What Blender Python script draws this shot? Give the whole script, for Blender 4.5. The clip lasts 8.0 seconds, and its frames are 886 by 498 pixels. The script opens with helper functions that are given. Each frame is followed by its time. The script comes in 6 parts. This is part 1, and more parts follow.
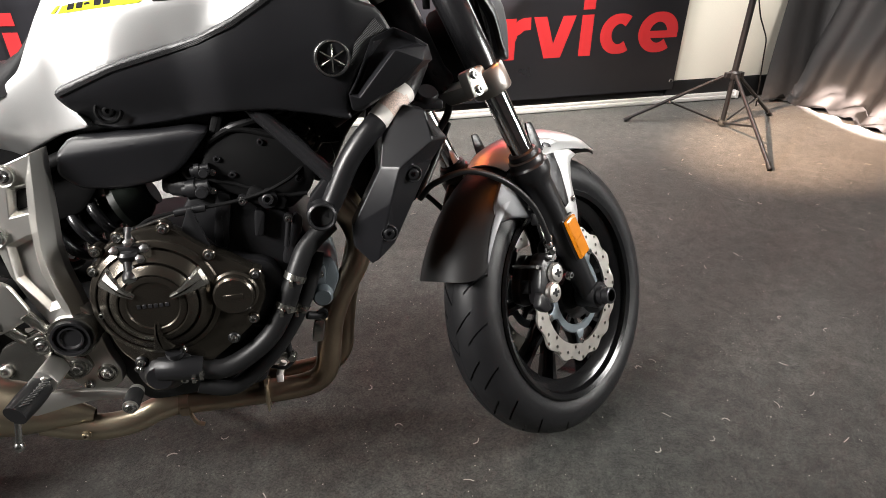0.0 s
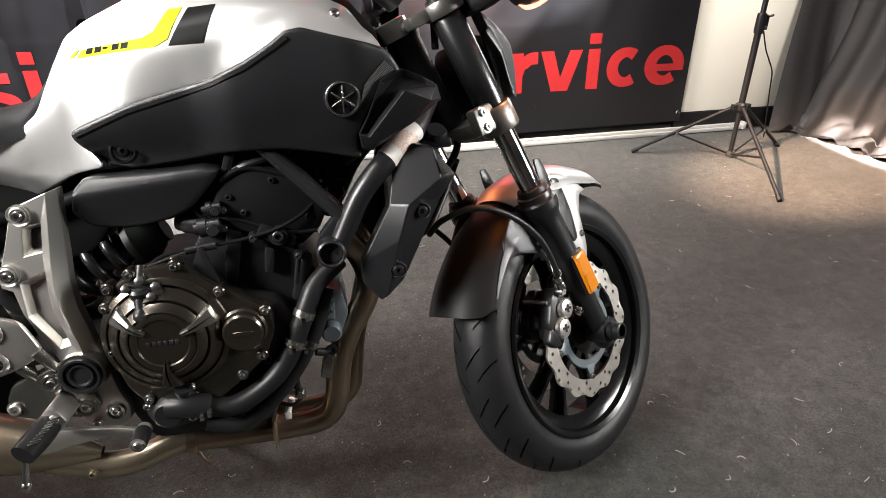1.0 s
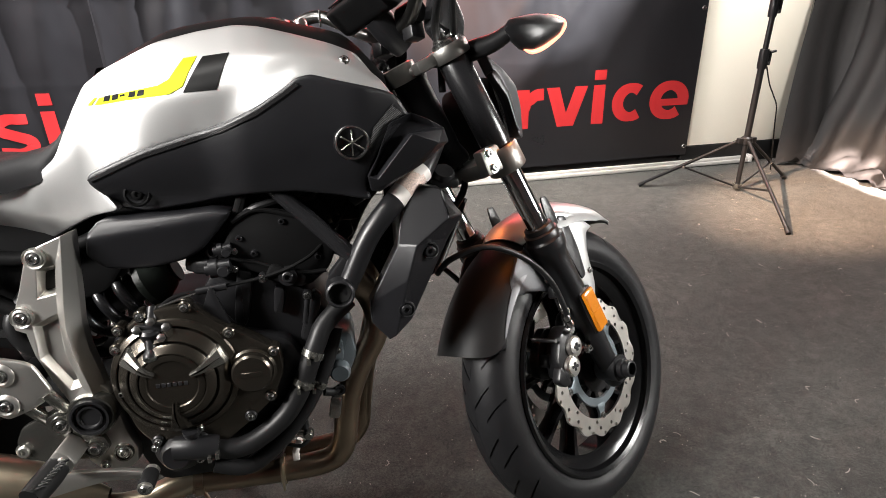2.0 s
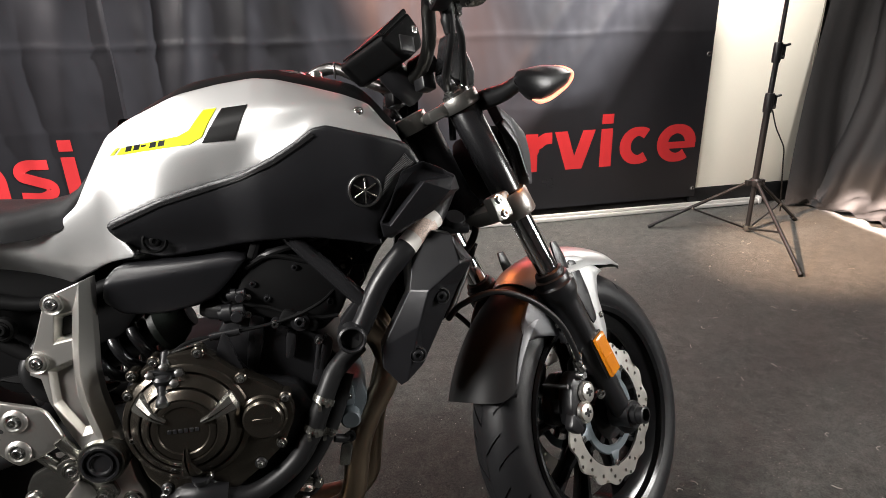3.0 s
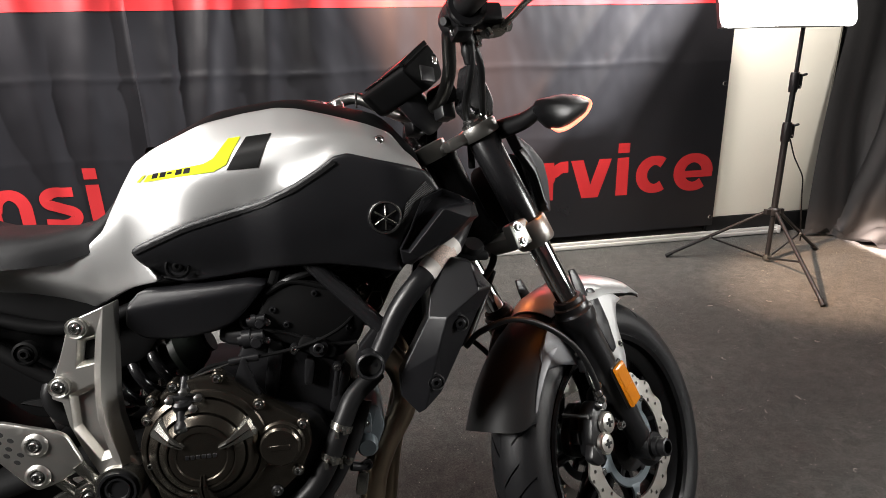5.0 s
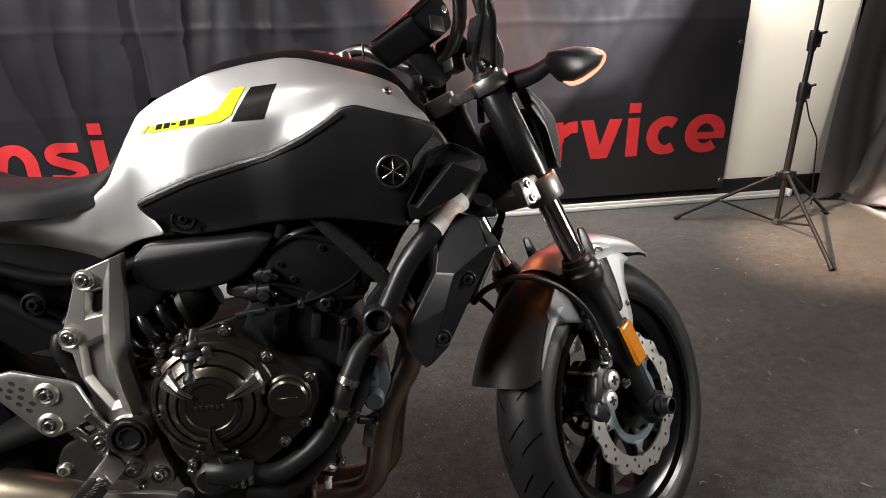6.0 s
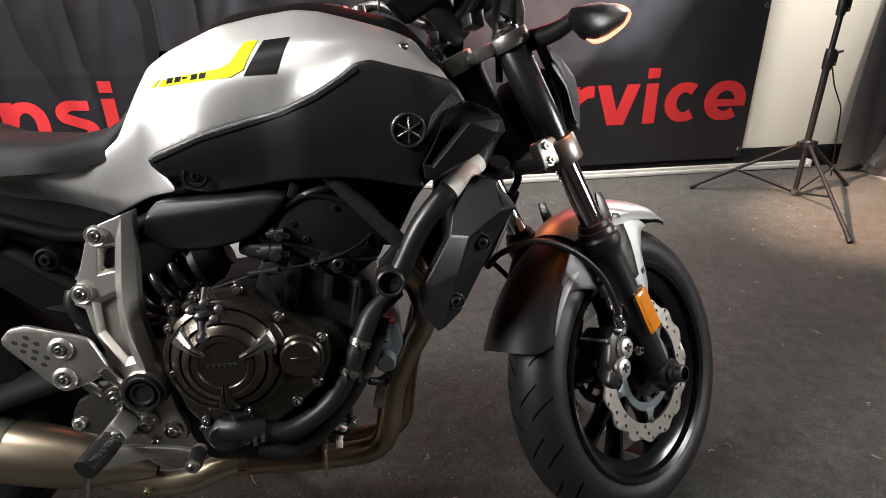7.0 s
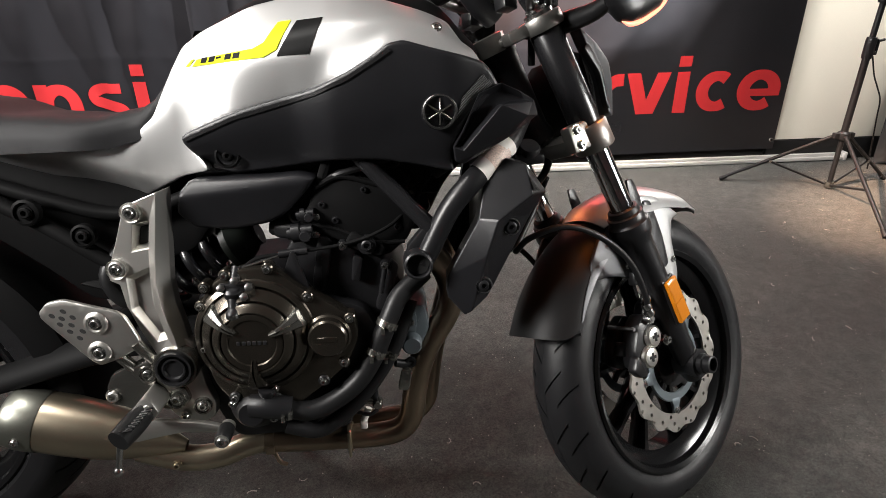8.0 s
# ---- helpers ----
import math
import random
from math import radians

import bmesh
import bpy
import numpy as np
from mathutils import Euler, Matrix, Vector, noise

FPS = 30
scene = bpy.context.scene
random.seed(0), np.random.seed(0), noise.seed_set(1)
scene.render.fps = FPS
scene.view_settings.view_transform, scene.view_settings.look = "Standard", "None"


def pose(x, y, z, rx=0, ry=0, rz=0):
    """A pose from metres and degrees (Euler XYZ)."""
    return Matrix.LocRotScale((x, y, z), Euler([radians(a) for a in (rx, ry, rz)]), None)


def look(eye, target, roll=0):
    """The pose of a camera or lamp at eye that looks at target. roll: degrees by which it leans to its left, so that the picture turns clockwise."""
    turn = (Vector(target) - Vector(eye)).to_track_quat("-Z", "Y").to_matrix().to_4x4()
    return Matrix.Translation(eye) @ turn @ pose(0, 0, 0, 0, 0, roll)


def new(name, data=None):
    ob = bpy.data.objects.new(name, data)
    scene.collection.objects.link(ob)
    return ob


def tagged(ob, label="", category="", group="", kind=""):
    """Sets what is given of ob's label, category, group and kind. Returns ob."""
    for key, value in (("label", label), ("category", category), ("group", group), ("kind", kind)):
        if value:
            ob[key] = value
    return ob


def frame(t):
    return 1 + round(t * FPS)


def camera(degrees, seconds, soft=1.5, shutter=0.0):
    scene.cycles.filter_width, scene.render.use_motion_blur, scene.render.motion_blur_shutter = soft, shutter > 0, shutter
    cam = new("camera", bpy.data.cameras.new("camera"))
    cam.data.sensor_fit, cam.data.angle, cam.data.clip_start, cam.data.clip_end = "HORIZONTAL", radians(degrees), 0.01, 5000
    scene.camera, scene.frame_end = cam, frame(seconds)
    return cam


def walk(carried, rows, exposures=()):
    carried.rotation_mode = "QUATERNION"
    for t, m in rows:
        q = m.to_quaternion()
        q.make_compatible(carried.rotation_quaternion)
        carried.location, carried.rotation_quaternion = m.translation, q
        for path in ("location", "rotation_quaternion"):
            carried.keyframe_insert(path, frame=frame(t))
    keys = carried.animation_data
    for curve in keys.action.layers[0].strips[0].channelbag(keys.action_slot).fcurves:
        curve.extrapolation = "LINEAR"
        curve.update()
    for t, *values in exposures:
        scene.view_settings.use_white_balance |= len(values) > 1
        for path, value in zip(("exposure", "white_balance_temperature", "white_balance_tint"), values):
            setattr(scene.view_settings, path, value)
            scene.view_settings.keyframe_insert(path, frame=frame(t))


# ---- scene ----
cam = camera(73.2, 8.0, 0.5)
PATH = [
    (0, (-0.008, -0.02, 1.03), (0.408, 1.646, 0.004), 0.4),
    (0.5, (-0.008, -0.017, 1.035), (0.403, 1.675, 0.05), 0.1),
    (1, (-0.007, -0.015, 1.041), (0.391, 1.704, 0.1), -0.2),
    (1.5, (-0.006, -0.014, 1.048), (0.384, 1.729, 0.149), -0.5),
    (3, (-0.01, -0.019, 1.066), (0.355, 1.811, 0.345), -1.3),
    (3.5, (-0.012, -0.021, 1.069), (0.342, 1.833, 0.408), -1.3),
    (4, (-0.014, -0.021, 1.071), (0.327, 1.851, 0.454), -1.6),
    (5.5, (-0.019, -0.02, 1.059), (0.296, 1.84, 0.395), -1.3),
    (6, (-0.02, -0.014, 1.052), (0.276, 1.816, 0.303), -1.1),
    (6.5, (-0.022, -0.007, 1.045), (0.253, 1.803, 0.24), -0.8),
    (7, (-0.026, -0.001, 1.039), (0.23, 1.791, 0.189), -0.5),
    (7.5, (-0.029, -0.001, 1.034), (0.197, 1.783, 0.16), -0.3),
    (8, (-0.037, -0.002, 1.03), (0.145, 1.783, 0.148), -0.4),
]
walk(cam, [(t, look(eye, target, roll)) for t, eye, target, roll in PATH], [(0, 0.10), (1.5, 0.10), (3, -0.31), (4, -0.38), (5.5, -0.64), (6.5, -0.58), (7.2, -0.38), (8, -0.30)])

# ---- light ----
world = bpy.data.worlds.new("world")
scene.world = world
world.use_nodes = True
world.node_tree.nodes["Background"].inputs[0].default_value = (0.63, 0.62, 0.60, 1)
world.node_tree.nodes["Background"].inputs[1].default_value = 0.075


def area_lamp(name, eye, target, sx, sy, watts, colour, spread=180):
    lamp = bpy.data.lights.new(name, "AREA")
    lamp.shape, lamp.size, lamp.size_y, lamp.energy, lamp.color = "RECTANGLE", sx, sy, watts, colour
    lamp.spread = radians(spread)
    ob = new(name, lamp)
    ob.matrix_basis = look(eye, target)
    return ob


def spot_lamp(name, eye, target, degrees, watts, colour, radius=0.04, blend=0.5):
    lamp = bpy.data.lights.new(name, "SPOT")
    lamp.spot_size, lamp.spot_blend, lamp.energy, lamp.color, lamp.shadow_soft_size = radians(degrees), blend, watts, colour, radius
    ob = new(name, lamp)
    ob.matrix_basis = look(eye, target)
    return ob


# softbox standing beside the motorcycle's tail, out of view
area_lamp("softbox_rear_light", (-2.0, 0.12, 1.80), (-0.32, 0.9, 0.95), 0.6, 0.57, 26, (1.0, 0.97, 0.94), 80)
# unseen area lamp, added above the tail to brighten the tank top
area_lamp("overhead_fill_light", (-1.2, 0.85, 2.40), (-0.2, 0.95, 0.75), 0.5, 0.4, 13, (1.0, 0.97, 0.93), 110)
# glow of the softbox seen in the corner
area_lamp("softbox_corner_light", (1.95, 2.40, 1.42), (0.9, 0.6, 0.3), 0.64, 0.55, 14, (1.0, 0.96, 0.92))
# unseen area lamp, added above the banner to stand in for overhead light
area_lamp("banner_overhead_light", (1.45, 2.12, 2.35), (1.5, 2.9, 0.9), 0.6, 0.35, 41, (1.0, 0.90, 0.82), 84)
# unseen area lamp, added in the corner to brighten the board
area_lamp("board_fill_light", (2.50, 1.95, 2.35), (2.35, 2.95, 0.9), 0.3, 0.3, 10, (1.0, 0.95, 0.90), 70)
# unseen area lamp, added to brighten the left part of the banner
area_lamp("banner_fill_light", (-2.30, 2.30, 2.30), (-1.0, 2.95, 1.0), 0.5, 0.25, 105, (1.0, 0.93, 0.90), 100)
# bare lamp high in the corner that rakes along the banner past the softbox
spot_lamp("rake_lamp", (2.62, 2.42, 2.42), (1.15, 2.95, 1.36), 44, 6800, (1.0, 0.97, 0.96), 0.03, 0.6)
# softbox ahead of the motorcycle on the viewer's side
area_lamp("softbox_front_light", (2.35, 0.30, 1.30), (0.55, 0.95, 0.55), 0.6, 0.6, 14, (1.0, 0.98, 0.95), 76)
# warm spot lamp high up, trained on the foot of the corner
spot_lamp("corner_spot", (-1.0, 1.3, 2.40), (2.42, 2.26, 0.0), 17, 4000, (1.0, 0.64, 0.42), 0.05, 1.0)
# unseen spot low before the curtain, added to brighten its hem
spot_lamp("hem_fill_lamp", (2.60, 1.45, 0.24), (2.86, 2.62, 0.0), 13, 2600, (1.0, 0.80, 0.70), 0.03, 0.7)
# unseen reddish spot, added for the warm glow on the banner behind the bars
spot_lamp("banner_spot", (-0.5, 1.9, 2.35), (0.50, 2.95, 1.18), 24, 6500, (1.0, 0.56, 0.40), 0.05, 1.0)

# ---- materials ----


def material(name, colour, rough=0.5, metal=0.0, var=0.12, scale=8.0, bump=0.0, bscale=200.0, coat=0.0, rvar=0.1, fine=0.06, emit=None, spec=0.5, island=0.0):
    """A surface with variation at two scales, uneven gloss and fine relief."""
    m = bpy.data.materials.new(name)
    m.use_nodes = True
    nt = m.node_tree
    N, L = nt.nodes, nt.links
    p = N["Principled BSDF"]
    p.inputs["Metallic"].default_value = metal
    p.inputs["Coat Weight"].default_value = coat
    p.inputs["Coat Roughness"].default_value = 0.12
    p.inputs["Specular IOR Level"].default_value = spec
    tc = N.new("ShaderNodeTexCoord")
    n1, n2 = N.new("ShaderNodeTexNoise"), N.new("ShaderNodeTexNoise")
    n1.inputs["Scale"].default_value, n1.inputs["Detail"].default_value = scale, 5
    n2.inputs["Scale"].default_value, n2.inputs["Detail"].default_value = bscale, 3
    L.new(tc.outputs["Object"], n1.inputs["Vector"])
    L.new(tc.outputs["Object"], n2.inputs["Vector"])
    a = N.new("ShaderNodeMath")
    a.operation = "MULTIPLY_ADD"
    L.new(n1.outputs["Fac"], a.inputs[0])
    a.inputs[1].default_value, a.inputs[2].default_value = 2 * var, 1 - var
    b = N.new("ShaderNodeMath")
    b.operation = "MULTIPLY_ADD"
    L.new(n2.outputs["Fac"], b.inputs[0])
    b.inputs[1].default_value, b.inputs[2].default_value = 2 * fine, -fine
    s = N.new("ShaderNodeMath")
    s.operation = "ADD"
    L.new(a.outputs[0], s.inputs[0])
    L.new(b.outputs[0], s.inputs[1])
    c = N.new("ShaderNodeVectorMath")
    c.operation = "SCALE"
    c.inputs[0].default_value = colour
    L.new(s.outputs[0], c.inputs["Scale"])
    L.new(c.outputs["Vector"], p.inputs["Base Color"])
    r = N.new("ShaderNodeMath")
    r.operation = "MULTIPLY_ADD"
    L.new(n1.outputs["Fac"], r.inputs[0])
    r.inputs[1].default_value, r.inputs[2].default_value = 2 * rvar * rough, rough * (1 - rvar)
    L.new(r.outputs[0], p.inputs["Roughness"])
    if bump:
        bn = N.new("ShaderNodeBump")
        bn.inputs["Strength"].default_value, bn.inputs["Distance"].default_value = bump, 0.001
        L.new(n2.outputs["Fac"], bn.inputs["Height"])
        L.new(bn.outputs["Normal"], p.inputs["Normal"])
    if emit:
        p.inputs["Emission Color"].default_value = (*emit[0], 1)
        p.inputs["Emission Strength"].default_value = emit[1]
    return m


SILVER = material("silver_paint", (0.44, 0.44, 0.435), 0.38, 0.60, 0.03, 3, 0.03, 900, 0.1, rvar=0.04)
BLACK_PLASTIC = material("black_plastic", (0.010, 0.010, 0.011), 0.36, 0, 0.2, 9, 0.12, 900, spec=0.4)
BLACK_TEXTURED = material("textured_black_plastic", (0.010, 0.010, 0.0115), 0.36, 0, 0.25, 9, 0.16, 1300, spec=0.38)
BLACK_PAINT = material("black_paint", (0.010, 0.010, 0.011), 0.26, 0.0, 0.2, 12, 0.05, 500, 0.1)
WHEEL_BLACK = material("gloss_black_wheel_paint", (0.007, 0.007, 0.0075), 0.17, 0.0, 0.2, 12, 0.03, 500, 0.1, spec=0.32)
BLACK_METAL = material("black_engine_paint", (0.010, 0.010, 0.011), 0.33, 0.0, 0.35, 14, 0.2, 500, spec=0.4)
BRONZE_COVER = material("bronze_engine_cover", (0.085, 0.075, 0.062), 0.24, 0.9, 0.2, 10, 0.10, 700)
ALUMINIUM = material("satin_aluminium", (0.62, 0.605, 0.57), 0.35, 0.95, 0.04, 6, 0.03, 900, rvar=0.03)
GREY_ALU = material("grey_aluminium", (0.32, 0.315, 0.29), 0.24, 0.95, 0.12, 10, 0.1, 700)
CAP_STEEL = material("greenish_satin_steel", (0.34, 0.345, 0.30), 0.36, 0.95, 0.1, 14, 0.1, 600)
CLAMP_ALU = material("matt_clamp_aluminium", (0.25, 0.245, 0.23), 0.38, 0.9, 0.08, 14, 0.15, 600)
FENDER_GREY = material("grey_fender_paint", (0.045, 0.048, 0.053), 0.42, 0.2, 0.06, 6, 0.03, 900)
FENDER_DARK = material("dark_fender_plastic", (0.009, 0.009, 0.0093), 0.46, 0, 0.15, 7, 0.08, 900, spec=0.13)
BAR_SILVER = material("dark_silver_bar", (0.085, 0.084, 0.08), 0.3, 0.95, 0.1, 14, 0.1, 600)
CHROME = material("chrome", (0.82, 0.82, 0.84), 0.07, 1.0, 0.03, 10)
STEEL = material("bolt_steel", (0.62, 0.62, 0.61), 0.24, 1.0, 0.15, 60)
DISC_STEEL = material("brake_disc_steel", (0.66, 0.63, 0.58), 0.36, 1.0, 0.15, 40, 0.1, 900)
TITAN = material("bronzed_exhaust_steel", (0.46, 0.395, 0.295), 0.30, 0.95, 0.18, 12, 0.08, 600)
PIPE = material("brown_header_steel", (0.30, 0.235, 0.17), 0.30, 0.95, 0.35, 14, 0.1, 600)
RUBBER = material("tyre_rubber", (0.011, 0.011, 0.012), 0.40, 0, 0.3, 12, 0.4, 900, spec=0.28)
RUBBER_SOFT = material("black_rubber", (0.009, 0.009, 0.0095), 0.42, 0, 0.2, 12, 0.1, 500, spec=0.3)
SEAT = material("black_seat_vinyl", (0.011, 0.011, 0.012), 0.50, 0, 0.2, 10, 0.3, 1800, spec=0.2)
LIME = material("lime_decal", (0.60, 0.74, 0.006), 0.55, 0, 0.04, 10, spec=0.12)
DECAL_BLACK = material("black_decal", (0.004, 0.004, 0.004), 0.4, 0, 0.1, 10, spec=0.08)
LABEL_WHITE = material("white_sticker", (0.72, 0.68, 0.64), 0.5, 0, 0.06, 60)
LABEL_RED = material("red_print", (0.64, 0.50, 0.43), 0.5, 0, 0.7, 420)
AMBER = material("amber_reflector", (0.62, 0.20, 0.008), 0.22, 0, 0.15, 30, 0.6, 260, 0.6)
AMBER_GLOW = material("lit_amber_lens", (0.9, 0.45, 0.2), 0.3, 0, 0.05, 30, emit=((1.0, 0.22, 0.15), 3.0))
GLASS_DARK = material("dark_display_glass", (0.010, 0.007, 0.007), 0.08, 0, 0.2, 6, coat=0.6)
RED_GLOSS = material("red_gloss", (0.35, 0.03, 0.03), 0.25, 0, 0.1, 10)
SPRING_RED = material("dark_red_paint", (0.22, 0.05, 0.035), 0.4, 0, 0.2, 20)
GREEN_DARK = material("dark_green_plastic", (0.010, 0.014, 0.011), 0.5, 0, 0.2, 20)
CASE_GREY = material("bluish_cast_alloy", (0.14, 0.165, 0.18), 0.45, 0.6, 0.2, 20, 0.2, 500)
VINYL_BLACK = material("black_banner_vinyl", (0.0125, 0.0125, 0.0145), 0.31, 0, 0.2, 3, 0.12, 1500, 0.0, 0.25)
VINYL_RED = material("red_banner_print", (0.42, 0.022, 0.025), 0.45, 0, 0.08, 6)
CREAM = material("cream_board", (0.86, 0.82, 0.71), 0.55, 0, 0.04, 3, 0.1, 400)
WALL_DARK = material("dark_wall_paint", (0.06, 0.057, 0.055), 0.8, 0, 0.2, 2, 0.3, 120)
WALL_LIGHT = material("grey_wall_paint", (0.20, 0.195, 0.19), 0.8, 0, 0.06, 2, 0.2, 120)
CEIL = material("grey_ceiling_paint", (0.5, 0.49, 0.47), 0.85, 0, 0.1, 2, 0.2, 120)
RAIL = material("white_aluminium_rail", (0.72, 0.71, 0.69), 0.4, 0.3, 0.1, 12, 0.1, 300)
CURTAIN = material("black_curtain_cloth", (0.013, 0.0122, 0.0126), 0.7, 0, 0.2, 4, 0.5, 1600)
SOFT_GLOW = material("lit_softbox_cloth", (0.9, 0.9, 0.9), 0.6, 0, 0.02, 5, emit=((1.0, 0.985, 0.96), 5.0))
STAND_BLACK = material("black_stand_metal", (0.009, 0.009, 0.010), 0.35, 0.0, 0.2, 20)
FRAME_BLACK = material("dull_black_frame_paint", (0.006, 0.006, 0.0062), 0.55, 0, 0.2, 14, 0.1, 500, spec=0.06)
# near-black colour that paints the shade inside holes, slots and the bracket window
HOLE_SHADE = material("painted_hole_shade", (0.004, 0.004, 0.004), 0.8, 0, 0.2, 20)


def carpet():
    """Dark worn felt: fine fibres, trodden lighter patches and scattered dust."""
    m = bpy.data.materials.new("dark_carpet")
    m.use_nodes = True
    nt = m.node_tree
    N, L = nt.nodes, nt.links
    p = N["Principled BSDF"]
    p.inputs["Roughness"].default_value = 0.9
    p.inputs["Specular IOR Level"].default_value = 0.2
    p.inputs["Sheen Weight"].default_value = 0.15
    tc = N.new("ShaderNodeTexCoord")

    def tex(scale, detail, lo, hi, rough=0.6):
        n, r = N.new("ShaderNodeTexNoise"), N.new("ShaderNodeMapRange")
        n.inputs["Scale"].default_value, n.inputs["Detail"].default_value, n.inputs["Roughness"].default_value = scale, detail, rough
        L.new(tc.outputs["Object"], n.inputs["Vector"])
        L.new(n.outputs["Fac"], r.inputs["Value"])
        r.inputs["From Min"].default_value, r.inputs["From Max"].default_value = 0.32, 0.68
        r.inputs["To Min"].default_value, r.inputs["To Max"].default_value = lo, hi
        return r.outputs["Result"], n

    big, _ = tex(1.7, 6, 0.62, 1.38, 0.65)
    mid, _ = tex(22, 8, 0.55, 1.45, 0.7)
    fine, nf = tex(190, 9, -0.45, 2.9, 0.9)
    dust, _ = tex(55, 3, 0.0, 1.0)
    a, b = N.new("ShaderNodeMath"), N.new("ShaderNodeMath")
    a.operation = b.operation = "MULTIPLY"
    L.new(big, a.inputs[0])
    L.new(mid, a.inputs[1])
    L.new(a.outputs[0], b.inputs[0])
    L.new(fine, b.inputs[1])
    c = N.new("ShaderNodeVectorMath")
    c.operation = "SCALE"
    c.inputs[0].default_value = (0.0290, 0.0293, 0.0258)
    L.new(b.outputs[0], c.inputs["Scale"])
    L.new(c.outputs["Vector"], p.inputs["Base Color"])
    bn = N.new("ShaderNodeBump")
    bn.inputs["Strength"].default_value, bn.inputs["Distance"].default_value = 0.8, 0.003
    L.new(nf.outputs["Fac"], bn.inputs["Height"])
    L.new(bn.outputs["Normal"], p.inputs["Normal"])
    return m


CARPET = carpet()


def carbon():
    """Black plastic with a fine diagonal weave in relief."""
    m = material("carbon_look_plastic", (0.012, 0.012, 0.0125), 0.46, 0, 0.15, 9, 0.0, 500, spec=0.25)
    nt = m.node_tree
    N, L = nt.nodes, nt.links
    p = N["Principled BSDF"]
    tc = N.new("ShaderNodeTexCoord")
    w = N.new("ShaderNodeTexWave")
    w.bands_direction = "DIAGONAL"
    w.inputs["Scale"].default_value = 210
    L.new(tc.outputs["Object"], w.inputs["Vector"])
    b = N.new("ShaderNodeBump")
    b.inputs["Strength"].default_value, b.inputs["Distance"].default_value = 0.5, 0.002
    L.new(w.outputs["Fac"], b.inputs["Height"])
    L.new(b.outputs["Normal"], p.inputs["Normal"])
    return m


CARBON = carbon()

# ---- mesh helpers ----


def lin(x, *pts):
    """Piecewise linear curve through (x, y) pairs."""
    return float(np.interp(x, [q[0] for q in pts], [q[1] for q in pts]))


def curve(x, *pts):
    """Smooth curve through (x, y) pairs."""
    if x <= pts[0][0]:
        return pts[0][1]
    for (x0, y0), (x1, y1) in zip(pts, pts[1:]):
        if x <= x1:
            k = (x - x0) / (x1 - x0)
            return y0 + (y1 - y0) * k * k * (3 - 2 * k)
    return pts[-1][1]


def finish(name, bm, mat, angle=38):
    bmesh.ops.remove_doubles(bm, verts=bm.verts, dist=1e-5)
    bmesh.ops.recalc_face_normals(bm, faces=bm.faces)
    me = bpy.data.meshes.new(name)
    bm.to_mesh(me)
    bm.free()
    me.polygons.foreach_set("use_smooth", [True] * len(me.polygons))
    me.set_sharp_from_angle(angle=radians(angle))
    me.materials.append(mat)
    return me


def part(name, bm, mat, parent=None, label="", angle=38):
    """One mesh object out of a bmesh, under a thing or a part."""
    ob = new(name, finish(name, bm, mat, angle))
    if parent is not None:
        # no deeper than thing, part, sub-part
        while parent.parent is not None and parent.parent.parent is not None:
            parent = parent.parent
        ob.parent = parent
    return tagged(ob, label)


def thing(name, m, label, category, group="", kind=""):
    ob = new(name)
    ob.empty_display_size = 0.1
    ob.matrix_basis = m
    return tagged(ob, label, category, group, kind)


def join(*bms):
    """The first bmesh with all the others added."""
    for b in bms[1:]:
        me = bpy.data.meshes.new("tmp")
        b.to_mesh(me)
        bms[0].from_mesh(me)
        bpy.data.meshes.remove(me)
        b.free()
    return bms[0]


def moved(bm, m):
    bmesh.ops.transform(bm, matrix=m, verts=bm.verts)
    return bm


def box(x0, x1, y0, y1, z0, z1, bevel=0.0, seg=2):
    bm = bmesh.new()
    bmesh.ops.create_cube(bm, size=1, matrix=Matrix.Translation(((x0 + x1) / 2, (y0 + y1) / 2, (z0 + z1) / 2)) @ Matrix.Diagonal((x1 - x0, y1 - y0, z1 - z0, 1)))
    if bevel:
        bmesh.ops.bevel(bm, geom=bm.edges[:], offset=bevel, segments=seg, affect="EDGES", profile=0.5)
    return bm


def smooth_path(pts, n=6):
    """Catmull-Rom points through pts."""
    P = [Vector(p) for p in pts]
    if len(P) < 3:
        return P
    P = [2 * P[0] - P[1]] + P + [2 * P[-1] - P[-2]]
    out = []
    for i in range(1, len(P) - 2):
        a, b, c, d = P[i - 1:i + 3]
        for j in range(n):
            t = j / n
            out.append(0.5 * (2 * b + (c - a) * t + (2 * a - 5 * b + 4 * c - d) * t * t + (3 * b - a - 3 * c + d) * t ** 3))
    return out + [P[-2]]


def tube(pts, radius, seg=14, n=6, caps=True, flat=1.0):
    """A round tube along a smooth path; radius is a number or one per given point."""
    path = smooth_path(pts, n)
    bm = bmesh.new()
    rings, up = [], None
    for i, p in enumerate(path):
        d = (path[min(i + 1, len(path) - 1)] - path[max(i - 1, 0)]).normalized()
        if up is None:
            up = d.orthogonal().normalized()
        up = (up - d * up.dot(d)).normalized()
        side = d.cross(up)
        k = i / max(1, len(path) - 1)
        r = radius if isinstance(radius, (int, float)) else float(np.interp(k, np.linspace(0, 1, len(radius)), radius))
        rings.append([bm.verts.new(p + r * (math.cos(a) * up + flat * math.sin(a) * side)) for a in [2 * math.pi * j / seg for j in range(seg)]])
    for a, b in zip(rings, rings[1:]):
        for j in range(seg):
            bm.faces.new((a[j], a[(j + 1) % seg], b[(j + 1) % seg], b[j]))
    if caps:
        bm.faces.new(rings[0][::-1])
        bm.faces.new(rings[-1])
    return bm


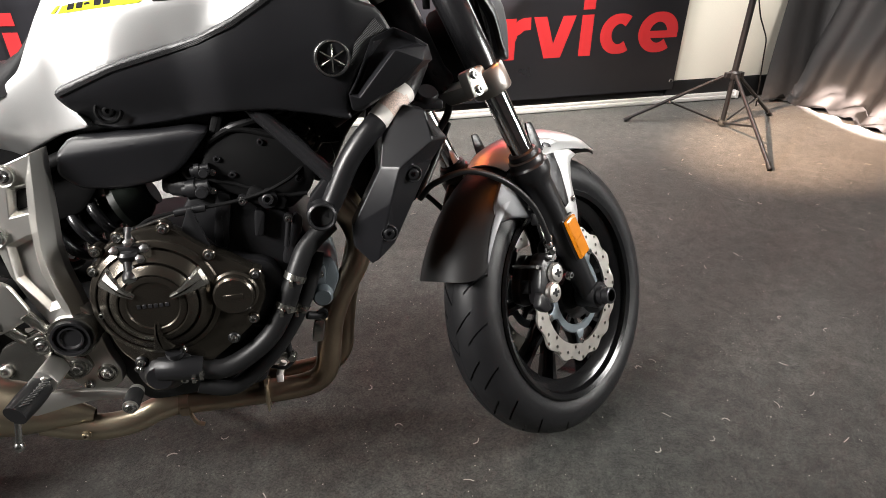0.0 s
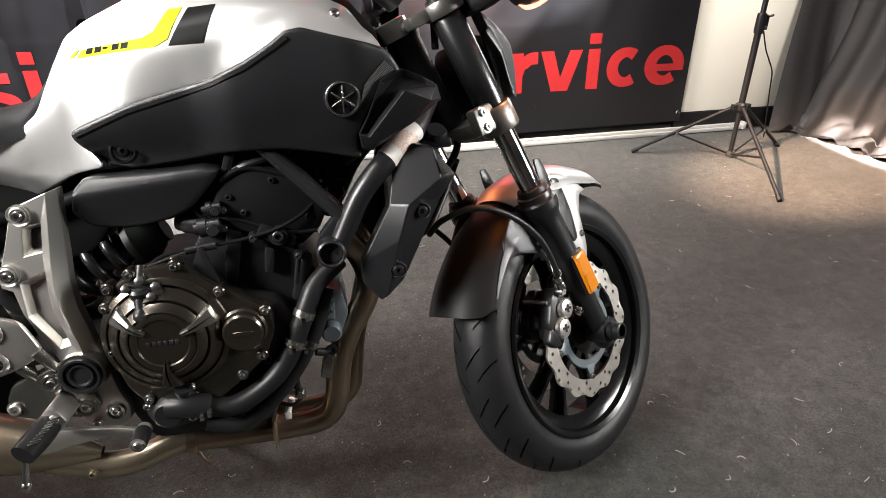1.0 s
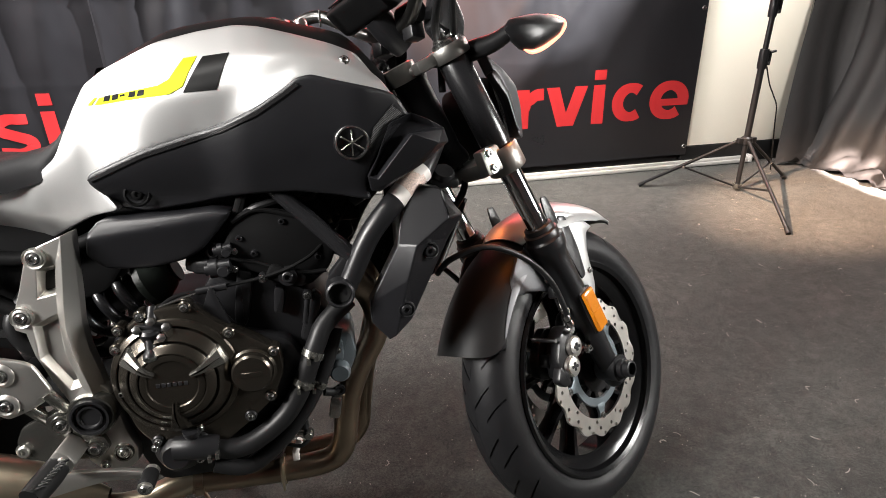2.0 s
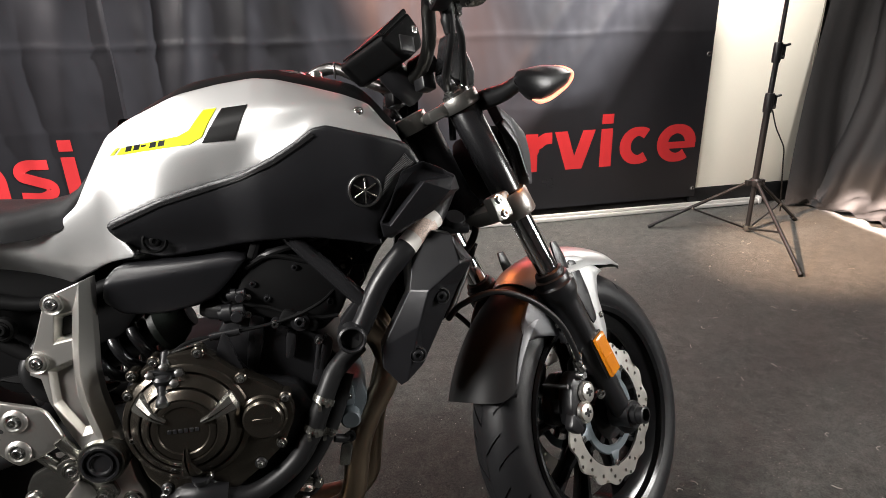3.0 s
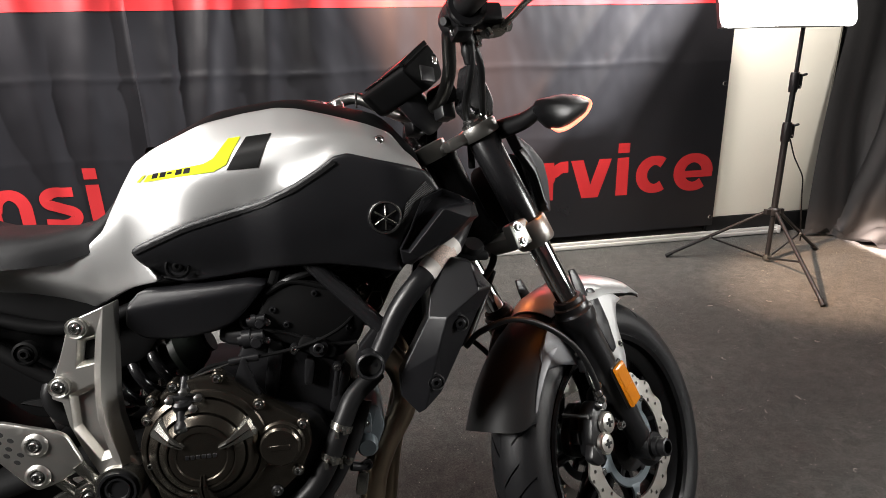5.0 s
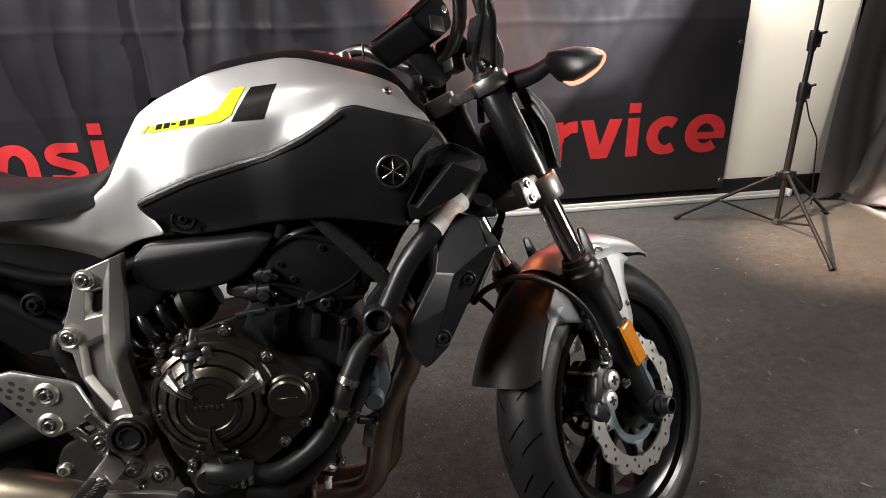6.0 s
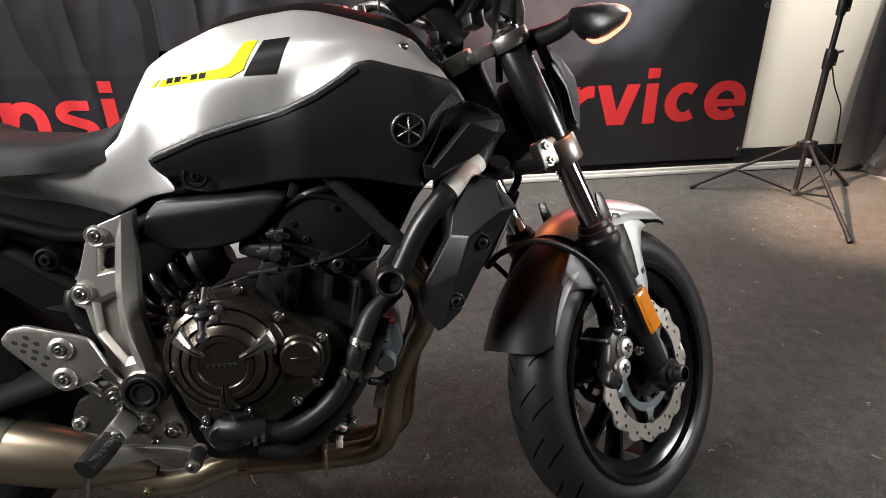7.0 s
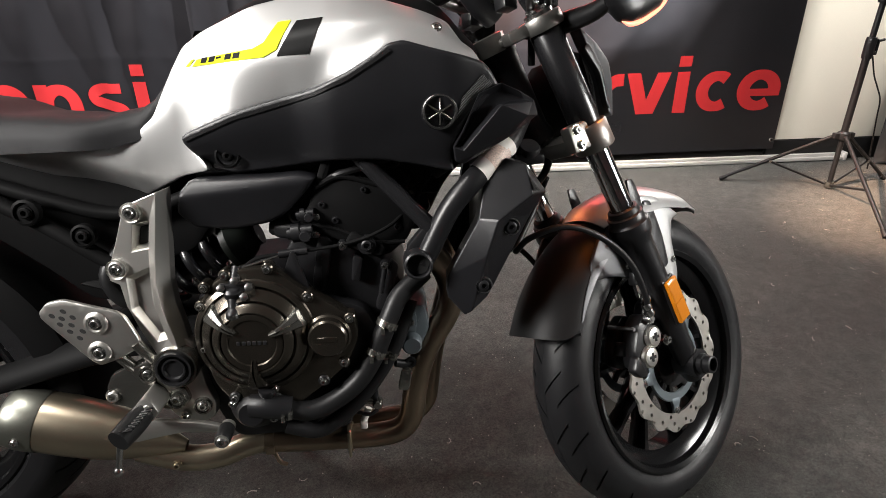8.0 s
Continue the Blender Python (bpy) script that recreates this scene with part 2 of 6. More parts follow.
def lathe(profile, base, axis, seg=40, close=False):
    """Turns (radius, height) pairs round the line from base along axis."""
    axis = Vector(axis).normalized()
    u = axis.orthogonal().normalized()
    v = axis.cross(u)
    base = Vector(base)
    bm = bmesh.new()
    rings = []
    for r, h in profile:
        if r < 1e-6:
            rings.append([bm.verts.new(base + axis * h)])
        else:
            rings.append([bm.verts.new(base + axis * h + r * (math.cos(t) * u + math.sin(t) * v)) for t in [2 * math.pi * j / seg for j in range(seg)]])
    pairs = list(zip(rings, rings[1:])) + ([(rings[-1], rings[0])] if close else [])
    for a, b in pairs:
        for j in range(seg):
            k = (j + 1) % seg
            f = [a[j % len(a)], a[k % len(a)], b[k % len(b)], b[j % len(b)]]
            f = list(dict.fromkeys(f))
            if len(f) > 2:
                bm.faces.new(f)
    return bm


def rounded(outline, n=4):
    """A closed outline with its corners smoothed a little."""
    out = []
    m = len(outline)
    for i in range(m):
        a, b, c = (Vector((*outline[(i + k) % m], 0)) for k in (-1, 0, 1))
        p, q = b.lerp(a, 0.22), b.lerp(c, 0.22)
        for j in range(n):
            t = j / (n - 1)
            w = p.lerp(b, t).lerp(b.lerp(q, t), t)
            out.append((w.x, w.y))
    return out


def edge_distance(x, z, P, Q):
    d = Q - P
    L2 = np.maximum((d * d).sum(1), 1e-12)
    t = np.clip(((np.array((x, z)) - P) * d).sum(1) / L2, 0, 1)
    return float(np.sqrt((((P + d * t[:, None]) - (x, z)) ** 2).sum(1).min()))


def panel(outline, off, thick=0.006, er=0.008, grid=0.012, side=-1, round_corners=True):
    """A moulded cover: an outline in the plane of the motorcycle, pushed out sideways by off(x, z), rounded at its rim."""
    pts = rounded(outline, 5) if round_corners else list(outline)
    bm = bmesh.new()
    f = bm.faces.new([bm.verts.new((x, 0, z)) for x, z in pts])
    for share in ((0.18, 0.32, 0.5) if er else ()):
        bmesh.ops.inset_region(bm, faces=[f], thickness=er * share, use_boundary=True, use_even_offset=True)
    xs, zs = [p[0] for p in pts], [p[1] for p in pts]
    for lo, hi, ax in ((min(xs), max(xs), 0), (min(zs), max(zs), 2)):
        for i in range(1, int((hi - lo) / grid) + 1):
            co, no = [0, 0, 0], [0, 0, 0]
            co[ax], no[ax] = lo + i * (hi - lo) / (int((hi - lo) / grid) + 1), 1
            bmesh.ops.bisect_plane(bm, geom=bm.verts[:] + bm.edges[:] + bm.faces[:], plane_co=co, plane_no=no, dist=1e-6)
    bmesh.ops.triangulate(bm, faces=[q for q in bm.faces if len(q.verts) > 4])
    P = np.array(pts)
    Q = np.roll(P, -1, 0)
    for v in bm.verts:
        d = edge_distance(v.co.x, v.co.z, P, Q)
        drop = er * lin(d / er, (0, 1.0), (0.18, 0.428), (0.5, 0.134), (1.0, 0.0)) if er else 0
        v.co.y = side * (off(v.co.x, v.co.z) - drop)
    bmesh.ops.recalc_face_normals(bm, faces=bm.faces)
    rim = [e for e in bm.edges if len(e.link_faces) == 1]
    new_geom = bmesh.ops.extrude_edge_only(bm, edges=rim)["geom"]
    for v in new_geom:
        if isinstance(v, bmesh.types.BMVert):
            v.co.y -= side * thick
    return bm


def prism(outline, y0, y1, bevel=0.004, seg=2, round_corners=True):
    """A solid with an outline in the plane of the motorcycle, from y0 to y1."""
    pts = rounded(outline) if round_corners else list(outline)
    bm = bmesh.new()
    f = bm.faces.new([bm.verts.new((x, y0, z)) for x, z in pts])
    ex = bmesh.ops.extrude_face_region(bm, geom=[f])["geom"]
    for v in ex:
        if isinstance(v, bmesh.types.BMVert):
            v.co.y = y1
    bmesh.ops.recalc_face_normals(bm, faces=bm.faces)
    if bevel:
        es = [e for e in bm.edges if len(e.link_faces) == 2 and any(len(q.verts) == len(pts) for q in e.link_faces)]
        bmesh.ops.bevel(bm, geom=es, offset=bevel, segments=seg, affect="EDGES", profile=0.5)
    return bm


def strip(outline, off, lift=0.0015, grid=0.012, side=-1):
    """A thin sticker that follows off(x, z)."""
    return panel(outline, lambda x, z: off(x, z) + lift, 0.001, 0, grid, side, False)


def facets(points, faces, thick, side=-1, bevel=0.002):
    """A cover made of flat facets: points are (x, z, outward), folded back at its rim."""
    bm = bmesh.new()
    vs = [bm.verts.new((x, side * o, z)) for x, z, o in points]
    for f in faces:
        bm.faces.new([vs[i] for i in f])
    bmesh.ops.recalc_face_normals(bm, faces=bm.faces)
    rim = [e for e in bm.edges if len(e.link_faces) == 1]
    for v in bmesh.ops.extrude_edge_only(bm, edges=rim)["geom"]:
        if isinstance(v, bmesh.types.BMVert):
            v.co.y -= side * thick
    bmesh.ops.recalc_face_normals(bm, faces=bm.faces)
    bmesh.ops.bevel(bm, geom=[e for e in bm.edges if len(e.link_faces) == 2 and e.calc_face_angle(0) > 0.16], offset=bevel, segments=2, affect="EDGES", profile=0.5)
    return bm


def bolt_mesh(p, axis, r=0.007, h=0.006):
    """A button-head bolt with a hexagon socket."""
    head = lathe([(r * 1.35, 0), (r * 1.35, h * 0.25), (r, h * 0.25), (r, h * 0.75), (r * 0.8, h), (r * 0.5, h)], p, axis, 18)
    sock = lathe([(r * 0.5, h), (r * 0.46, h * 0.35), (0, h * 0.3)], p, axis, 6)
    return join(head, sock)

# ---- room ----


def structure(name, bm, mat, label, category, angle=38):
    ob = part(name, bm, mat, None, label, angle)
    return tagged(ob, label, category, "", "structure")


WALL_Y = 3.0


def floor_mesh():
    bm = bmesh.new()
    n = 90
    rows = [[bm.verts.new((-4.2 + 8.6 * i / n, -3.0 + 6.3 * j / n, 0.004 * (noise.noise((i * 0.21, j * 0.16, 3)) - 0.5))) for i in range(n + 1)] for j in range(n + 1)]
    for a, b in zip(rows, rows[1:]):
        for i in range(n):
            bm.faces.new((a[i], a[i + 1], b[i + 1], b[i]))
    return bm


structure("floor", floor_mesh(), CARPET, "dark grey worn carpet floor with lint", "floor")
structure("wall_back", box(-4.2, 4.4, WALL_Y + 0.03, WALL_Y + 0.15, 0, 2.7), WALL_DARK, "dark painted wall behind the banner", "wall")
# unseen walls and ceiling close the room; their greys are set for bounce and reflections
structure("wall_left", box(-4.3, -4.2, -3.0, WALL_Y + 0.15, 0, 2.7), WALL_LIGHT, "unseen side wall, its grey set to bounce light", "wall")
structure("wall_right", box(4.4, 4.5, -3.0, WALL_Y + 0.15, 0, 2.7), WALL_LIGHT, "unseen side wall, its grey set to bounce light", "wall")
structure("wall_front", box(-4.3, 4.5, -3.1, -3.0, 0, 2.7), WALL_LIGHT, "unseen wall behind the viewer, its grey set to bounce light", "wall")
structure("ceiling", box(-4.3, 4.5, -3.1, WALL_Y + 0.15, 2.7, 2.8), CEIL, "unseen ceiling, its grey set to bounce light", "ceiling")


def rail_mesh():
    bm = join(box(-3.0, 2.49, 2.935, 2.965, 0.002, 0.022, 0.003), box(-3.0, 2.49, 2.945, 2.968, 0.0225, 0.038, 0.003))
    return bm


structure("baseboard", rail_mesh(), RAIL, "white aluminium skirting rail along the wall foot", "baseboard")
part("end_cap", box(2.4905, 2.51, 2.93, 2.97, 0.001, 0.045, 0.004), RAIL, bpy.data.objects["baseboard"])


def banner_y(x, z):
    """The sag and folds of the hanging vinyl: most run down from the top edge and die out below."""
    hang = min(1, max(0, (z - 0.30) / 0.6))
    v = 0.010 * math.sin(2.1 * x + 0.6) * (0.5 + z) + 0.005 * math.sin(6.3 * x + 1.6 * z) * z
    for xc, sl, wd, amp in ((1.15, 0.75, 0.07, 0.024), (1.42, 0.70, 0.05, 0.016), (1.72, 0.55, 0.06, 0.012), (0.62, 0.10, 0.07, 0.012), (0.30, 0.05, 0.06, 0.012), (-0.05, -0.05, 0.08, 0.014),
                            (-0.30, 0.08, 0.05, 0.014), (-0.56, 0.16, 0.06, 0.030), (-0.72, 0.05, 0.04, 0.010), (-1.06, 0.12, 0.07, 0.026), (-1.30, -0.04, 0.06, 0.024), (-1.55, 0.06, 0.07, 0.026), (-1.85, 0.0, 0.08, 0.026)):
        v += amp * math.exp(-((x - xc - sl * (z - 1.0)) / wd) ** 2) * hang
    # soft crumples stretched along the hang
    v += 0.006 * noise.noise((x * 2.6, z * 0.7, 1)) + 0.0025 * noise.noise((x * 9, z * 2.2, 7)) + 0.0016 * noise.noise((x * 19 + 3 * z, z * 9, 13)) * hang
    # pressed fold lines from packing
    for zc, amp in ((0.98, 0.004), (0.62, 0.0015)):
        v += amp * math.exp(-abs(z - zc - 0.004 * math.sin(9 * x)) / 0.012)
    v += 0.003 * math.exp(-abs(x - 0.45) / 0.012)
    # the edge of one width of vinyl lapped over the next
    lap = x + 0.866 + 0.004 * math.sin(7 * z)
    v += 0.016 * math.exp(-max(0, lap) / 0.06) * min(1, max(0, 1 + lap / 0.012))
    return 2.955 - v


def banner_sheet(x0, x1, z0, z1, lift=0.0, dx=0.010, dz=0.012):
    bm = bmesh.new()
    nx, nz = max(1, int((x1 - x0) / dx)), max(1, int((z1 - z0) / dz))
    g = [[bm.verts.new((x0 + (x1 - x0) * i / nx, banner_y(x0 + (x1 - x0) * i / nx, z0 + (z1 - z0) * j / nz) - lift, z0 + (z1 - z0) * j / nz)) for i in range(nx + 1)] for j in range(nz + 1)]
    for a, b in zip(g, g[1:]):
        for i in range(nx):
            bm.faces.new((a[i], a[i + 1], b[i + 1], b[i]))
    return bm


banner = thing("banner", pose(0, 0, 0), "black vinyl banner with red lettering, creased, hung on the wall", "banner")
part("sheet", banner_sheet(-3.0, 2.075, 0.075, 1.6), VINYL_BLACK, banner)
part("stripe", banner_sheet(-3.0, 2.075, 1.262, 1.50, 0.0015), VINYL_RED, banner, "red stripe printed along the banner top")


def glyph(ch):
    """The strokes of one heavy letter, in units of the x-height, as (points, width)."""
    def arc(cx, cz, rx, rz, a0, a1, n=18):
        return [(cx + rx * math.cos(radians(a0 + (a1 - a0) * i / n)), cz + rz * math.sin(radians(a0 + (a1 - a0) * i / n))) for i in range(n + 1)]
    w = 0.33
    h = w / 2
    if ch == "r":
        return [([(h, 0), (h, 0.985)], w), ([(h + 0.04, 0.50), (0.27, 0.68)] + arc(0.60, 0.50, 0.30, 0.345, 135, 92, 8) + [(0.72, 0.85)], 0.29)]
    if ch == "v":
        return [([(0.165, 1), (0.50, 0)], 0.33), ([(0.945, 1), (0.61, 0.0)], 0.33)]
    if ch == "i":
        return [([(h, 0), (h, 1)], w), ([(h, 1.125), (h, 1.375)], w)]
    if ch == "c":
        return [(arc(0.53, 0.5, 0.375, 0.375, 52, 308, 28), 0.32)]
    if ch == "e":
        return [(arc(0.565, 0.5, 0.405, 0.385, -2, 312, 32), 0.32), ([(0.16, 0.45), (1.12, 0.45)], 0.18)]
    if ch == "o":
        return [(arc(0.58, 0.5, 0.42, 0.385, 0, 360, 34), 0.32)]
    if ch == "n":
        return [([(h, 0), (h, 0.985)], w), ([(h + 0.04, 0.5)] + arc(0.56, 0.50, 0.34, 0.365, 150, 0, 16) + [(0.90, 0)], 0.31)]
    if ch == "s":
        return [([(0.82, 0.86)] + arc(0.46, 0.70, 0.32, 0.175, 70, 220, 14) + arc(0.46, 0.30, 0.34, 0.175, 50, -110, 18) + [(0.06, 0.16)], 0.29)]
    return []


def letters(places, z, height, broad=1.0):
    """Printed letters laid onto the banner's folds, each at its own left edge."""
    bm = bmesh.new()
    lift = 0.0008
    for ch, x in places:
        for pts, w in glyph(ch):
            lift += 0.00007
            fine = [Vector((*pts[0], 0))]
            for a, b in zip(pts, pts[1:]):
                a, b = Vector((*a, 0)), Vector((*b, 0))
                n = max(1, int((b - a).length / 0.08))
                fine += [a.lerp(b, k / n) for k in range(1, n + 1)]
            rows = []
            for k, p in enumerate(fine):
                d = (fine[min(k + 1, len(fine) - 1)] - fine[max(k - 1, 0)]).normalized()
                s = Vector((-d.y, d.x, 0))
                # upright strokes are heavier than level ones
                thick = w * (0.74 + 0.26 * abs(s.x)) if ch in "cons" or (ch == "e" and len(pts) > 2) else w
                if ch == "v":
                    s = Vector((1, 0, 0)) * (1 if s.x > 0 else -1) * 1.04
                row = []
                for q in (-0.5, -0.17, 0.17, 0.5):
                    px, pz = x + (p.x + s.x * thick * q) * height * broad, z + (p.y + s.y * thick * q) * height
                    row.append(bm.verts.new((px, banner_y(px, pz) - lift, pz)))
                rows.append(row)
            for u, v in zip(rows, rows[1:]):
                for k in range(3):
                    bm.faces.new((u[k], u[k + 1], v[k + 1], v[k]))
    return bm


part("lettering", letters((("r", 1.036), ("v", 1.200), ("i", 1.466), ("c", 1.582), ("e", 1.806)), 0.288, 0.207), VINYL_RED, banner, "red printed lettering")
part("lettering", letters((("o", -1.858), ("n", -1.617), ("s", -1.388), ("i", -1.178)), 0.306, 0.208, 0.88), VINYL_RED, banner, "red printed lettering")
for gx, gz in ((2.053, 0.86), (2.055, 0.125), (2.05, 1.45)):
    part("eyelet", moved(lathe([(0.006, 0), (0.007, 0.004), (0.011, 0.005), (0.013, 0.0)], (0, 0, 0), (0, -1, 0), 20), Matrix.Translation((gx, banner_y(gx, gz) - 0.001, gz))), STEEL, banner, "steel eyelet")

board = thing("display_board", pose(0, 0, 0), "cream white board standing against the wall", "board")
part("board_panel", moved(box(-0.335, 0.335, -0.009, 0.009, 0, 2.1, 0.002), pose(2.395, 2.985, 0.118)), CREAM, board)
part("edge_trim", box(2.722, 2.734, 2.966, 2.992, 0.118, 2.2, 0.002), GREY_ALU, board, "thin grey edge trim")
# plain near-black strip added to keep the gap under the board dark
part("gap_strip", box(2.05, 2.73, 2.97, 2.995, 0.0, 0.114, 0.002), RUBBER_SOFT, board, "near-black strip added in the gap below the board")

# light stand with softbox
stand = thing("light_stand", pose(2.11, 2.53, 0), "black telescopic tripod light stand with softbox", "light stand")
part("centre_tube", tube([(0, 0, 0.02), (0, 0, 0.27)], 0.012, 14, 1), STAND_BLACK, stand)
part("lower_tube", tube([(0, 0, 0.27), (0.0, 0, 0.66)], 0.0155, 16, 1), STAND_BLACK, stand)
part("middle_tube", tube([(0, 0, 0.66), (0.004, 0, 0.9)], 0.0125, 16, 1), STAND_BLACK, stand)
part("upper_tube", tube([(0.004, 0, 0.9), (0.006, 0, 1.42)], 0.0095, 16, 1), STAND_BLACK, stand)
part("leg_hub", join(lathe([(0, 0.245), (0.027, 0.245), (0.03, 0.255), (0.028, 0.275), (0.018, 0.283), (0, 0.283)], (0, 0, 0), (0, 0, 1), 20), box(-0.05, 0.05, -0.012, 0.012, 0.25, 0.276, 0.003)), STAND_BLACK, stand)
part("lower_hub", lathe([(0, 0.008), (0.02, 0.008), (0.022, 0.02), (0.02, 0.035), (0, 0.035)], (0, 0, 0), (0, 0, 1), 18), GREY_ALU, stand)
for zc, r in ((0.655, 0.02), (0.885, 0.018)):
    lock = part("tube_clamp", join(lathe([(0, zc - 0.045), (r, zc - 0.045), (r + 0.002, zc - 0.03), (r + 0.002, zc + 0.03), (r, zc + 0.045), (0, zc + 0.045)], (0, 0, 0), (0, 0, 1), 18), box(0.012, 0.036, -0.012, 0.012, zc - 0.03, zc + 0.038, 0.004)), STAND_BLACK, stand)
    part("clamp_knob", tube([(0.024, -0.012, zc + 0.03), (0.05, -0.014, zc + 0.036)], 0.006, 10, 1), STAND_BLACK, lock)
    part("rivet", bolt_mesh((0.026, -0.012, zc - 0.018), (0, -1, 0), 0.005, 0.003), STEEL, lock)
for fx, fy in ((1.949 - 2.11, 1.969 - 2.53), (1.655 - 2.11, 2.715 - 2.53), (2.475 - 2.11, 2.62 - 2.53)):
    d = Vector((fx, fy, 0)).normalized()
    leg = part("leg", tube([tuple(d * 0.03 + Vector((0, 0, 0.262))), (fx, fy, 0.008)], 0.009, 10, 1), STAND_BLACK, stand)
    part("foot_cap", tube([tuple(Vector((fx, fy, 0.008)) - d * 0.03 + Vector((0, 0, 0.014))), (fx, fy, 0.004)], 0.0108, 10, 1), RUBBER_SOFT, leg, "black rubber foot")
    mid = Vector((fx, fy, 0)) * 0.58 + Vector((0, 0, 0.115))
    part("brace", tube([tuple(d * 0.02 + Vector((0, 0, 0.022))), tuple(mid)], 0.0055, 8, 1), STAND_BLACK, leg)
    part("rivet", bolt_mesh(tuple(mid + Vector((0, -0.009, 0))), (0, -1, 0), 0.006, 0.004), STEEL, leg)
part("cable", tube([(0.02, -0.01, 0.62), (0.09, 0.03, 0.53), (0.15, 0.06, 0.47), (0.22, 0.1, 0.40), (0.26, 0.13, 0.30), (0.36, 0.2, 0.02)], 0.0035, 8, 8), RUBBER_SOFT, stand, "thin black cable")

softbox = thing("softbox", pose(1.908, 2.46, 1.402, -14, 0, 6), "glowing white fabric softbox on the light stand", "softbox")


def softbox_shell():
    bm = bmesh.new()
    n = 16
    # front rim bows slightly; the shell tapers to the lamp head behind
    f = [bm.verts.new((sx * 0.325, 0.005, sz * 0.28)) for sx, sz in ((-1, -1), (1, -1), (1, 1), (-1, 1))]
    m = [bm.verts.new((sx * 0.325, 0.03, sz * 0.28)) for sx, sz in ((-1, -1), (1, -1), (1, 1), (-1, 1))]
    b = [bm.verts.new((sx * 0.07, 0.26, sz * 0.07)) for sx, sz in ((-1, -1), (1, -1), (1, 1), (-1, 1))]
    for u, w in ((f, m), (m, b)):
        for i in range(4):
            bm.faces.new((u[i], u[(i + 1) % 4], w[(i + 1) % 4], w[i]))
    bm.faces.new(b)
    return bm


def softbox_face():
    bm = bmesh.new()
    n = 20
    g = [[bm.verts.new((-0.345 + 0.69 * i / n, -0.025 - 0.02 * math.sin(math.pi * i / n) * math.sin(math.pi * j / n), -0.285 + 0.57 * j / n + 0.012 * (1 if j == 0 else 0) * math.sin(math.pi * i / n))) for i in range(n + 1)] for j in range(n + 1)]
    for a, b in zip(g, g[1:]):
        for i in range(n):
            bm.faces.new((a[i], a[i + 1], b[i + 1], b[i]))
    return bm


part("shell", softbox_shell(), STAND_BLACK, softbox)
part("diffuser", softbox_face(), SOFT_GLOW, softbox, "glowing white diffuser cloth")
RIM = [(-0.349, -0.026, 0.29)] + [(-0.319 - 0.030 * math.cos(a), -0.027, -0.256 - 0.030 * math.sin(a)) for a in (0, 0.4, 0.8, 1.2, 1.57)] + [(0.0, -0.030, -0.280)] + [(0.319 + 0.030 * math.sin(a), -0.027, -0.256 - 0.030 * math.cos(a)) for a in (0, 0.4, 0.8, 1.2, 1.57)] + [(0.349, -0.026, 0.29)]
part("rim", tube(RIM, 0.0075, 8, 1), SOFT_GLOW, softbox, "white piped rim")


def curtain_mesh():
    """Black cloth from the board's edge round the corner towards the viewer, its hem spread on the floor."""
    bm = bmesh.new()
    nu, nv = 360, 110
    g = []
    for j in range(nv + 1):
        k = j / nv
        row = []
        for i in range(nu + 1):
            u = i / nu
            path = u * 4.4
            # plan line: along the back wall for a bit, then towards the viewer
            if path < 0.35:
                x, y, nx, ny = 2.60 + 0.11 * min(1, 2.6 * k / 1.1) + path, 2.93, 0.0, -1.0
            else:
                x, y, nx, ny = 3.05 + 0.10 * (path - 0.35), 2.90 - (path - 0.35), -1.0, -0.1
            fold = 0.045 * math.sin(15 * path + 2 * noise.noise((path * 1.3, 0, 0)) + 0.8 * k) + 0.02 * math.sin(37 * path + 3 * k)
            spread = 0.42 * max(0, 1 - k / 0.30) ** 1.6
            z = 2.6 * k
            if k < 0.10:
                z = 2.6 * k * k / 0.10 * 0.9 + 0.006 + 0.055 * max(0, noise.noise((path * 7, k * 45, 5))) + 0.03 * max(0, noise.noise((path * 17, k * 90, 9))) + 0.014 * abs(math.sin(14 * path))
            off = fold * (0.6 + 0.4 * (1 - k)) + spread * (0.75 + 0.5 * noise.noise((path * 2.2, 1, 1)))
            if path < 0.35:
                off *= 0.25 + 1.6 * path
            row.append(bm.verts.new((x + nx * off, y + ny * off, z)))
        g.append(row)
    for a, b in zip(g, g[1:]):
        for i in range(nu):
            bm.faces.new((a[i], a[i + 1], b[i + 1], b[i]))
    return bm


part("curtain", curtain_mesh(), CURTAIN, None, "", 80)
tagged(bpy.data.objects["curtain"], "black cloth curtain hanging in folds, hem on the floor", "curtain")


# lint and crumbs trodden into the carpet


def lint():
    rng = random.Random(5)
    bm = bmesh.new()
    for i in range(2600):
        x, y = rng.uniform(-1.2, 2.6), rng.uniform(0.2, 2.8)
        a, l, w = rng.uniform(0, 6.3), rng.choice((0.0010, 0.0012, 0.0012, 0.0014, 0.0016, 0.0016, 0.002, 0.002, 0.0025, 0.0025, 0.006)), rng.uniform(0.0004, 0.0009)
        bend = rng.uniform(-0.8, 0.8)
        for k in range(4 if l > 0.005 else 1):
            m = Matrix.Translation((x, y, 0.006)) @ Matrix.Rotation(a, 4, "Z") @ Matrix.Diagonal((l, w * 2, w * 2, 1))
            bmesh.ops.create_cube(bm, size=1, matrix=m)
            x, y, a = x + l * 0.9 * math.cos(a), y + l * 0.9 * math.sin(a), a + bend
    return bm


tagged(part("lint", lint(), material("pale_lint", (0.30, 0.28, 0.25), 0.9, 0, 0.3, 40), None), "pale lint and crumbs scattered on the carpet", "lint", "", "stuff")

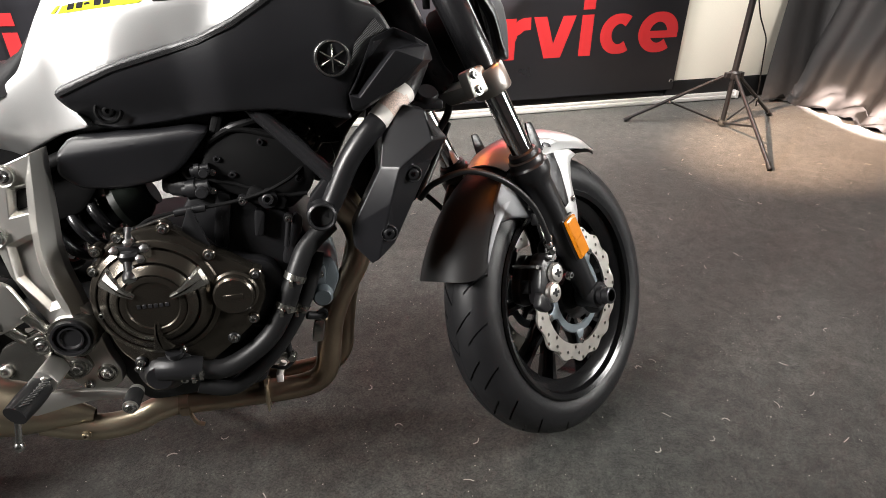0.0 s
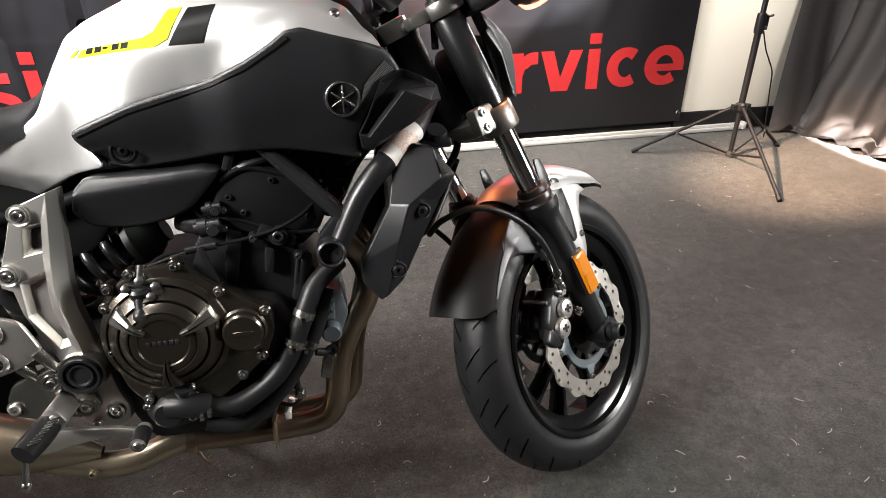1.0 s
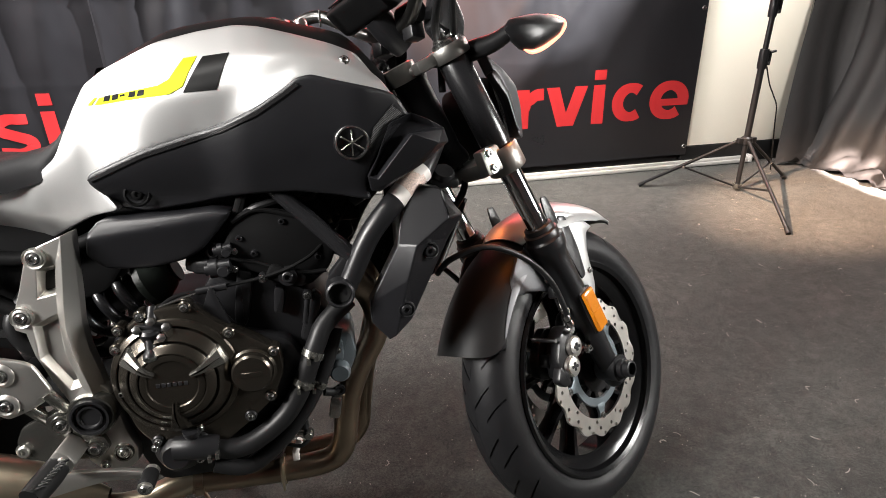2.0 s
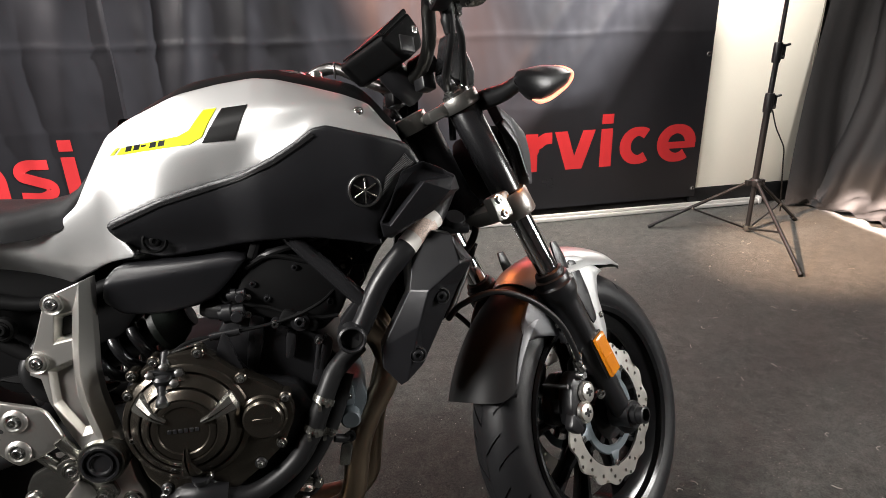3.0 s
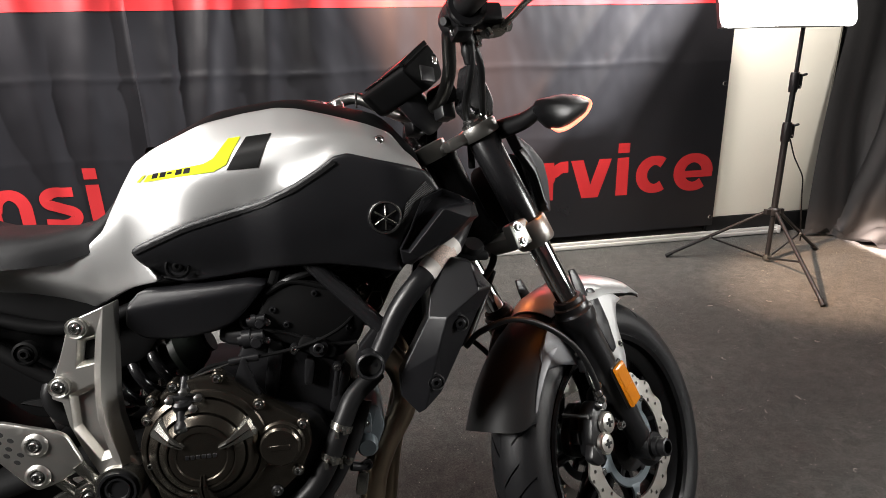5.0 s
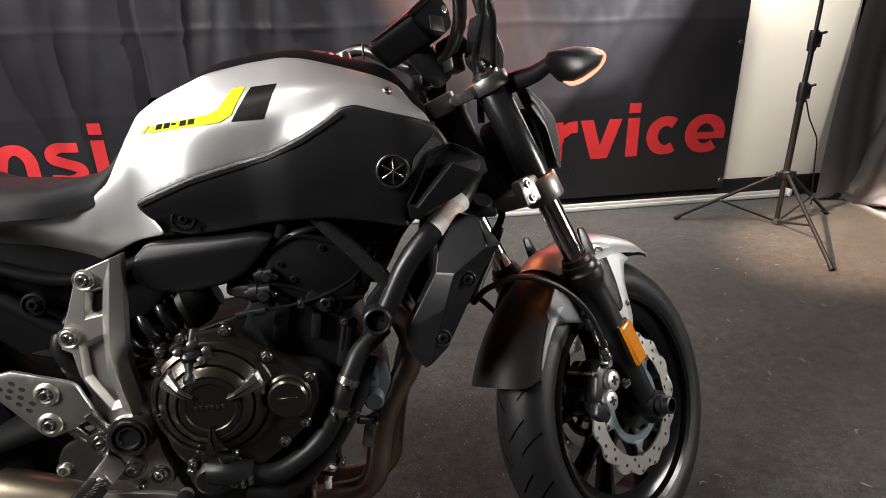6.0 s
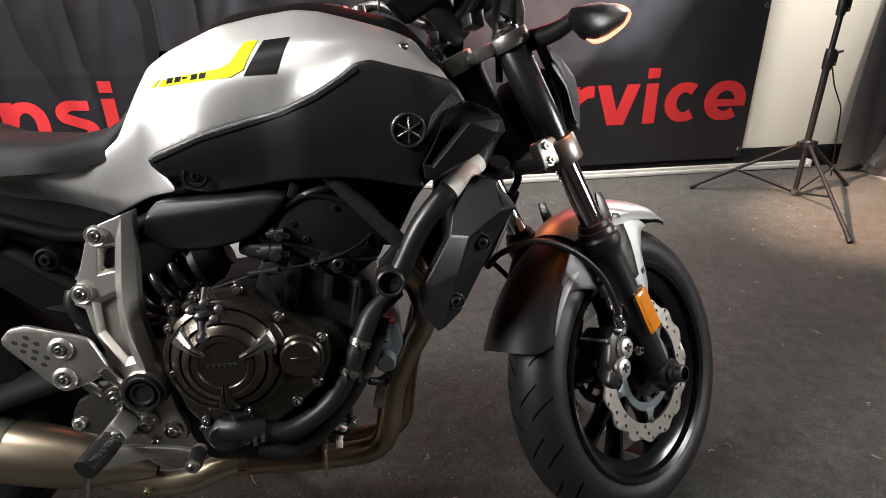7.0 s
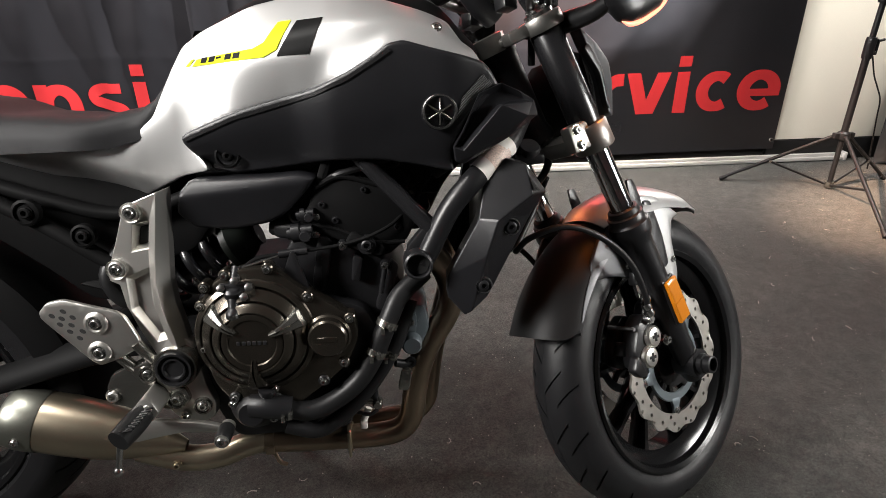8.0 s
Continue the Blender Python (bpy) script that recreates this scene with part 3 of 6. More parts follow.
# ---- motorcycle ----
BIKE = pose(-0.9085, 0.9297, -0.0056, -11.0, 0, -2.055)
bike = thing("motorcycle", BIKE, "silver and black naked motorcycle leaning on its side stand", "motorcycle")
RAKE = radians(24.8)
AXIS = Vector((-math.sin(RAKE), 0, math.cos(RAKE)))
FOOT = Vector((1.49, 0, 0))
STEER = Matrix.Translation(FOOT) @ Matrix.Rotation(radians(35.6), 4, AXIS) @ Matrix.Translation(-FOOT)
HUB = Vector((1.4, 0, 0.3))
RIGHT = (0, -1, 0)


def steered(name, bm, mat, parent=bike, label="", angle=38):
    return part(name, moved(bm, STEER), mat, parent, label, angle)


def bolt(p, axis=RIGHT, r=0.007, h=0.006, parent=bike, mat=STEEL, turn=False):
    bm = bolt_mesh(p, axis, r, h)
    return part("bolt", moved(bm, STEER) if turn else bm, mat, parent)


# front and rear wheels


def tyre_mesh(centre, R, half, bead, seg=480):
    """A road tyre with slanted rain grooves cut into the tread."""
    prof = []
    for i in range(41):
        a = math.pi * (i / 40 - 0.5)
        y = half * math.sin(a)
        rr = R - 0.056 + 0.056 * math.cos(a) ** 0.85
        prof.append((rr, y))
    prof = [(bead, -half * 0.78), (bead + 0.012, -half * 0.93)] + prof + [(bead + 0.012, half * 0.93), (bead, half * 0.78)]
    bm = bmesh.new()
    rings = []
    n = 19
    # the mesh runs along the grooves, so that their walls stay sharp
    cuts = []
    for i in range(n):
        for k in (0.0, 0.03, 0.034, 0.088, 0.092, 0.12, 0.21, 0.30, 0.40, 0.50, 0.53, 0.534, 0.588, 0.592, 0.62, 0.71, 0.80, 0.90):
            cuts.append((i + k) / n * 2 * math.pi)
    for s in cuts:
        ph = (s * n / (2 * math.pi)) % 1
        ring = []
        for r, y in prof:
            q = abs(y) / half
            t = s - 0.24 * q + (math.pi / n if y > 0 else 0)
            if (0.0335 < ph < 0.0885 and 0.40 < q < 0.90) or (0.5335 < ph < 0.5885 and 0.06 < q < 0.55):
                r -= 0.0045
            ring.append(bm.verts.new((centre[0] + r * math.cos(t), centre[1] + y, centre[2] + r * math.sin(t))))
        rings.append(ring)
    seg = len(rings)
    for i in range(seg):
        a, b = rings[i], rings[(i + 1) % seg]
        for j in range(len(prof) - 1):
            bm.faces.new((a[j], a[j + 1], b[j + 1], b[j]))
    return bm


def rim_mesh(c, bead, half):
    y = half
    prof = [(bead + 0.004, y), (bead + 0.006, y + 0.006), (bead + 0.001, y + 0.010), (bead - 0.008, y + 0.006), (bead - 0.012, y - 0.006), (bead - 0.03, y - 0.016), (bead - 0.036, y - 0.024), (bead - 0.036, -y + 0.024),
            (bead - 0.03, -y + 0.016), (bead - 0.012, -y + 0.006), (bead - 0.008, -y - 0.006), (bead + 0.001, -y - 0.010), (bead + 0.006, -y - 0.006), (bead + 0.004, -y), (bead - 0.01, -y + 0.02), (bead - 0.01, y - 0.02)]
    return lathe(prof, c, (0, 1, 0), 96, True)


def spoke_mesh(c, a, r0, r1, tw):
    """One cast spoke, thick at the hub and thin at the rim."""
    bm = bmesh.new()
    sect = []
    for k in (0, 0.3, 0.6, 0.85, 1.0):
        r = r0 + (r1 - r0) * k
        w = lin(k, (0, 0.015), (0.5, 0.009), (0.85, 0.009), (1, 0.014))
        h = lin(k, (0, 0.030), (0.6, 0.017), (1, 0.022))
        ang = a + tw * k
        d, s = Vector((math.cos(ang), 0, math.sin(ang))), Vector((-math.sin(ang), 0, math.cos(ang)))
        m = Vector(c) + d * r
        sect.append([bm.verts.new(m + s * w * u + Vector((0, h * v, 0))) for u, v in ((-1, -0.5), (-0.5, -1), (0.5, -1), (1, -0.5), (1, 0.5), (0.5, 1), (-0.5, 1), (-1, 0.5))])
    for p, q in zip(sect, sect[1:]):
        for j in range(8):
            bm.faces.new((p[j], p[(j + 1) % 8], q[(j + 1) % 8], q[j]))
    bm.faces.new(sect[0])
    bm.faces.new(sect[-1])
    return bm


def disc_mesh(c, y, r_in, r_out, waves, thick=0.005, cells=60):
    """A wave-edged brake disc with drilled holes."""
    bm = bmesh.new()
    rad = [r_in, r_in + (r_out - r_in) * 0.36, r_in + (r_out - r_in) * 0.7, r_out]

    def pt(r, t):
        if r >= r_out - 1e-6:
            r = r_out - 0.004 + 0.004 * math.cos(waves * t)
        return Vector((r * math.cos(t), 0, r * math.sin(t)))
    for i in range(cells):
        t0, t1 = 2 * math.pi * i / cells, 2 * math.pi * (i + 1) / cells
        for j in range(3):
            r0, r1 = rad[j], rad[j + 1]
            tm, rm = (t0 + t1) / 2, (r0 + r1) / 2
            ring = [pt(r0, t0), pt(r0, tm), pt(r0, t1), pt(rm, t1), pt(r1, t1), pt(r1, tm), pt(r1, t0), pt(rm, t0)]
            vs = [bm.verts.new(p) for p in ring]
            if (i + 2 * j) % 3 == 0 and not (j == 0 and i % 2):
                m = pt(rm, tm) if j < 2 else Vector((rm * math.cos(tm), 0, rm * math.sin(tm)))
                hole = [bm.verts.new(m + (p - m).normalized() * 0.0038) for p in ring]
                for k in range(8):
                    bm.faces.new((vs[k], vs[(k + 1) % 8], hole[(k + 1) % 8], hole[k]))
            else:
                bm.faces.new(vs)
    bmesh.ops.remove_doubles(bm, verts=bm.verts, dist=1e-5)
    bmesh.ops.recalc_face_normals(bm, faces=bm.faces)
    bmesh.ops.solidify(bm, geom=bm.faces[:], thickness=thick)
    return moved(bm, Matrix.Translation((c[0], c[1] + y, c[2])))


def wheel(c, R, half, bead, rimhalf, place, name, discs):
    w = part(name, moved(rim_mesh(c, bead, rimhalf), place), WHEEL_BLACK, bike, "gloss black cast wheel", 30)
    part("tyre", moved(tyre_mesh(c, R, half, bead), place), RUBBER, w, "black road tyre with slanted grooves", 30)
    part("hub", moved(lathe([(0.02, -0.065), (0.052, -0.062), (0.052, -0.05), (0.036, -0.04), (0.034, 0.04), (0.052, 0.05), (0.052, 0.062), (0.02, 0.065)], c, (0, 1, 0), 40), place), BLACK_PAINT, w)
    for i in range(5):
        for da, tw in ((-0.16, -0.11), (0.16, 0.11)):
            part("spoke", moved(spoke_mesh(c, 2 * math.pi * i / 5 + 0.35 + da, 0.036, bead - 0.03, tw), place), WHEEL_BLACK, w)
    for s in discs:
        at = (c[0], c[1] + s * 0.058, c[2])
        d = part("brake_disc", moved(disc_mesh(c, s * 0.058, 0.105, 0.1425, 15), place), DISC_STEEL, bike, "drilled wave-edged steel brake disc", 30)
        part("disc_carrier", moved(lathe([(0.064, 0), (0.066, -0.003), (0.081, -0.003), (0.083, 0), (0.081, 0.003), (0.066, 0.003)], at, (0, 1, 0), 60, True), place), CASE_GREY, d, "grey alloy disc carrier")
        for i in range(5):
            a = 2 * math.pi * i / 5 + 0.9
            part("carrier_arm", moved(prism([(0.076, -0.016), (0.092, -0.008), (0.109, -0.009), (0.112, 0.0), (0.109, 0.009), (0.092, 0.008), (0.076, 0.016)], -0.0034, 0.0034, 0.001), place @ Matrix.Translation(at) @ Matrix.Rotation(-a, 4, "Y")), CASE_GREY, d)
            part("carrier_web", moved(box(0.036, 0.068, -0.003, 0.003, -0.008, 0.008, 0.002), place @ Matrix.Translation(at) @ Matrix.Rotation(-a - 0.6, 4, "Y")), BLACK_PAINT, d)
            p = Vector((c[0] + 0.101 * math.cos(a), c[1] + s * 0.0615, c[2] + 0.101 * math.sin(a)))
            part("bolt", moved(bolt_mesh(p, (0, s, 0), 0.0058, 0.004), place), STEEL, d)
    return w


front_wheel = wheel(tuple(HUB), 0.2995, 0.0585, 0.219, 0.047, STEER, "front_wheel", (-1, 1))
rear_wheel = wheel((0, 0, 0.317), 0.312, 0.088, 0.219, 0.068, Matrix(), "rear_wheel", (-1,))

# fork
E_OFF = 0.006
FWD = Vector((math.cos(RAKE), 0, math.sin(RAKE)))


LEG = (AXIS - FWD * 0.030).normalized()


def on_leg(s, side):
    p = HUB + AXIS * s - FWD * (E_OFF + 0.030 * (s - 0.1))
    return Vector((p.x, side * 0.095, p.z))


for side in (-1, 1):
    base = on_leg(0, side)
    low = lathe([(0, -0.035), (0.018, -0.033), (0.022, -0.02), (0.022, 0.05), (0.025, 0.12), (0.0285, 0.2), (0.0285, 0.272), (0.0305, 0.285), (0.0355, 0.296), (0.0370, 0.304), (0.0370, 0.318), (0.0345, 0.321), (0.0325, 0.324), (0.0325, 0.334), (0.026, 0.338), (0.022, 0.338)], base, LEG, 36)
    leg = steered("fork_lower_leg", low, BLACK_METAL, bike, "satin black fork lower leg")
    boss = lathe([(0.027, -0.024), (0.027, 0.022), (0.0, 0.022)], (HUB.x, side * 0.098, HUB.z), (0, side, 0), 30)
    steered("axle_boss", boss, BLACK_METAL, leg)
    steered("axle_end", lathe([(0.019, 0.02), (0.019, 0.032), (0.0165, 0.034), (0.0165, 0.046), (0.0125, 0.047), (0.0125, 0.036), (0.0, 0.036)], (HUB.x, side * 0.098, HUB.z), (0, side, 0), 28), BLACK_METAL, leg, "dark hollow axle end")
    steered("dust_seal", lathe([(0.0215, 0.337), (0.029, 0.337), (0.027, 0.346), (0.022, 0.349)], base, LEG, 32), RUBBER_SOFT, leg)
    tubep = steered("fork_stanchion", lathe([(0.0205, 0.33), (0.0205, 0.5)], base, LEG, 36), CHROME, bike, "polished chrome fork tube")
    steered("fork_upper_cover", lathe([(0.0205, 0.51), (0.026, 0.512), (0.0275, 0.53), (0.0275, 0.68), (0.024, 0.685)], base, LEG, 36), BLACK_PAINT, bike, "gloss black upper fork tube")
    steered("fork_cap", lathe([(0.024, 0.705), (0.024, 0.712), (0.018, 0.716), (0.018, 0.720), (0.009, 0.720), (0.009, 0.727), (0, 0.727)], base, LEG, 24), STEEL, bike, "steel fork cap")
    # reflector on the outer face
    refl = box(-0.0165, 0.0165, -0.004, 0.004, -0.043, 0.043, 0.003)
    c = on_leg(0.148, side) + Vector((0, side * 0.031, 0)) + FWD * 0.004
    r = steered("reflector", moved(refl, Matrix.Translation(c) @ Matrix.Rotation(-RAKE, 4, "Y")), AMBER, leg, "amber side reflector")
    for k in range(2):
        steered("prism_field", moved(box(-0.0135, 0.0135, -0.0006, 0.0006, -0.018, 0.018, 0.0004, 1), Matrix.Translation(c + Vector((0, side * 0.0044, 0)) + AXIS * (0.0205 if k else -0.0205)) @ Matrix.Rotation(-RAKE, 4, "Y")), AMBER, r)
    steered("reflector_holder", moved(box(-0.0185, 0.0185, -0.003, 0.003, -0.046, 0.046, 0.002), Matrix.Translation(c - Vector((0, side * 0.0065, 0))) @ Matrix.Rotation(-RAKE, 4, "Y")), BLACK_PLASTIC, r)
    for s in (0.105, 0.215):
        steered("fender_lug", moved(box(-0.012, 0.012, -0.008, 0.008, -0.012, 0.012, 0.003), Matrix.Translation(on_leg(s, side) - FWD * 0.028 - Vector((0, side * 0.012, 0)))), BLACK_METAL, leg)

# clamps
for s, mat, name, h in ((0.490, CLAMP_ALU, "lower_triple_clamp", 0.023), (0.694, CLAMP_ALU, "upper_triple_clamp", 0.012)):
    blk = []
    for side in (-1, 1):
        blk.append(lathe([(0.0215, s - h), (0.033, s - h), (0.035, s - h + 0.003), (0.035, s + h - 0.003), (0.033, s + h), (0.0215, s + h)], on_leg(0, side), LEG, 36))
    back = FWD * -0.045
    m = HUB + AXIS * s
    web = box(-0.03, 0.022, -0.085, 0.085, -h * 0.62, h * 0.62, 0.006)
    blk.append(moved(web, Matrix.Translation(m + back * 0.8) @ Matrix.Rotation(-RAKE, 4, "Y")))
    if h < 0.02:
        for side in (-1, 1):
            blk.append(moved(box(-0.055, 0.012, -0.020, 0.020, -h * 0.85, h * 0.85, 0.005), Matrix.Translation(m + Vector((0, side * 0.085, 0)) + back * 0.7) @ Matrix.Rotation(-RAKE, 4, "Y") @ Matrix.Rotation(side * 0.45, 4, "Z")))
        blk.append(lathe([(0.0, s - h), (0.032, s - h), (0.032, s + h + 0.006), (0.026, s + h + 0.008), (0, s + h + 0.008)], HUB - FWD * 0.06, AXIS, 30))
    clamp = steered(name, join(*blk), mat, bike, "satin silver triple clamp")
    if h > 0.02:
        for side in (-1, 1):
            lug = steered("pinch_lug", moved(box(-0.017, 0.045, side * 0.103 - 0.011, side * 0.103 + 0.011, -h, h, 0.005), Matrix.Translation((1.127, 0, 0.7305)) @ Matrix.Rotation(-radians(18), 4, "Y")), mat, clamp)
            for bx, bz in ((1.1225, 0.7425), (1.1305, 0.7190)):
                bolt((bx, side * 0.1138, bz), (0, side, 0), 0.0075, 0.006, lug, STEEL, True)

# calipers and hoses
for side in (-1, 1):
    body = join(prism([(1.246, 0.318), (1.268, 0.308), (1.292, 0.325), (1.300, 0.375), (1.300, 0.408), (1.278, 0.412), (1.258, 0.395), (1.244, 0.350)], side * 0.060, side * 0.094, 0.005), prism([(1.232, 0.320), (1.262, 0.308), (1.285, 0.325), (1.290, 0.375), (1.290, 0.405), (1.270, 0.410), (1.250, 0.395), (1.230, 0.350)], side * 0.030, side * 0.052, 0.004), prism([(1.236, 0.340), (1.262, 0.335), (1.266, 0.360), (1.240, 0.366)], side * 0.045, side * 0.070, 0.003))
    cal = steered("brake_caliper", body, BLACK_METAL, bike, "black brake caliper with two steel caps")
    for px, pz in ((1.291, 0.370), (1.277, 0.335)):
        steered("caliper_cap", lathe([(0.0, -0.02), (0.0205, -0.02), (0.0205, 0.006), (0.0185, 0.008), (0.0165, 0.006), (0.0165, 0.009), (0.014, 0.010), (0, 0.010)], (px, side * 0.094, pz), (0, side, 0), 28), ALUMINIUM, cal)
        # slots are thin near-black bars on the cap, their shade painted
        steered("cap_slot", join(box(px - 0.009, px + 0.009, side * 0.1045 - 0.0008, side * 0.1045 + 0.0008, pz - 0.0025, pz + 0.0025), box(px - 0.0025, px + 0.0025, side * 0.1045 - 0.0009, side * 0.1045 + 0.0009, pz - 0.008, pz + 0.008)), HOLE_SHADE, cal)
    steered("pad_pin", tube([(1.240, side * 0.04, 0.392), (1.240, side * 0.098, 0.392)], 0.004, 10, 1), STEEL, cal)
    steered("caliper_lobe", prism([(1.224, 0.318), (1.243, 0.303), (1.262, 0.306), (1.256, 0.330), (1.236, 0.345)], side * 0.085, side * 0.104, 0.004), BLACK_METAL, cal)
    steered("bleed_nipple", lathe([(0.0, 0.018), (0.003, 0.018), (0.0045, 0.012), (0.005, 0.0)], (1.287, side * 0.09, 0.458), (-0.3, 0, 1), 10), STEEL, cal)
    steered("hose_union", lathe([(0.0, 0.008), (0.0075, 0.008), (0.009, 0.004), (0.009, -0.006)], (1.283, side * 0.098, 0.404), (0, side, 0), 18), STEEL, cal)
    steered("caliper_bracket", prism([(1.29, 0.33), (1.345, 0.355), (1.365, 0.40), (1.345, 0.445), (1.30, 0.425)], side * 0.052, side * 0.078, 0.005), BLACK_METAL, cal)
    for bp in ((1.336, 0.356), (1.284, 0.440)):
        bolt((bp[0], side * 0.094, bp[1]), (0, side, 0), 0.008, 0.008, cal, STEEL, True)
    part_ = steered("brake_hose", tube([(1.282, side * 0.1, 0.405), (1.262, side * 0.112, 0.45), (1.225, side * 0.116, 0.512), (1.165, side * 0.110, 0.562), (1.10, side * 0.09, 0.588), (1.055, side * 0.05, 0.575), (1.055, side * 0.012, 0.555), (1.10, 0, 0.60), (1.16, 0, 0.68)], 0.0055, 10), RUBBER_SOFT, bike, "black rubber brake hose")
    for k, z in ((1.27, 0.43), (1.277, 0.418)):
        steered("hose_sleeve", lathe([(0.008, -0.006), (0.009, 0), (0.008, 0.006)], (k, side * 0.106, z), (-0.5, 0, 1), 12), STEEL, part_)

# front fender: a shell swept round the wheel


def fender_mesh(a0, a1, r_of, width, drop, f0=-1.0, f1=1.0, thick=0.003, n=44, m=22, corner=0.0):
    """f0 and f1 tell which share of the arched cross-section is covered."""
    bm = bmesh.new()
    g = []
    for i in range(n + 1):
        k = i / n
        row = []
        for j in range(m + 1):
            q0 = f0(k) if callable(f0) else f0
            q1 = f1(k) if callable(f1) else f1
            q = q0 + (q1 - q0) * j / m
            a = radians(a0 + (a1 - a0) * k * (1 - corner * abs(q) ** 6))
            ph = q * radians(84)
            r = r_of(k) - drop(k) * (1 - math.cos(ph))
            row.append(bm.verts.new((HUB.x + r * math.cos(a), width(k) * math.sin(ph), HUB.z + r * math.sin(a))))
        g.append(row)
    for p, q in zip(g, g[1:]):
        for j in range(m):
            bm.faces.new((p[j], p[j + 1], q[j + 1], q[j]))
    bmesh.ops.recalc_face_normals(bm, faces=bm.faces)
    bmesh.ops.solidify(bm, geom=bm.faces[:], thickness=-thick)
    return bm


def rad_front(k):
    return curve(k, (0, 0.338), (0.28, 0.347), (0.6, 0.3525), (0.84, 0.351), (1, 0.342))


fender = steered("front_fender", fender_mesh(62, 121, rad_front, lambda k: lin(k, (0, 0.040), (0.21, 0.066), (0.85, 0.078), (1, 0.074)), lambda k: lin(k, (0, 0.010), (0.25, 0.045), (0.6, 0.058), (0.85, 0.048), (1, 0.058)), lambda k: -lin(k, (0.72, 1), (0.86, 0.72), (1, 0.60)), lambda k: lin(k, (0.72, 1), (0.86, 0.72), (1, 0.60))), SILVER, bike, "silver front fender with dark rear section", 50)
steered("rear_section", fender_mesh(116, 163, lambda k: lin(k, (0, 0.3365), (1, 0.350)), lambda k: lin(k, (0, 0.069), (1, 0.078)), lambda k: lin(k, (0, 0.062), (1, 0.06)), -1.0, 1.0, corner=0.13), FENDER_DARK, fender, "dark satin rear fender section", 50)
steered("tip", fender_mesh(60.5, 63, lambda k: 0.3355, lambda k: lin(k, (0, 0.034), (1, 0.040)), lambda k: 0.010), BLACK_PLASTIC, fender)
for side in (-1, 1):
    steered("side_strip", fender_mesh(112, 160, lambda k: lin(k, (0, 0.3380), (1, 0.3508)), lambda k: lin(k, (0, 0.0695), (1, 0.0788)), lambda k: lin(k, (0, 0.0622), (1, 0.0602)), lambda k, side=side: side * lin(k, (0, 0.48), (0.4, 0.80), (1, 0.975)), side * 1.005, m=6, corner=0.10), FENDER_GREY, fender, "grey side strip")
    steered("side_skirt", panel([(1.331, 0.632), (1.378, 0.629), (1.426, 0.604), (1.452, 0.589), (1.428, 0.579), (1.421, 0.54), (1.431, 0.475), (1.424, 0.441), (1.407, 0.448), (1.380, 0.485), (1.345, 0.545), (1.330, 0.60)], lambda x, z: 0.070 + 0.006 * (0.62 - z), 0.004, 0.005, 0.02, side), SILVER, fender)
    steered("skirt_inset", panel([(1.335, 0.622), (1.360, 0.620), (1.386, 0.556), (1.399, 0.495), (1.384, 0.485), (1.348, 0.550)], lambda x, z: 0.0725 + 0.006 * (0.62 - z), 0.003, 0.002, 0.02, side), BLACK_PLASTIC, fender, "dark inset")
    steered("fender_arm", panel([(1.205, 0.568), (1.222, 0.566), (1.247, 0.532), (1.290, 0.475), (1.245, 0.486), (1.215, 0.490), (1.186, 0.487), (1.170, 0.496), (1.176, 0.520), (1.190, 0.545)], lambda x, z: 0.074 + 0.07 * (x - 1.19), 0.004, 0.002, 0.02, side), FENDER_GREY, fender, "grey fender arm behind the fork leg")
    bolt((1.258, side * 0.0825, 0.503), (0, side, 0), 0.0045, 0.004, fender, STEEL, True)
    bolt((1.415, side * 0.0715, 0.500), (0, side, 0), 0.005, 0.004, fender, STEEL, True)
    steered("fork_guard", prism([(1.29, 0.662), (1.308, 0.664), (1.327, 0.629), (1.337, 0.594), (1.307, 0.6), (1.295, 0.634)], side * 0.070, side * 0.0745, 0.0015), BLACK_PLASTIC, fender)

# tank, covers, seat


def eased(width, *pts):
    """The line through (x, y) pairs, with its corners eased over a width."""
    xs = np.linspace(0.0, 1.25, 626)
    ys = np.interp(xs, [q[0] for q in pts], [q[1] for q in pts])
    k = np.exp(-np.linspace(-2.5, 2.5, 2 * int(width / 0.002) + 1) ** 2)
    ys = np.convolve(np.pad(ys, len(k) // 2, mode="edge"), k / k.sum(), "valid")
    return lambda x: float(np.interp(x, xs, ys))


crest = eased(0.02, (0.2, 0.80), (0.45, 0.84), (0.572, 0.914), (0.603, 0.934), (0.682, 0.97), (0.744, 0.983), (0.796, 0.991), (0.831, 0.989), (0.936, 0.96), (0.963, 0.95), (0.994, 0.921), (1.031, 0.877))
waist = eased(0.06, (0.25, 0.72), (0.45, 0.69), (0.586, 0.782), (0.663, 0.818), (0.778, 0.848), (0.825, 0.867), (0.886, 0.906), (0.949, 0.898), (1.023, 0.877))
girth = eased(0.05, (0.2, 0.13), (0.45, 0.125), (0.57, 0.12), (0.65, 0.143), (0.75, 0.163), (0.85, 0.181), (0.95, 0.184), (1.03, 0.165))
cover_girth = eased(0.035, (0.56, 0.127), (0.65, 0.146), (0.745, 0.160), (0.80, 0.189), (0.85, 0.195), (0.97, 0.205), (1.1, 0.18))
fold_line = eased(0.02, (0.70, 0.835), (0.80, 0.880), (0.885, 0.924), (0.91, 0.928), (1.02, 0.893))
fold_fade = eased(0.05, (0.79, 0), (0.87, 1), (0.98, 1), (1.02, 0))
tuck_line = eased(0.03, (0.60, 0.868), (0.643, 0.874), (0.692, 0.887), (0.75, 0.893), (0.80, 0.899), (0.83, 0.905))
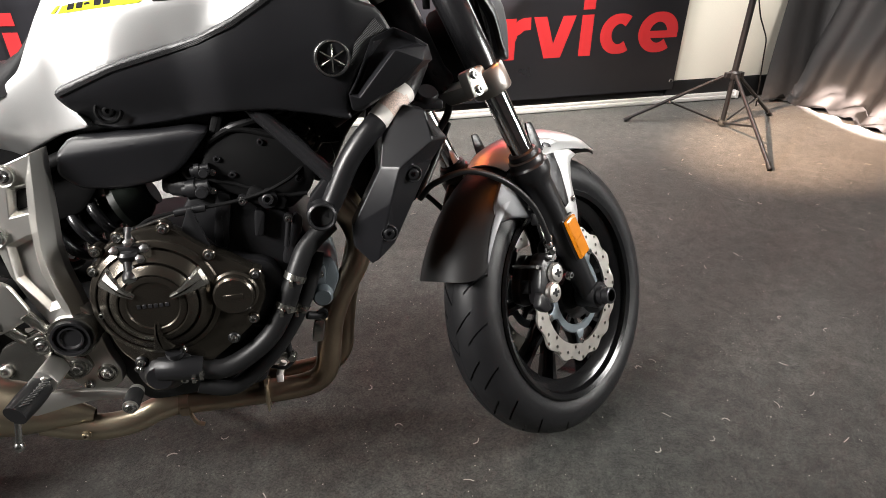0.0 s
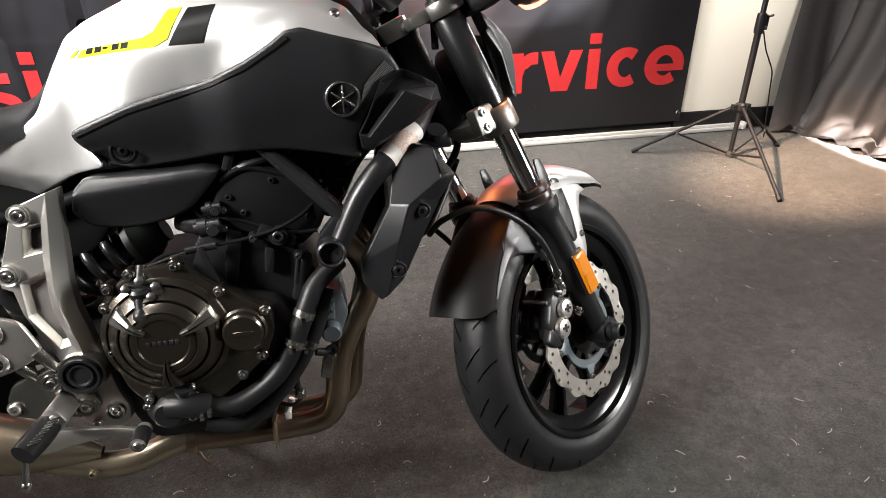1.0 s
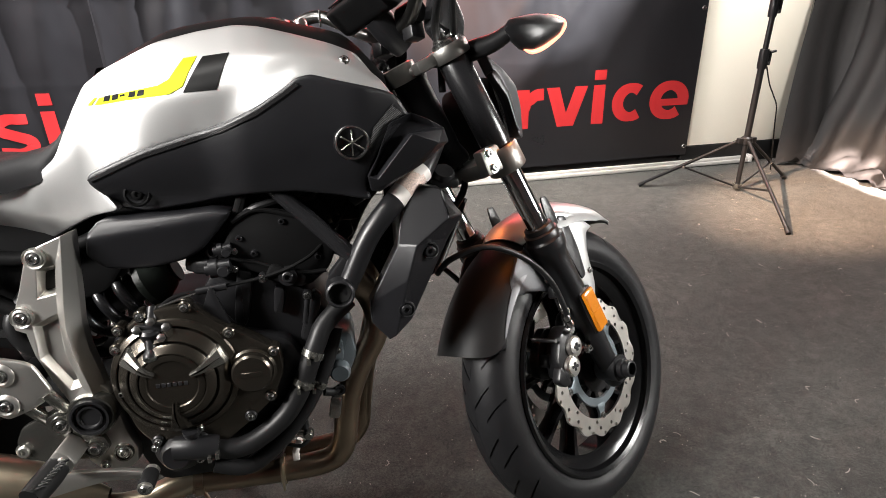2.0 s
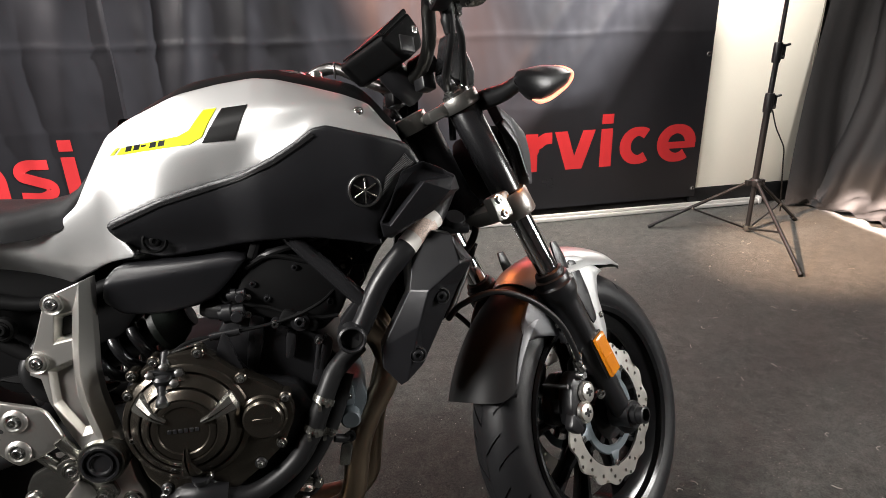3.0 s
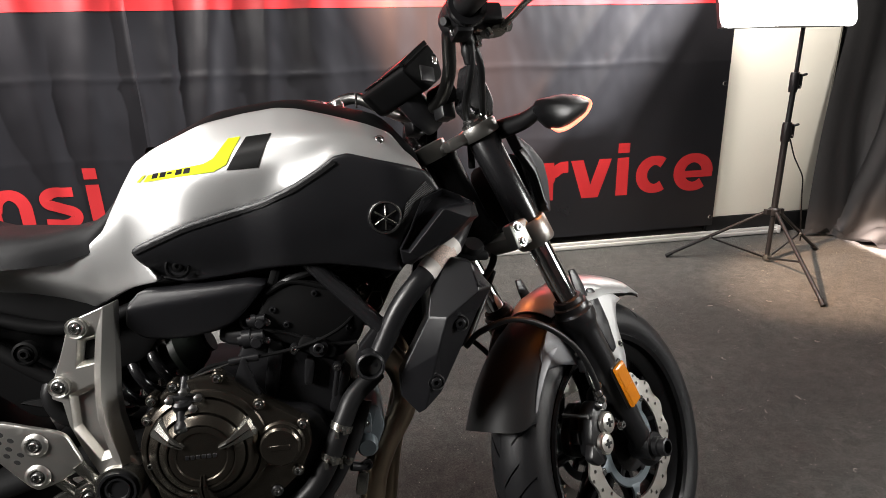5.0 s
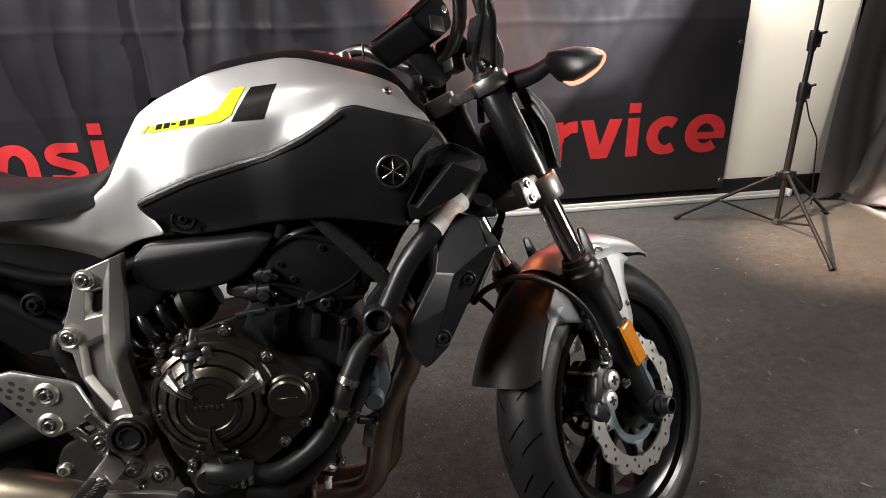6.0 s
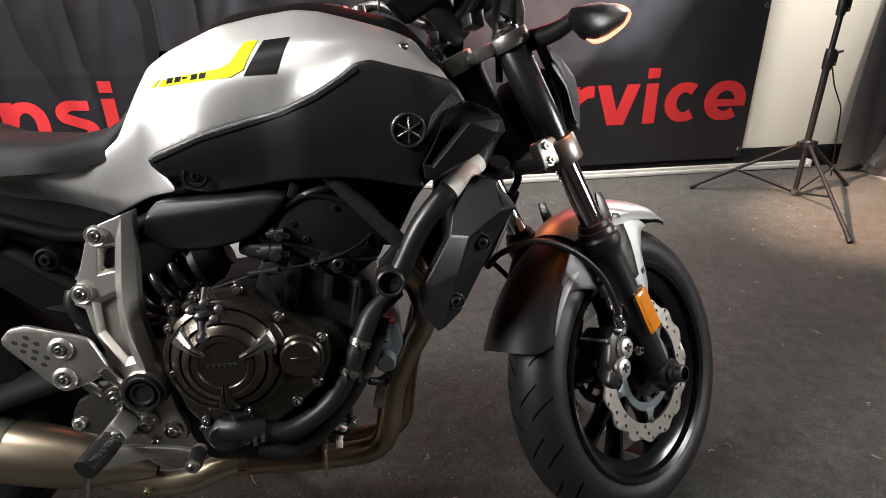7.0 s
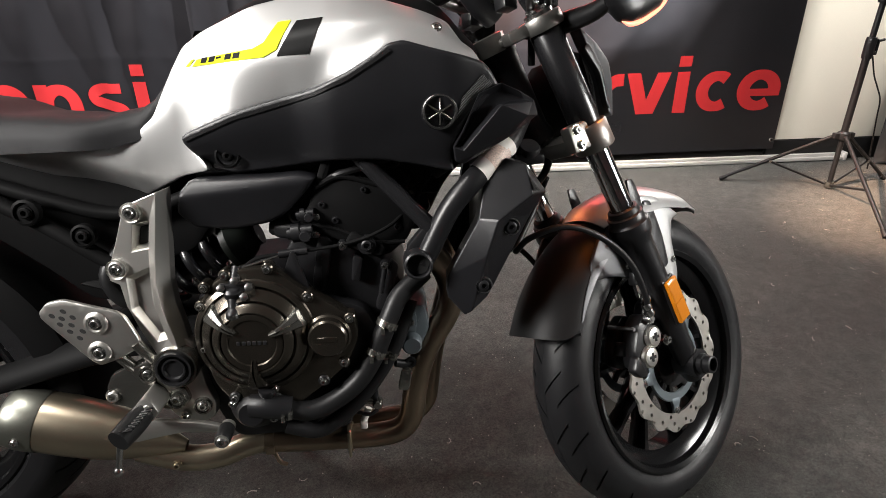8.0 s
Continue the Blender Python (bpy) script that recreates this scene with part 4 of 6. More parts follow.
tuck_fade = eased(0.03, (0.645, 0), (0.73, 0.85), (0.785, 1), (0.815, 0))
top_fade = eased(0.08, (0.45, 0), (0.6, 0.6), (0.75, 1))


tail_crease = eased(0.02, (0.15, 0.785), (0.29, 0.758), (0.384, 0.752), (0.429, 0.740), (0.501, 0.710), (0.60, 0.660))


def tank_off(x, z):
    k = min(1, max(-0.5, (z - waist(x)) / max(0.03, crest(x) - waist(x))))
    v = girth(x) - (0.016 * k + 0.0078 * math.log1p(math.exp((k - 0.56) / 0.055))) * top_fade(x)
    if x < 0.60:
        lo = lin(x, (0.15, 0.79), (0.30, 0.728), (0.388, 0.693), (0.457, 0.677), (0.481, 0.682), (0.551, 0.716), (0.604, 0.727))
        u = min(1, max(0, (z - lo) / 0.10))
        v -= 0.022 * (1 - u) ** 1.6 * min(1, (0.60 - x) / 0.10)
        # below a crease the tail panel turns in towards the rear wheel, above it leans in towards the seat
        d = tail_crease(x) - z
        v -= (1.15 * 0.004 * math.log1p(math.exp(min(30, d / 0.004))) + 0.30 * max(0, -d - 0.004) * lin(x, (0.45, 1), (0.55, 0))) * lin(x, (0.46, 1), (0.58, 0))
    # below the crease that runs up to the fold the side tucks in
    v -= 0.40 * 0.004 * math.log1p(math.exp(min(30, (tuck_line(x) - z) / 0.004))) * tuck_fade(x)
    # a ledge that widens towards the cover, below a fold that runs up to the front
    v += 0.42 * 0.004 * math.log1p(math.exp(min(30, (fold_line(x) - z) / 0.004))) * fold_fade(x)
    return v


def cover_off(x, z):
    k = min(1, max(0, (waist(x) - z) / max(0.04, waist(x) - 0.735)))
    return cover_girth(x) + 0.009 * fold_fade(x) * (1 - k) - 0.035 * k ** 2


SILVER_OUT = [(0.563, 0.776), (0.604, 0.727), (0.551, 0.716), (0.481, 0.682), (0.457, 0.677), (0.388, 0.693), (0.30, 0.728), (0.15, 0.79), (0.15, 0.80), (0.30, 0.762), (0.398, 0.765), (0.445, 0.767), (0.486, 0.783), (0.52, 0.809), (0.55, 0.876), (0.566, 0.912), (0.596, 0.934), (0.676, 0.97), (0.74, 0.984),
              (0.795, 0.991), (0.832, 0.987), (0.884, 0.974), (0.936, 0.959), (0.977, 0.943), (0.998, 0.916), (1.024, 0.877), (1.0, 0.884), (0.949, 0.897), (0.907, 0.907), (0.886, 0.904), (0.864, 0.888), (0.824, 0.865), (0.775, 0.846), (0.648, 0.812)]
COVER_OUT = [(0.565, 0.777), (0.596, 0.726), (0.639, 0.719), (0.723, 0.729), (0.797, 0.74), (0.867, 0.74), (0.937, 0.729), (0.981, 0.719), (0.975, 0.748), (0.985, 0.775), (1.03, 0.83), (1.046, 0.844), (1.032, 0.868), (1.021, 0.875), (0.998, 0.882), (0.948, 0.894), (0.908, 0.905), (0.887, 0.901), (0.865, 0.886),
             (0.825, 0.863), (0.777, 0.844), (0.652, 0.811)]
COVER_OUT = [(x - (0.004 if x < 0.57 else 0), z + (0.004 if i == 0 or i > 12 else 0)) for i, (x, z) in enumerate(COVER_OUT)]
for side in (-1, 1):
    tank = part("tank_side", panel(SILVER_OUT, tank_off, 0.03, 0.003, 0.006, side), SILVER, bike, "satin silver tank side and tail panel", 28)
    cover = part("tank_lower_cover", panel(COVER_OUT, lambda x, z: cover_off(x, z) + lin(x, (0.56, 0.010), (0.70, 0.006), (0.85, 0.004)), 0.03, 0.005, 0.008, side), BLACK_TEXTURED, bike, "black moulded lower tank cover", 70)
    part("carbon_band", strip([(0.573, 0.772), (0.652, 0.803), (0.777, 0.836), (0.827, 0.856), (0.868, 0.880), (0.890, 0.894), (0.886, 0.899), (0.864, 0.883), (0.824, 0.8605), (0.776, 0.8415), (0.652, 0.8085), (0.569, 0.7755)], lambda x, z: cover_off(x, z) + lin(x, (0.56, 0.0112), (0.70, 0.0072), (0.85, 0.0052)), 0.0016, 0.02, side), CARBON, cover, "carbon-look band along the edge")
    part("carbon_panel", strip([(0.985, 0.79), (1.022, 0.835), (1.035, 0.848), (1.02, 0.862), (0.99, 0.83), (0.982, 0.80)], lambda x, z: cover_off(x, z) + 0.004, 0.0014, 0.012, side), CARBON, cover)
    bolt((0.630, side * (cover_off(0.630, 0.748) + 0.0090), 0.748), (0.12, side, 0), 0.0075, 0.003, cover, FRAME_BLACK)
    part("bolt_well", lathe([(0.014, 0.0), (0.0165, 0.005), (0.019, 0.004), (0.020, 0.0)], (0.630, side * (cover_off(0.630, 0.748) + 0.0080), 0.748), (0.12, side, 0), 28), FRAME_BLACK, cover)
    scoop = part("air_scoop", facets([(0.977, 0.759, 0.204), (0.991, 0.784, 0.206), (1.014, 0.835, 0.206), (1.047, 0.849, 0.203), (1.073, 0.838, 0.197), (1.098, 0.824, 0.187), (1.106, 0.802, 0.177), (1.060, 0.771, 0.191), (0.994, 0.733, 0.188), (0.981, 0.736, 0.190),
                                      (1.021, 0.828, 0.191), (1.048, 0.839, 0.190), (1.082, 0.826, 0.185), (1.042, 0.818, 0.191), (0.989, 0.764, 0.191),
                                      (1.046, 0.819, 0.214), (1.094, 0.822, 0.194), (1.086, 0.803, 0.206), (1.006, 0.746, 0.201), (0.991, 0.754, 0.207)],
                                     ((0, 1, 14), (1, 2, 10, 14), (2, 3, 11, 10), (3, 4, 12, 11), (10, 11, 13, 14), (11, 12, 13), (14, 13, 15, 19), (13, 12, 16, 15), (4, 5, 16, 12), (15, 16, 17), (16, 5, 6, 17), (15, 17, 18, 19), (17, 6, 7), (17, 7, 18), (18, 7, 8), (0, 14, 19), (0, 19, 18, 9), (18, 8, 9)), 0.05, side, 0.0014), BLACK_TEXTURED, bike, "black faceted air scoop beside the tank", 16)
    bolt((0.957, side * (tank_off(0.957, 0.928) + 0.0005), 0.928), (0, side * 0.85, 0.5), 0.006, 0.005, tank)

lime = part("lime_stripe", join(strip([(0.594, 0.892), (0.687, 0.905), (0.703, 0.913), (0.724, 0.943), (0.744, 0.945), (0.723, 0.902), (0.703, 0.892), (0.587, 0.882)], tank_off, 0.0014, 0.005), strip([(0.585, 0.892), (0.590, 0.893), (0.581, 0.882), (0.575, 0.882)], tank_off, 0.0014, 0.005)), LIME, bike, "lime yellow graphic on the tank")
part("black_stripe", strip([(0.753, 0.944), (0.793, 0.947), (0.771, 0.895), (0.723, 0.893)], tank_off, 0.0014, 0.005), DECAL_BLACK, bike, "black graphic on the tank")
# bars in place of the model marking
for i in range(5):
    x = 0.601 + 0.0135 * i
    z = 0.8862 + 0.0013 * i
    part("marking_bar", strip([(x, z), (x + 0.010, z + 0.001), (x + 0.012, z + 0.009), (x + 0.002, z + 0.008)] if i != 2 else [(x, z + 0.003), (x + 0.008, z + 0.004), (x + 0.008, z + 0.007), (x, z + 0.006)], tank_off, 0.0020, 0.005), DECAL_BLACK, lime)

EMB = Vector((0.957, -0.201, 0.811))
ED = Vector((0.10, -1, -0.06)).normalized()
emblem = part("emblem", lathe([(0.0, 0.0), (0.0215, 0.0), (0.0215, 0.004), (0.0235, 0.006), (0.026, 0.005), (0.027, 0.0)], EMB, ED, 44), BLACK_PAINT, bike, "round chromed badge")
part("emblem_ring", lathe([(0.0215, 0.0045), (0.0225, 0.0075), (0.0245, 0.0072), (0.0255, 0.0055)], EMB, ED, 44), STEEL, emblem)
for i in range(3):
    a = math.pi / 3 * i + math.pi / 6
    m = Matrix.Translation(EMB + ED * 0.0052) @ ED.to_track_quat("Y", "Z").to_matrix().to_4x4() @ Matrix.Rotation(a, 4, "Y")
    part("emblem_bar", moved(box(-0.019, 0.019, -0.0014, 0.0014, -0.0011, 0.0011, 0.0005, 1), m), GREY_ALU, emblem)


def loft(stations, n=14):
    """A skin over cross-sections: each station gives x, a list of (y, z)."""
    bm = bmesh.new()
    rings = [[bm.verts.new((x, y, z)) for y, z in sec] for x, sec in stations]
    for a, b in zip(rings, rings[1:]):
        for j in range(len(a) - 1):
            bm.faces.new((a[j], a[j + 1], b[j + 1], b[j]))
    return bm


def tank_top():
    st = []
    for i in range(30):
        x = 0.566 + (1.018 - 0.566) * i / 29
        w = tank_off(x, crest(x)) - 0.004
        zc = crest(x) - 0.003
        b = lin(x, (0.56, 0.010), (0.62, 0.024), (0.70, 0.028), (0.8, 0.024), (0.9, 0.030), (0.98, 0.034), (1.02, 0.03))
        st.append((x, [(w * q, zc + b * (1 - abs(q) ** 2.2)) for q in [-1 + 2 * j / 20 for j in range(21)]]))
    return loft(st)


top = part("tank_top_cover", tank_top(), FRAME_BLACK, bike, "black cover over the tank top", 50)
part("fuel_cap", lathe([(0.0, 0.008), (0.03, 0.008), (0.034, 0.006), (0.044, 0.005), (0.048, 0.0)], (0.83, 0, 1.001), (0, 0, 1), 36), STEEL, top, "steel fuel cap")
part("ignition_barrel", lathe([(0, 0.018), (0.008, 0.018), (0.011, 0.014), (0.011, 0)], (0.895, 0, 0.990), (-0.2, 0, 1), 24), STEEL, bike, "ignition lock")
part("key", box(0.924, 0.928, -0.002, 0.002, 0.995, 1.022, 0.001), STEEL, bike)


def seat_mesh():
    st = []
    for i in range(34):
        x = -0.12 + 0.70 * i / 33
        w = curve(x, (-0.12, 0.07), (0.1, 0.12), (0.25, 0.145), (0.4, 0.14), (0.50, 0.115), (0.585, 0.075))
        zt = curve(x, (-0.12, 0.93), (0.05, 0.90), (0.2, 0.845), (0.30, 0.818), (0.42, 0.812), (0.50, 0.826), (0.55, 0.878), (0.585, 0.945))
        zb = curve(x, (-0.12, 0.88), (0.15, 0.80), (0.30, 0.768), (0.45, 0.770), (0.49, 0.780), (0.53, 0.815), (0.585, 0.900))
        sec = []
        for j in range(23):
            q = -1 + 2 * j / 22
            e = abs(q)
            z = zt - (zt - zb) * max(0, (e - 0.55) / 0.45) ** 2.2 - 0.008 * e * e
            sec.append((w * math.copysign(min(1, e * 1.18) if e < 0.8 else 0.944 + 0.056 * math.sin((e - 0.8) / 0.2 * math.pi / 2), q), z))
        st.append((x, [(sec[0][0] * 0.9, zb)] + sec + [(sec[-1][0] * 0.9, zb)]))
    bm = loft(st)
    return bm


part("seat", seat_mesh(), SEAT, bike, "black vinyl rider seat", 60)

# frame and side panels


def side_cover_off(x, z):
    """A shoulder slopes in above the crease, the face below it leans under."""
    d = z - lin(x, (0.55, 0.690), (0.66, 0.701), (0.77, 0.712))
    return 0.154 - 0.75 * 0.003 * math.log1p(math.exp(min(30, d / 0.003))) + 0.30 * min(0, d) - 0.05 * max(0, x - 0.70)


for side in (-1, 1):
    ft = part("frame_down_tube", tube([(1.10, side * 0.075, 0.795), (1.065, side * 0.13, 0.750), (1.01, side * 0.165, 0.705), (0.972, side * 0.17, 0.661), (0.940, side * 0.172, 0.60), (0.925, side * 0.175, 0.575)], [0.018, 0.018, 0.018, 0.0175, 0.017, 0.016], 20), BLACK_METAL, bike, "satin black steel frame tube")
    part("frame_diagonal_tube", tube([(0.795, side * 0.128, 0.785), (0.835, side * 0.140, 0.742), (0.942, side * 0.166, 0.632)], 0.0135, 18), BLACK_PAINT, ft)
    ring = part("engine_mount_ring", lathe([(0.013, 0.0), (0.0175, 0.004), (0.0175, 0.018), (0.0195, 0.019), (0.0225, 0.017), (0.0235, 0.0), (0.0235, -0.03), (0.0, -0.03)], (0.920, side * 0.182, 0.579), (0, side, 0), 36), BLACK_METAL, ft, "open end of the engine mount")
    part("ring_hole", lathe([(0, 0.0), (0.0165, 0.0)], (0.920, side * 0.190, 0.579), (0, side, 0), 28), HOLE_SHADE, ring)
    part("mount_gusset", prism([(0.925, 0.575), (0.955, 0.60), (0.948, 0.635), (0.93, 0.635), (0.90, 0.60)], side * 0.15, side * 0.175, 0.004), BLACK_METAL, ft)
    sub = part("seat_rail", tube([(0.60, side * 0.09, 0.70), (0.45, side * 0.09, 0.655), (0.30, side * 0.09, 0.69), (0.05, side * 0.08, 0.78)], 0.012, 12), FRAME_BLACK, ft)
    part("seat_strut", tube([(0.50, side * 0.11, 0.53), (0.42, side * 0.115, 0.58), (0.30, side * 0.11, 0.66), (0.1, side * 0.1, 0.76)], 0.013, 12), FRAME_BLACK, ft)
    for bx, bz, rr in ((0.392, 0.628, 0.019), (0.312, 0.668, 0.021)):
        w = part("rail_boss", lathe([(0, 0.0), (rr, 0.0), (rr, 0.012), (rr * 0.8, 0.014), (rr * 0.75, 0.010), (0, 0.010)], (bx, side * 0.118, bz), (0, side, 0), 28), FRAME_BLACK, ft)
        bolt((bx, side * 0.128, bz), (0, side, 0), 0.009, 0.006, w, FRAME_BLACK)
    part("side_cover", panel([(0.556, 0.697), (0.571, 0.714), (0.63, 0.716), (0.69, 0.717), (0.738, 0.721), (0.766, 0.713), (0.744, 0.687), (0.71, 0.652), (0.683, 0.640), (0.629, 0.631), (0.57, 0.637), (0.547, 0.662)], side_cover_off, 0.05, 0.006, 0.005, side), BLACK_TEXTURED, bike, "black air box side cover", 30)

# sticker on the frame tube
lab = part("frame_sticker", tube([(1.068, -0.1275, 0.7530), (1.045, -0.1465, 0.7360), (1.018, -0.1615, 0.7130)], 0.0188, 20, 6, False), LABEL_WHITE, bike, "white warning sticker with small print")
part("print_patch", tube([(1.058, -0.136, 0.7455), (1.045, -0.147, 0.736), (1.032, -0.1545, 0.7255)], 0.0190, 20, 6, False), LABEL_RED, lab, "reddish block of small print")

# bracket over the swingarm pivot, right and left: a plate with a window, a sunk slot and a ridge along the front
def bracket_mesh(side):
    """A plate with a sunk window and slot, and a ridge down its front whose flank falls back; the lower half leans out."""
    rows = {"L": (0.0, ((0.482, 0.682), (0.473, 0.668), (0.458, 0.625), (0.447, 0.597), (0.439, 0.581), (0.441, 0.564), (0.455, 0.557), (0.462, 0.522), (0.478, 0.484), (0.500, 0.440))),
            "R": (0.008, ((0.531, 0.701), (0.523, 0.645), (0.5165, 0.600), (0.513, 0.560), (0.517, 0.520), (0.532, 0.471), (0.538, 0.442))),
            "F": (-0.018, ((0.5365, 0.703), (0.532, 0.645), (0.529, 0.600), (0.526, 0.560), (0.530, 0.520), (0.540, 0.480), (0.547, 0.447))),
            "W": (0.001, ((0.487, 0.652), (0.513, 0.657), (0.506, 0.614), (0.480, 0.609))),
            "w": (-0.014, ((0.4925, 0.646), (0.508, 0.649), (0.503, 0.620), (0.4865, 0.6165))),
            "S": (0.001, ((0.466, 0.569), (0.503, 0.583), (0.505, 0.520), (0.519, 0.467), (0.503, 0.463), (0.468, 0.516))),
            "s": (-0.012, ((0.473, 0.562), (0.497, 0.572), (0.498, 0.523), (0.511, 0.474), (0.504, 0.472), (0.475, 0.519)))}
    bm = bmesh.new()
    vs = {}
    for key, (lift, pts) in rows.items():
        for n, (x, z) in enumerate(pts):
            vs[key + str(n)] = bm.verts.new((x, side * (0.165 + 0.09 * max(0, 0.585 - z) + lift), z))
    quads = ("L0 R0 W1 W0", "R0 R1 W1", "R1 R2 W2 W1", "L0 W0 L1", "W0 W3 L2 L1", "W3 W2 S1 S0", "W2 R2 R3 S1", "W3 S0 L3 L2", "L3 S0 L6 L5 L4", "S0 S5 L7 L6", "S5 S4 L8 L7", "S4 L9 L8", "S4 S3 R5 R6 L9", "S1 R3 R4 S2", "S2 R4 R5 S3", "s0 s1 s2 s5", "s2 s3 s4 s5", "w0 w1 w2 w3")
    faces = [q.split() for q in quads]
    faces += [("S%d" % k, "S%d" % ((k + 1) % 6), "s%d" % ((k + 1) % 6), "s%d" % k) for k in range(6)]
    faces += [("W%d" % k, "W%d" % ((k + 1) % 4), "w%d" % ((k + 1) % 4), "w%d" % k) for k in range(4)]
    faces += [("R%d" % k, "F%d" % k, "F%d" % (k + 1), "R%d" % (k + 1)) for k in range(6)]
    for f in faces:
        bm.faces.new([vs[k] for k in f])
    bmesh.ops.recalc_face_normals(bm, faces=bm.faces)
    rim = [e for e in bm.edges if len(e.link_faces) == 1]
    for v in bmesh.ops.extrude_edge_only(bm, edges=rim)["geom"]:
        if isinstance(v, bmesh.types.BMVert):
            v.co.y -= side * 0.02
    bmesh.ops.triangulate(bm, faces=[f for f in bm.faces if len(f.verts) > 4])
    bmesh.ops.bevel(bm, geom=[e for e in bm.edges if len(e.link_faces) == 2 and e.calc_face_angle(0) > 0.22], offset=0.0011, segments=2, affect="EDGES", profile=0.5)
    return bm


HOLES = [(0.379, 0.527), (0.392, 0.517), (0.403, 0.494), (0.361, 0.520), (0.375, 0.5155), (0.388, 0.5045), (0.397, 0.483), (0.371, 0.506), (0.384, 0.494)]
for side in (-1, 1):
    br = part("pivot_bracket", bracket_mesh(side), ALUMINIUM, bike, "satin aluminium frame bracket with pressed recesses", 14)
    # near-black inset paints the window's shade; the bracket is not cut through
    part("bracket_window", prism([(0.4925, 0.646), (0.508, 0.649), (0.503, 0.620), (0.4865, 0.6165)], side * 0.1495, side * 0.1522, 0.0006), HOLE_SHADE, br, "near-black inset painted as shade in the bracket window")
    part("bracket_foot", prism([(0.505, 0.455), (0.535, 0.468), (0.552, 0.452), (0.560, 0.415), (0.566, 0.378), (0.578, 0.345), (0.576, 0.324), (0.560, 0.312), (0.520, 0.316), (0.502, 0.335), (0.503, 0.385), (0.495, 0.43)], side * 0.140, side * 0.168, 0.004), ALUMINIUM, br)
    for bx, bz in ((0.489, 0.671), (0.455, 0.583)):
        wash = part("bolt_seat", lathe([(0.0, 0.003), (0.0105, 0.003), (0.013, 0.001), (0.0155, 0.003), (0.0155, -0.004)], (bx, side * 0.170, bz), (0, side, 0), 28), ALUMINIUM, br)
        bolt((bx, side * 0.172, bz), (0, side, 0), 0.0072, 0.007, wash)
    piv = part("pivot_cap", lathe([(0.0, 0.004), (0.014, 0.004), (0.016, 0.008), (0.0185, 0.008), (0.019, 0.003), (0.0235, 0.003), (0.0245, 0.010), (0.028, 0.010), (0.030, 0.0), (0.030, -0.03)], (0.527, side * 0.184, 0.420), (0, side, 0), 44), BLACK_PLASTIC, bike, "black ringed pivot cap")
    ring2 = part("pivot_housing", lathe([(0.030, -0.03), (0.030, 0.005), (0.0335, 0.005), (0.0355, 0.0), (0.036, -0.03)], (0.527, side * 0.182, 0.420), (0, side, 0), 44), GREY_ALU, bike, "grey alloy pivot housing")
    plate = part("footrest_plate", join(prism([(0.412, 0.388), (0.424, 0.411), (0.462, 0.428), (0.484, 0.440), (0.499, 0.430), (0.503, 0.405), (0.510, 0.385), (0.536, 0.380), (0.542, 0.360), (0.530, 0.346), (0.505, 0.342), (0.480, 0.350), (0.455, 0.343), (0.435, 0.352), (0.413, 0.358)], side * 0.166, side * 0.178, 0.0035), prism([(0.452, 0.420), (0.486, 0.434), (0.497, 0.405), (0.488, 0.385), (0.470, 0.392)], side * 0.176, side * 0.182, 0.003)), GREY_ALU, bike, "grey cast footrest plate")
    for bx, bz, q in ((0.482, 0.410, 0.181), (0.520, 0.361, 0.178), (0.557, 0.343, 0.168)):
        s2 = part("bolt_seat", lathe([(0.0, 0.002), (0.0095, 0.002), (0.0115, 0.006), (0.0140, 0.006), (0.0155, 0.0)], (bx, side * q, bz), (0, side, 0), 30), GREY_ALU, plate)
        bolt((bx, side * (q + 0.002), bz), (0, side, 0), 0.0075, 0.006, s2)
    bolt((0.421, side * 0.176, 0.372), (0, side, 0), 0.0095, 0.008, plate, ALUMINIUM)
    bolt((0.527, side * 0.170, 0.326), (0, side, 0), 0.0062, 0.006, plate)
    heel = part("heel_guard", panel([(0.341, 0.526), (0.355, 0.541), (0.381, 0.546), (0.464, 0.520), (0.483, 0.472), (0.478, 0.459), (0.449, 0.444), (0.420, 0.435), (0.408, 0.443), (0.342, 0.515)], lambda x, z: 0.197 - 0.05 * abs(x - 0.41) - 0.10 * max(0, x - 0.462), 0.004, 0.003, 0.012, side), ALUMINIUM, bike, "satin aluminium heel guard with drilled holes")
    for bx, bz in ((0.424, 0.506), (0.422, 0.458)):
        s3 = part("bolt_seat", lathe([(0.0, 0.001), (0.0095, 0.001), (0.0125, 0.0045), (0.0150, 0.004), (0.0185, 0.0)], (bx, side * 0.1965, bz), (0, side, 0), 30), ALUMINIUM, heel)
        bolt((bx, side * 0.198, bz), (0, side, 0), 0.0072, 0.006, s3)
    for hx, hz in HOLES:
        q = 0.1968 - 0.05 * abs(hx - 0.41)
        # a flat near-black disc paints each hole's shade; the plate is not pierced
        part("guard_hole", moved(lathe([(0, 0.0004), (0.0040, 0.0006), (0.0046, 0.0)], (0, 0, 0), (0, side, 0), 16), Matrix.Translation((hx, side * q, hz)) @ Matrix.Rotation(0.5, 4, "Y") @ Matrix.Diagonal((1.15, 1, 0.78, 1))), HOLE_SHADE, heel)
    for ax, az, bx, bz in ((0.444, 0.452, 0.463, 0.418), (0.476, 0.468, 0.492, 0.432)):
        part("guard_stay", tube([(ax, side * 0.190, az), ((ax + bx) / 2, side * 0.184, (az + bz) / 2), (bx, side * 0.176, bz)], 0.009, 10, 3, True, 0.45), GREY_ALU, heel)
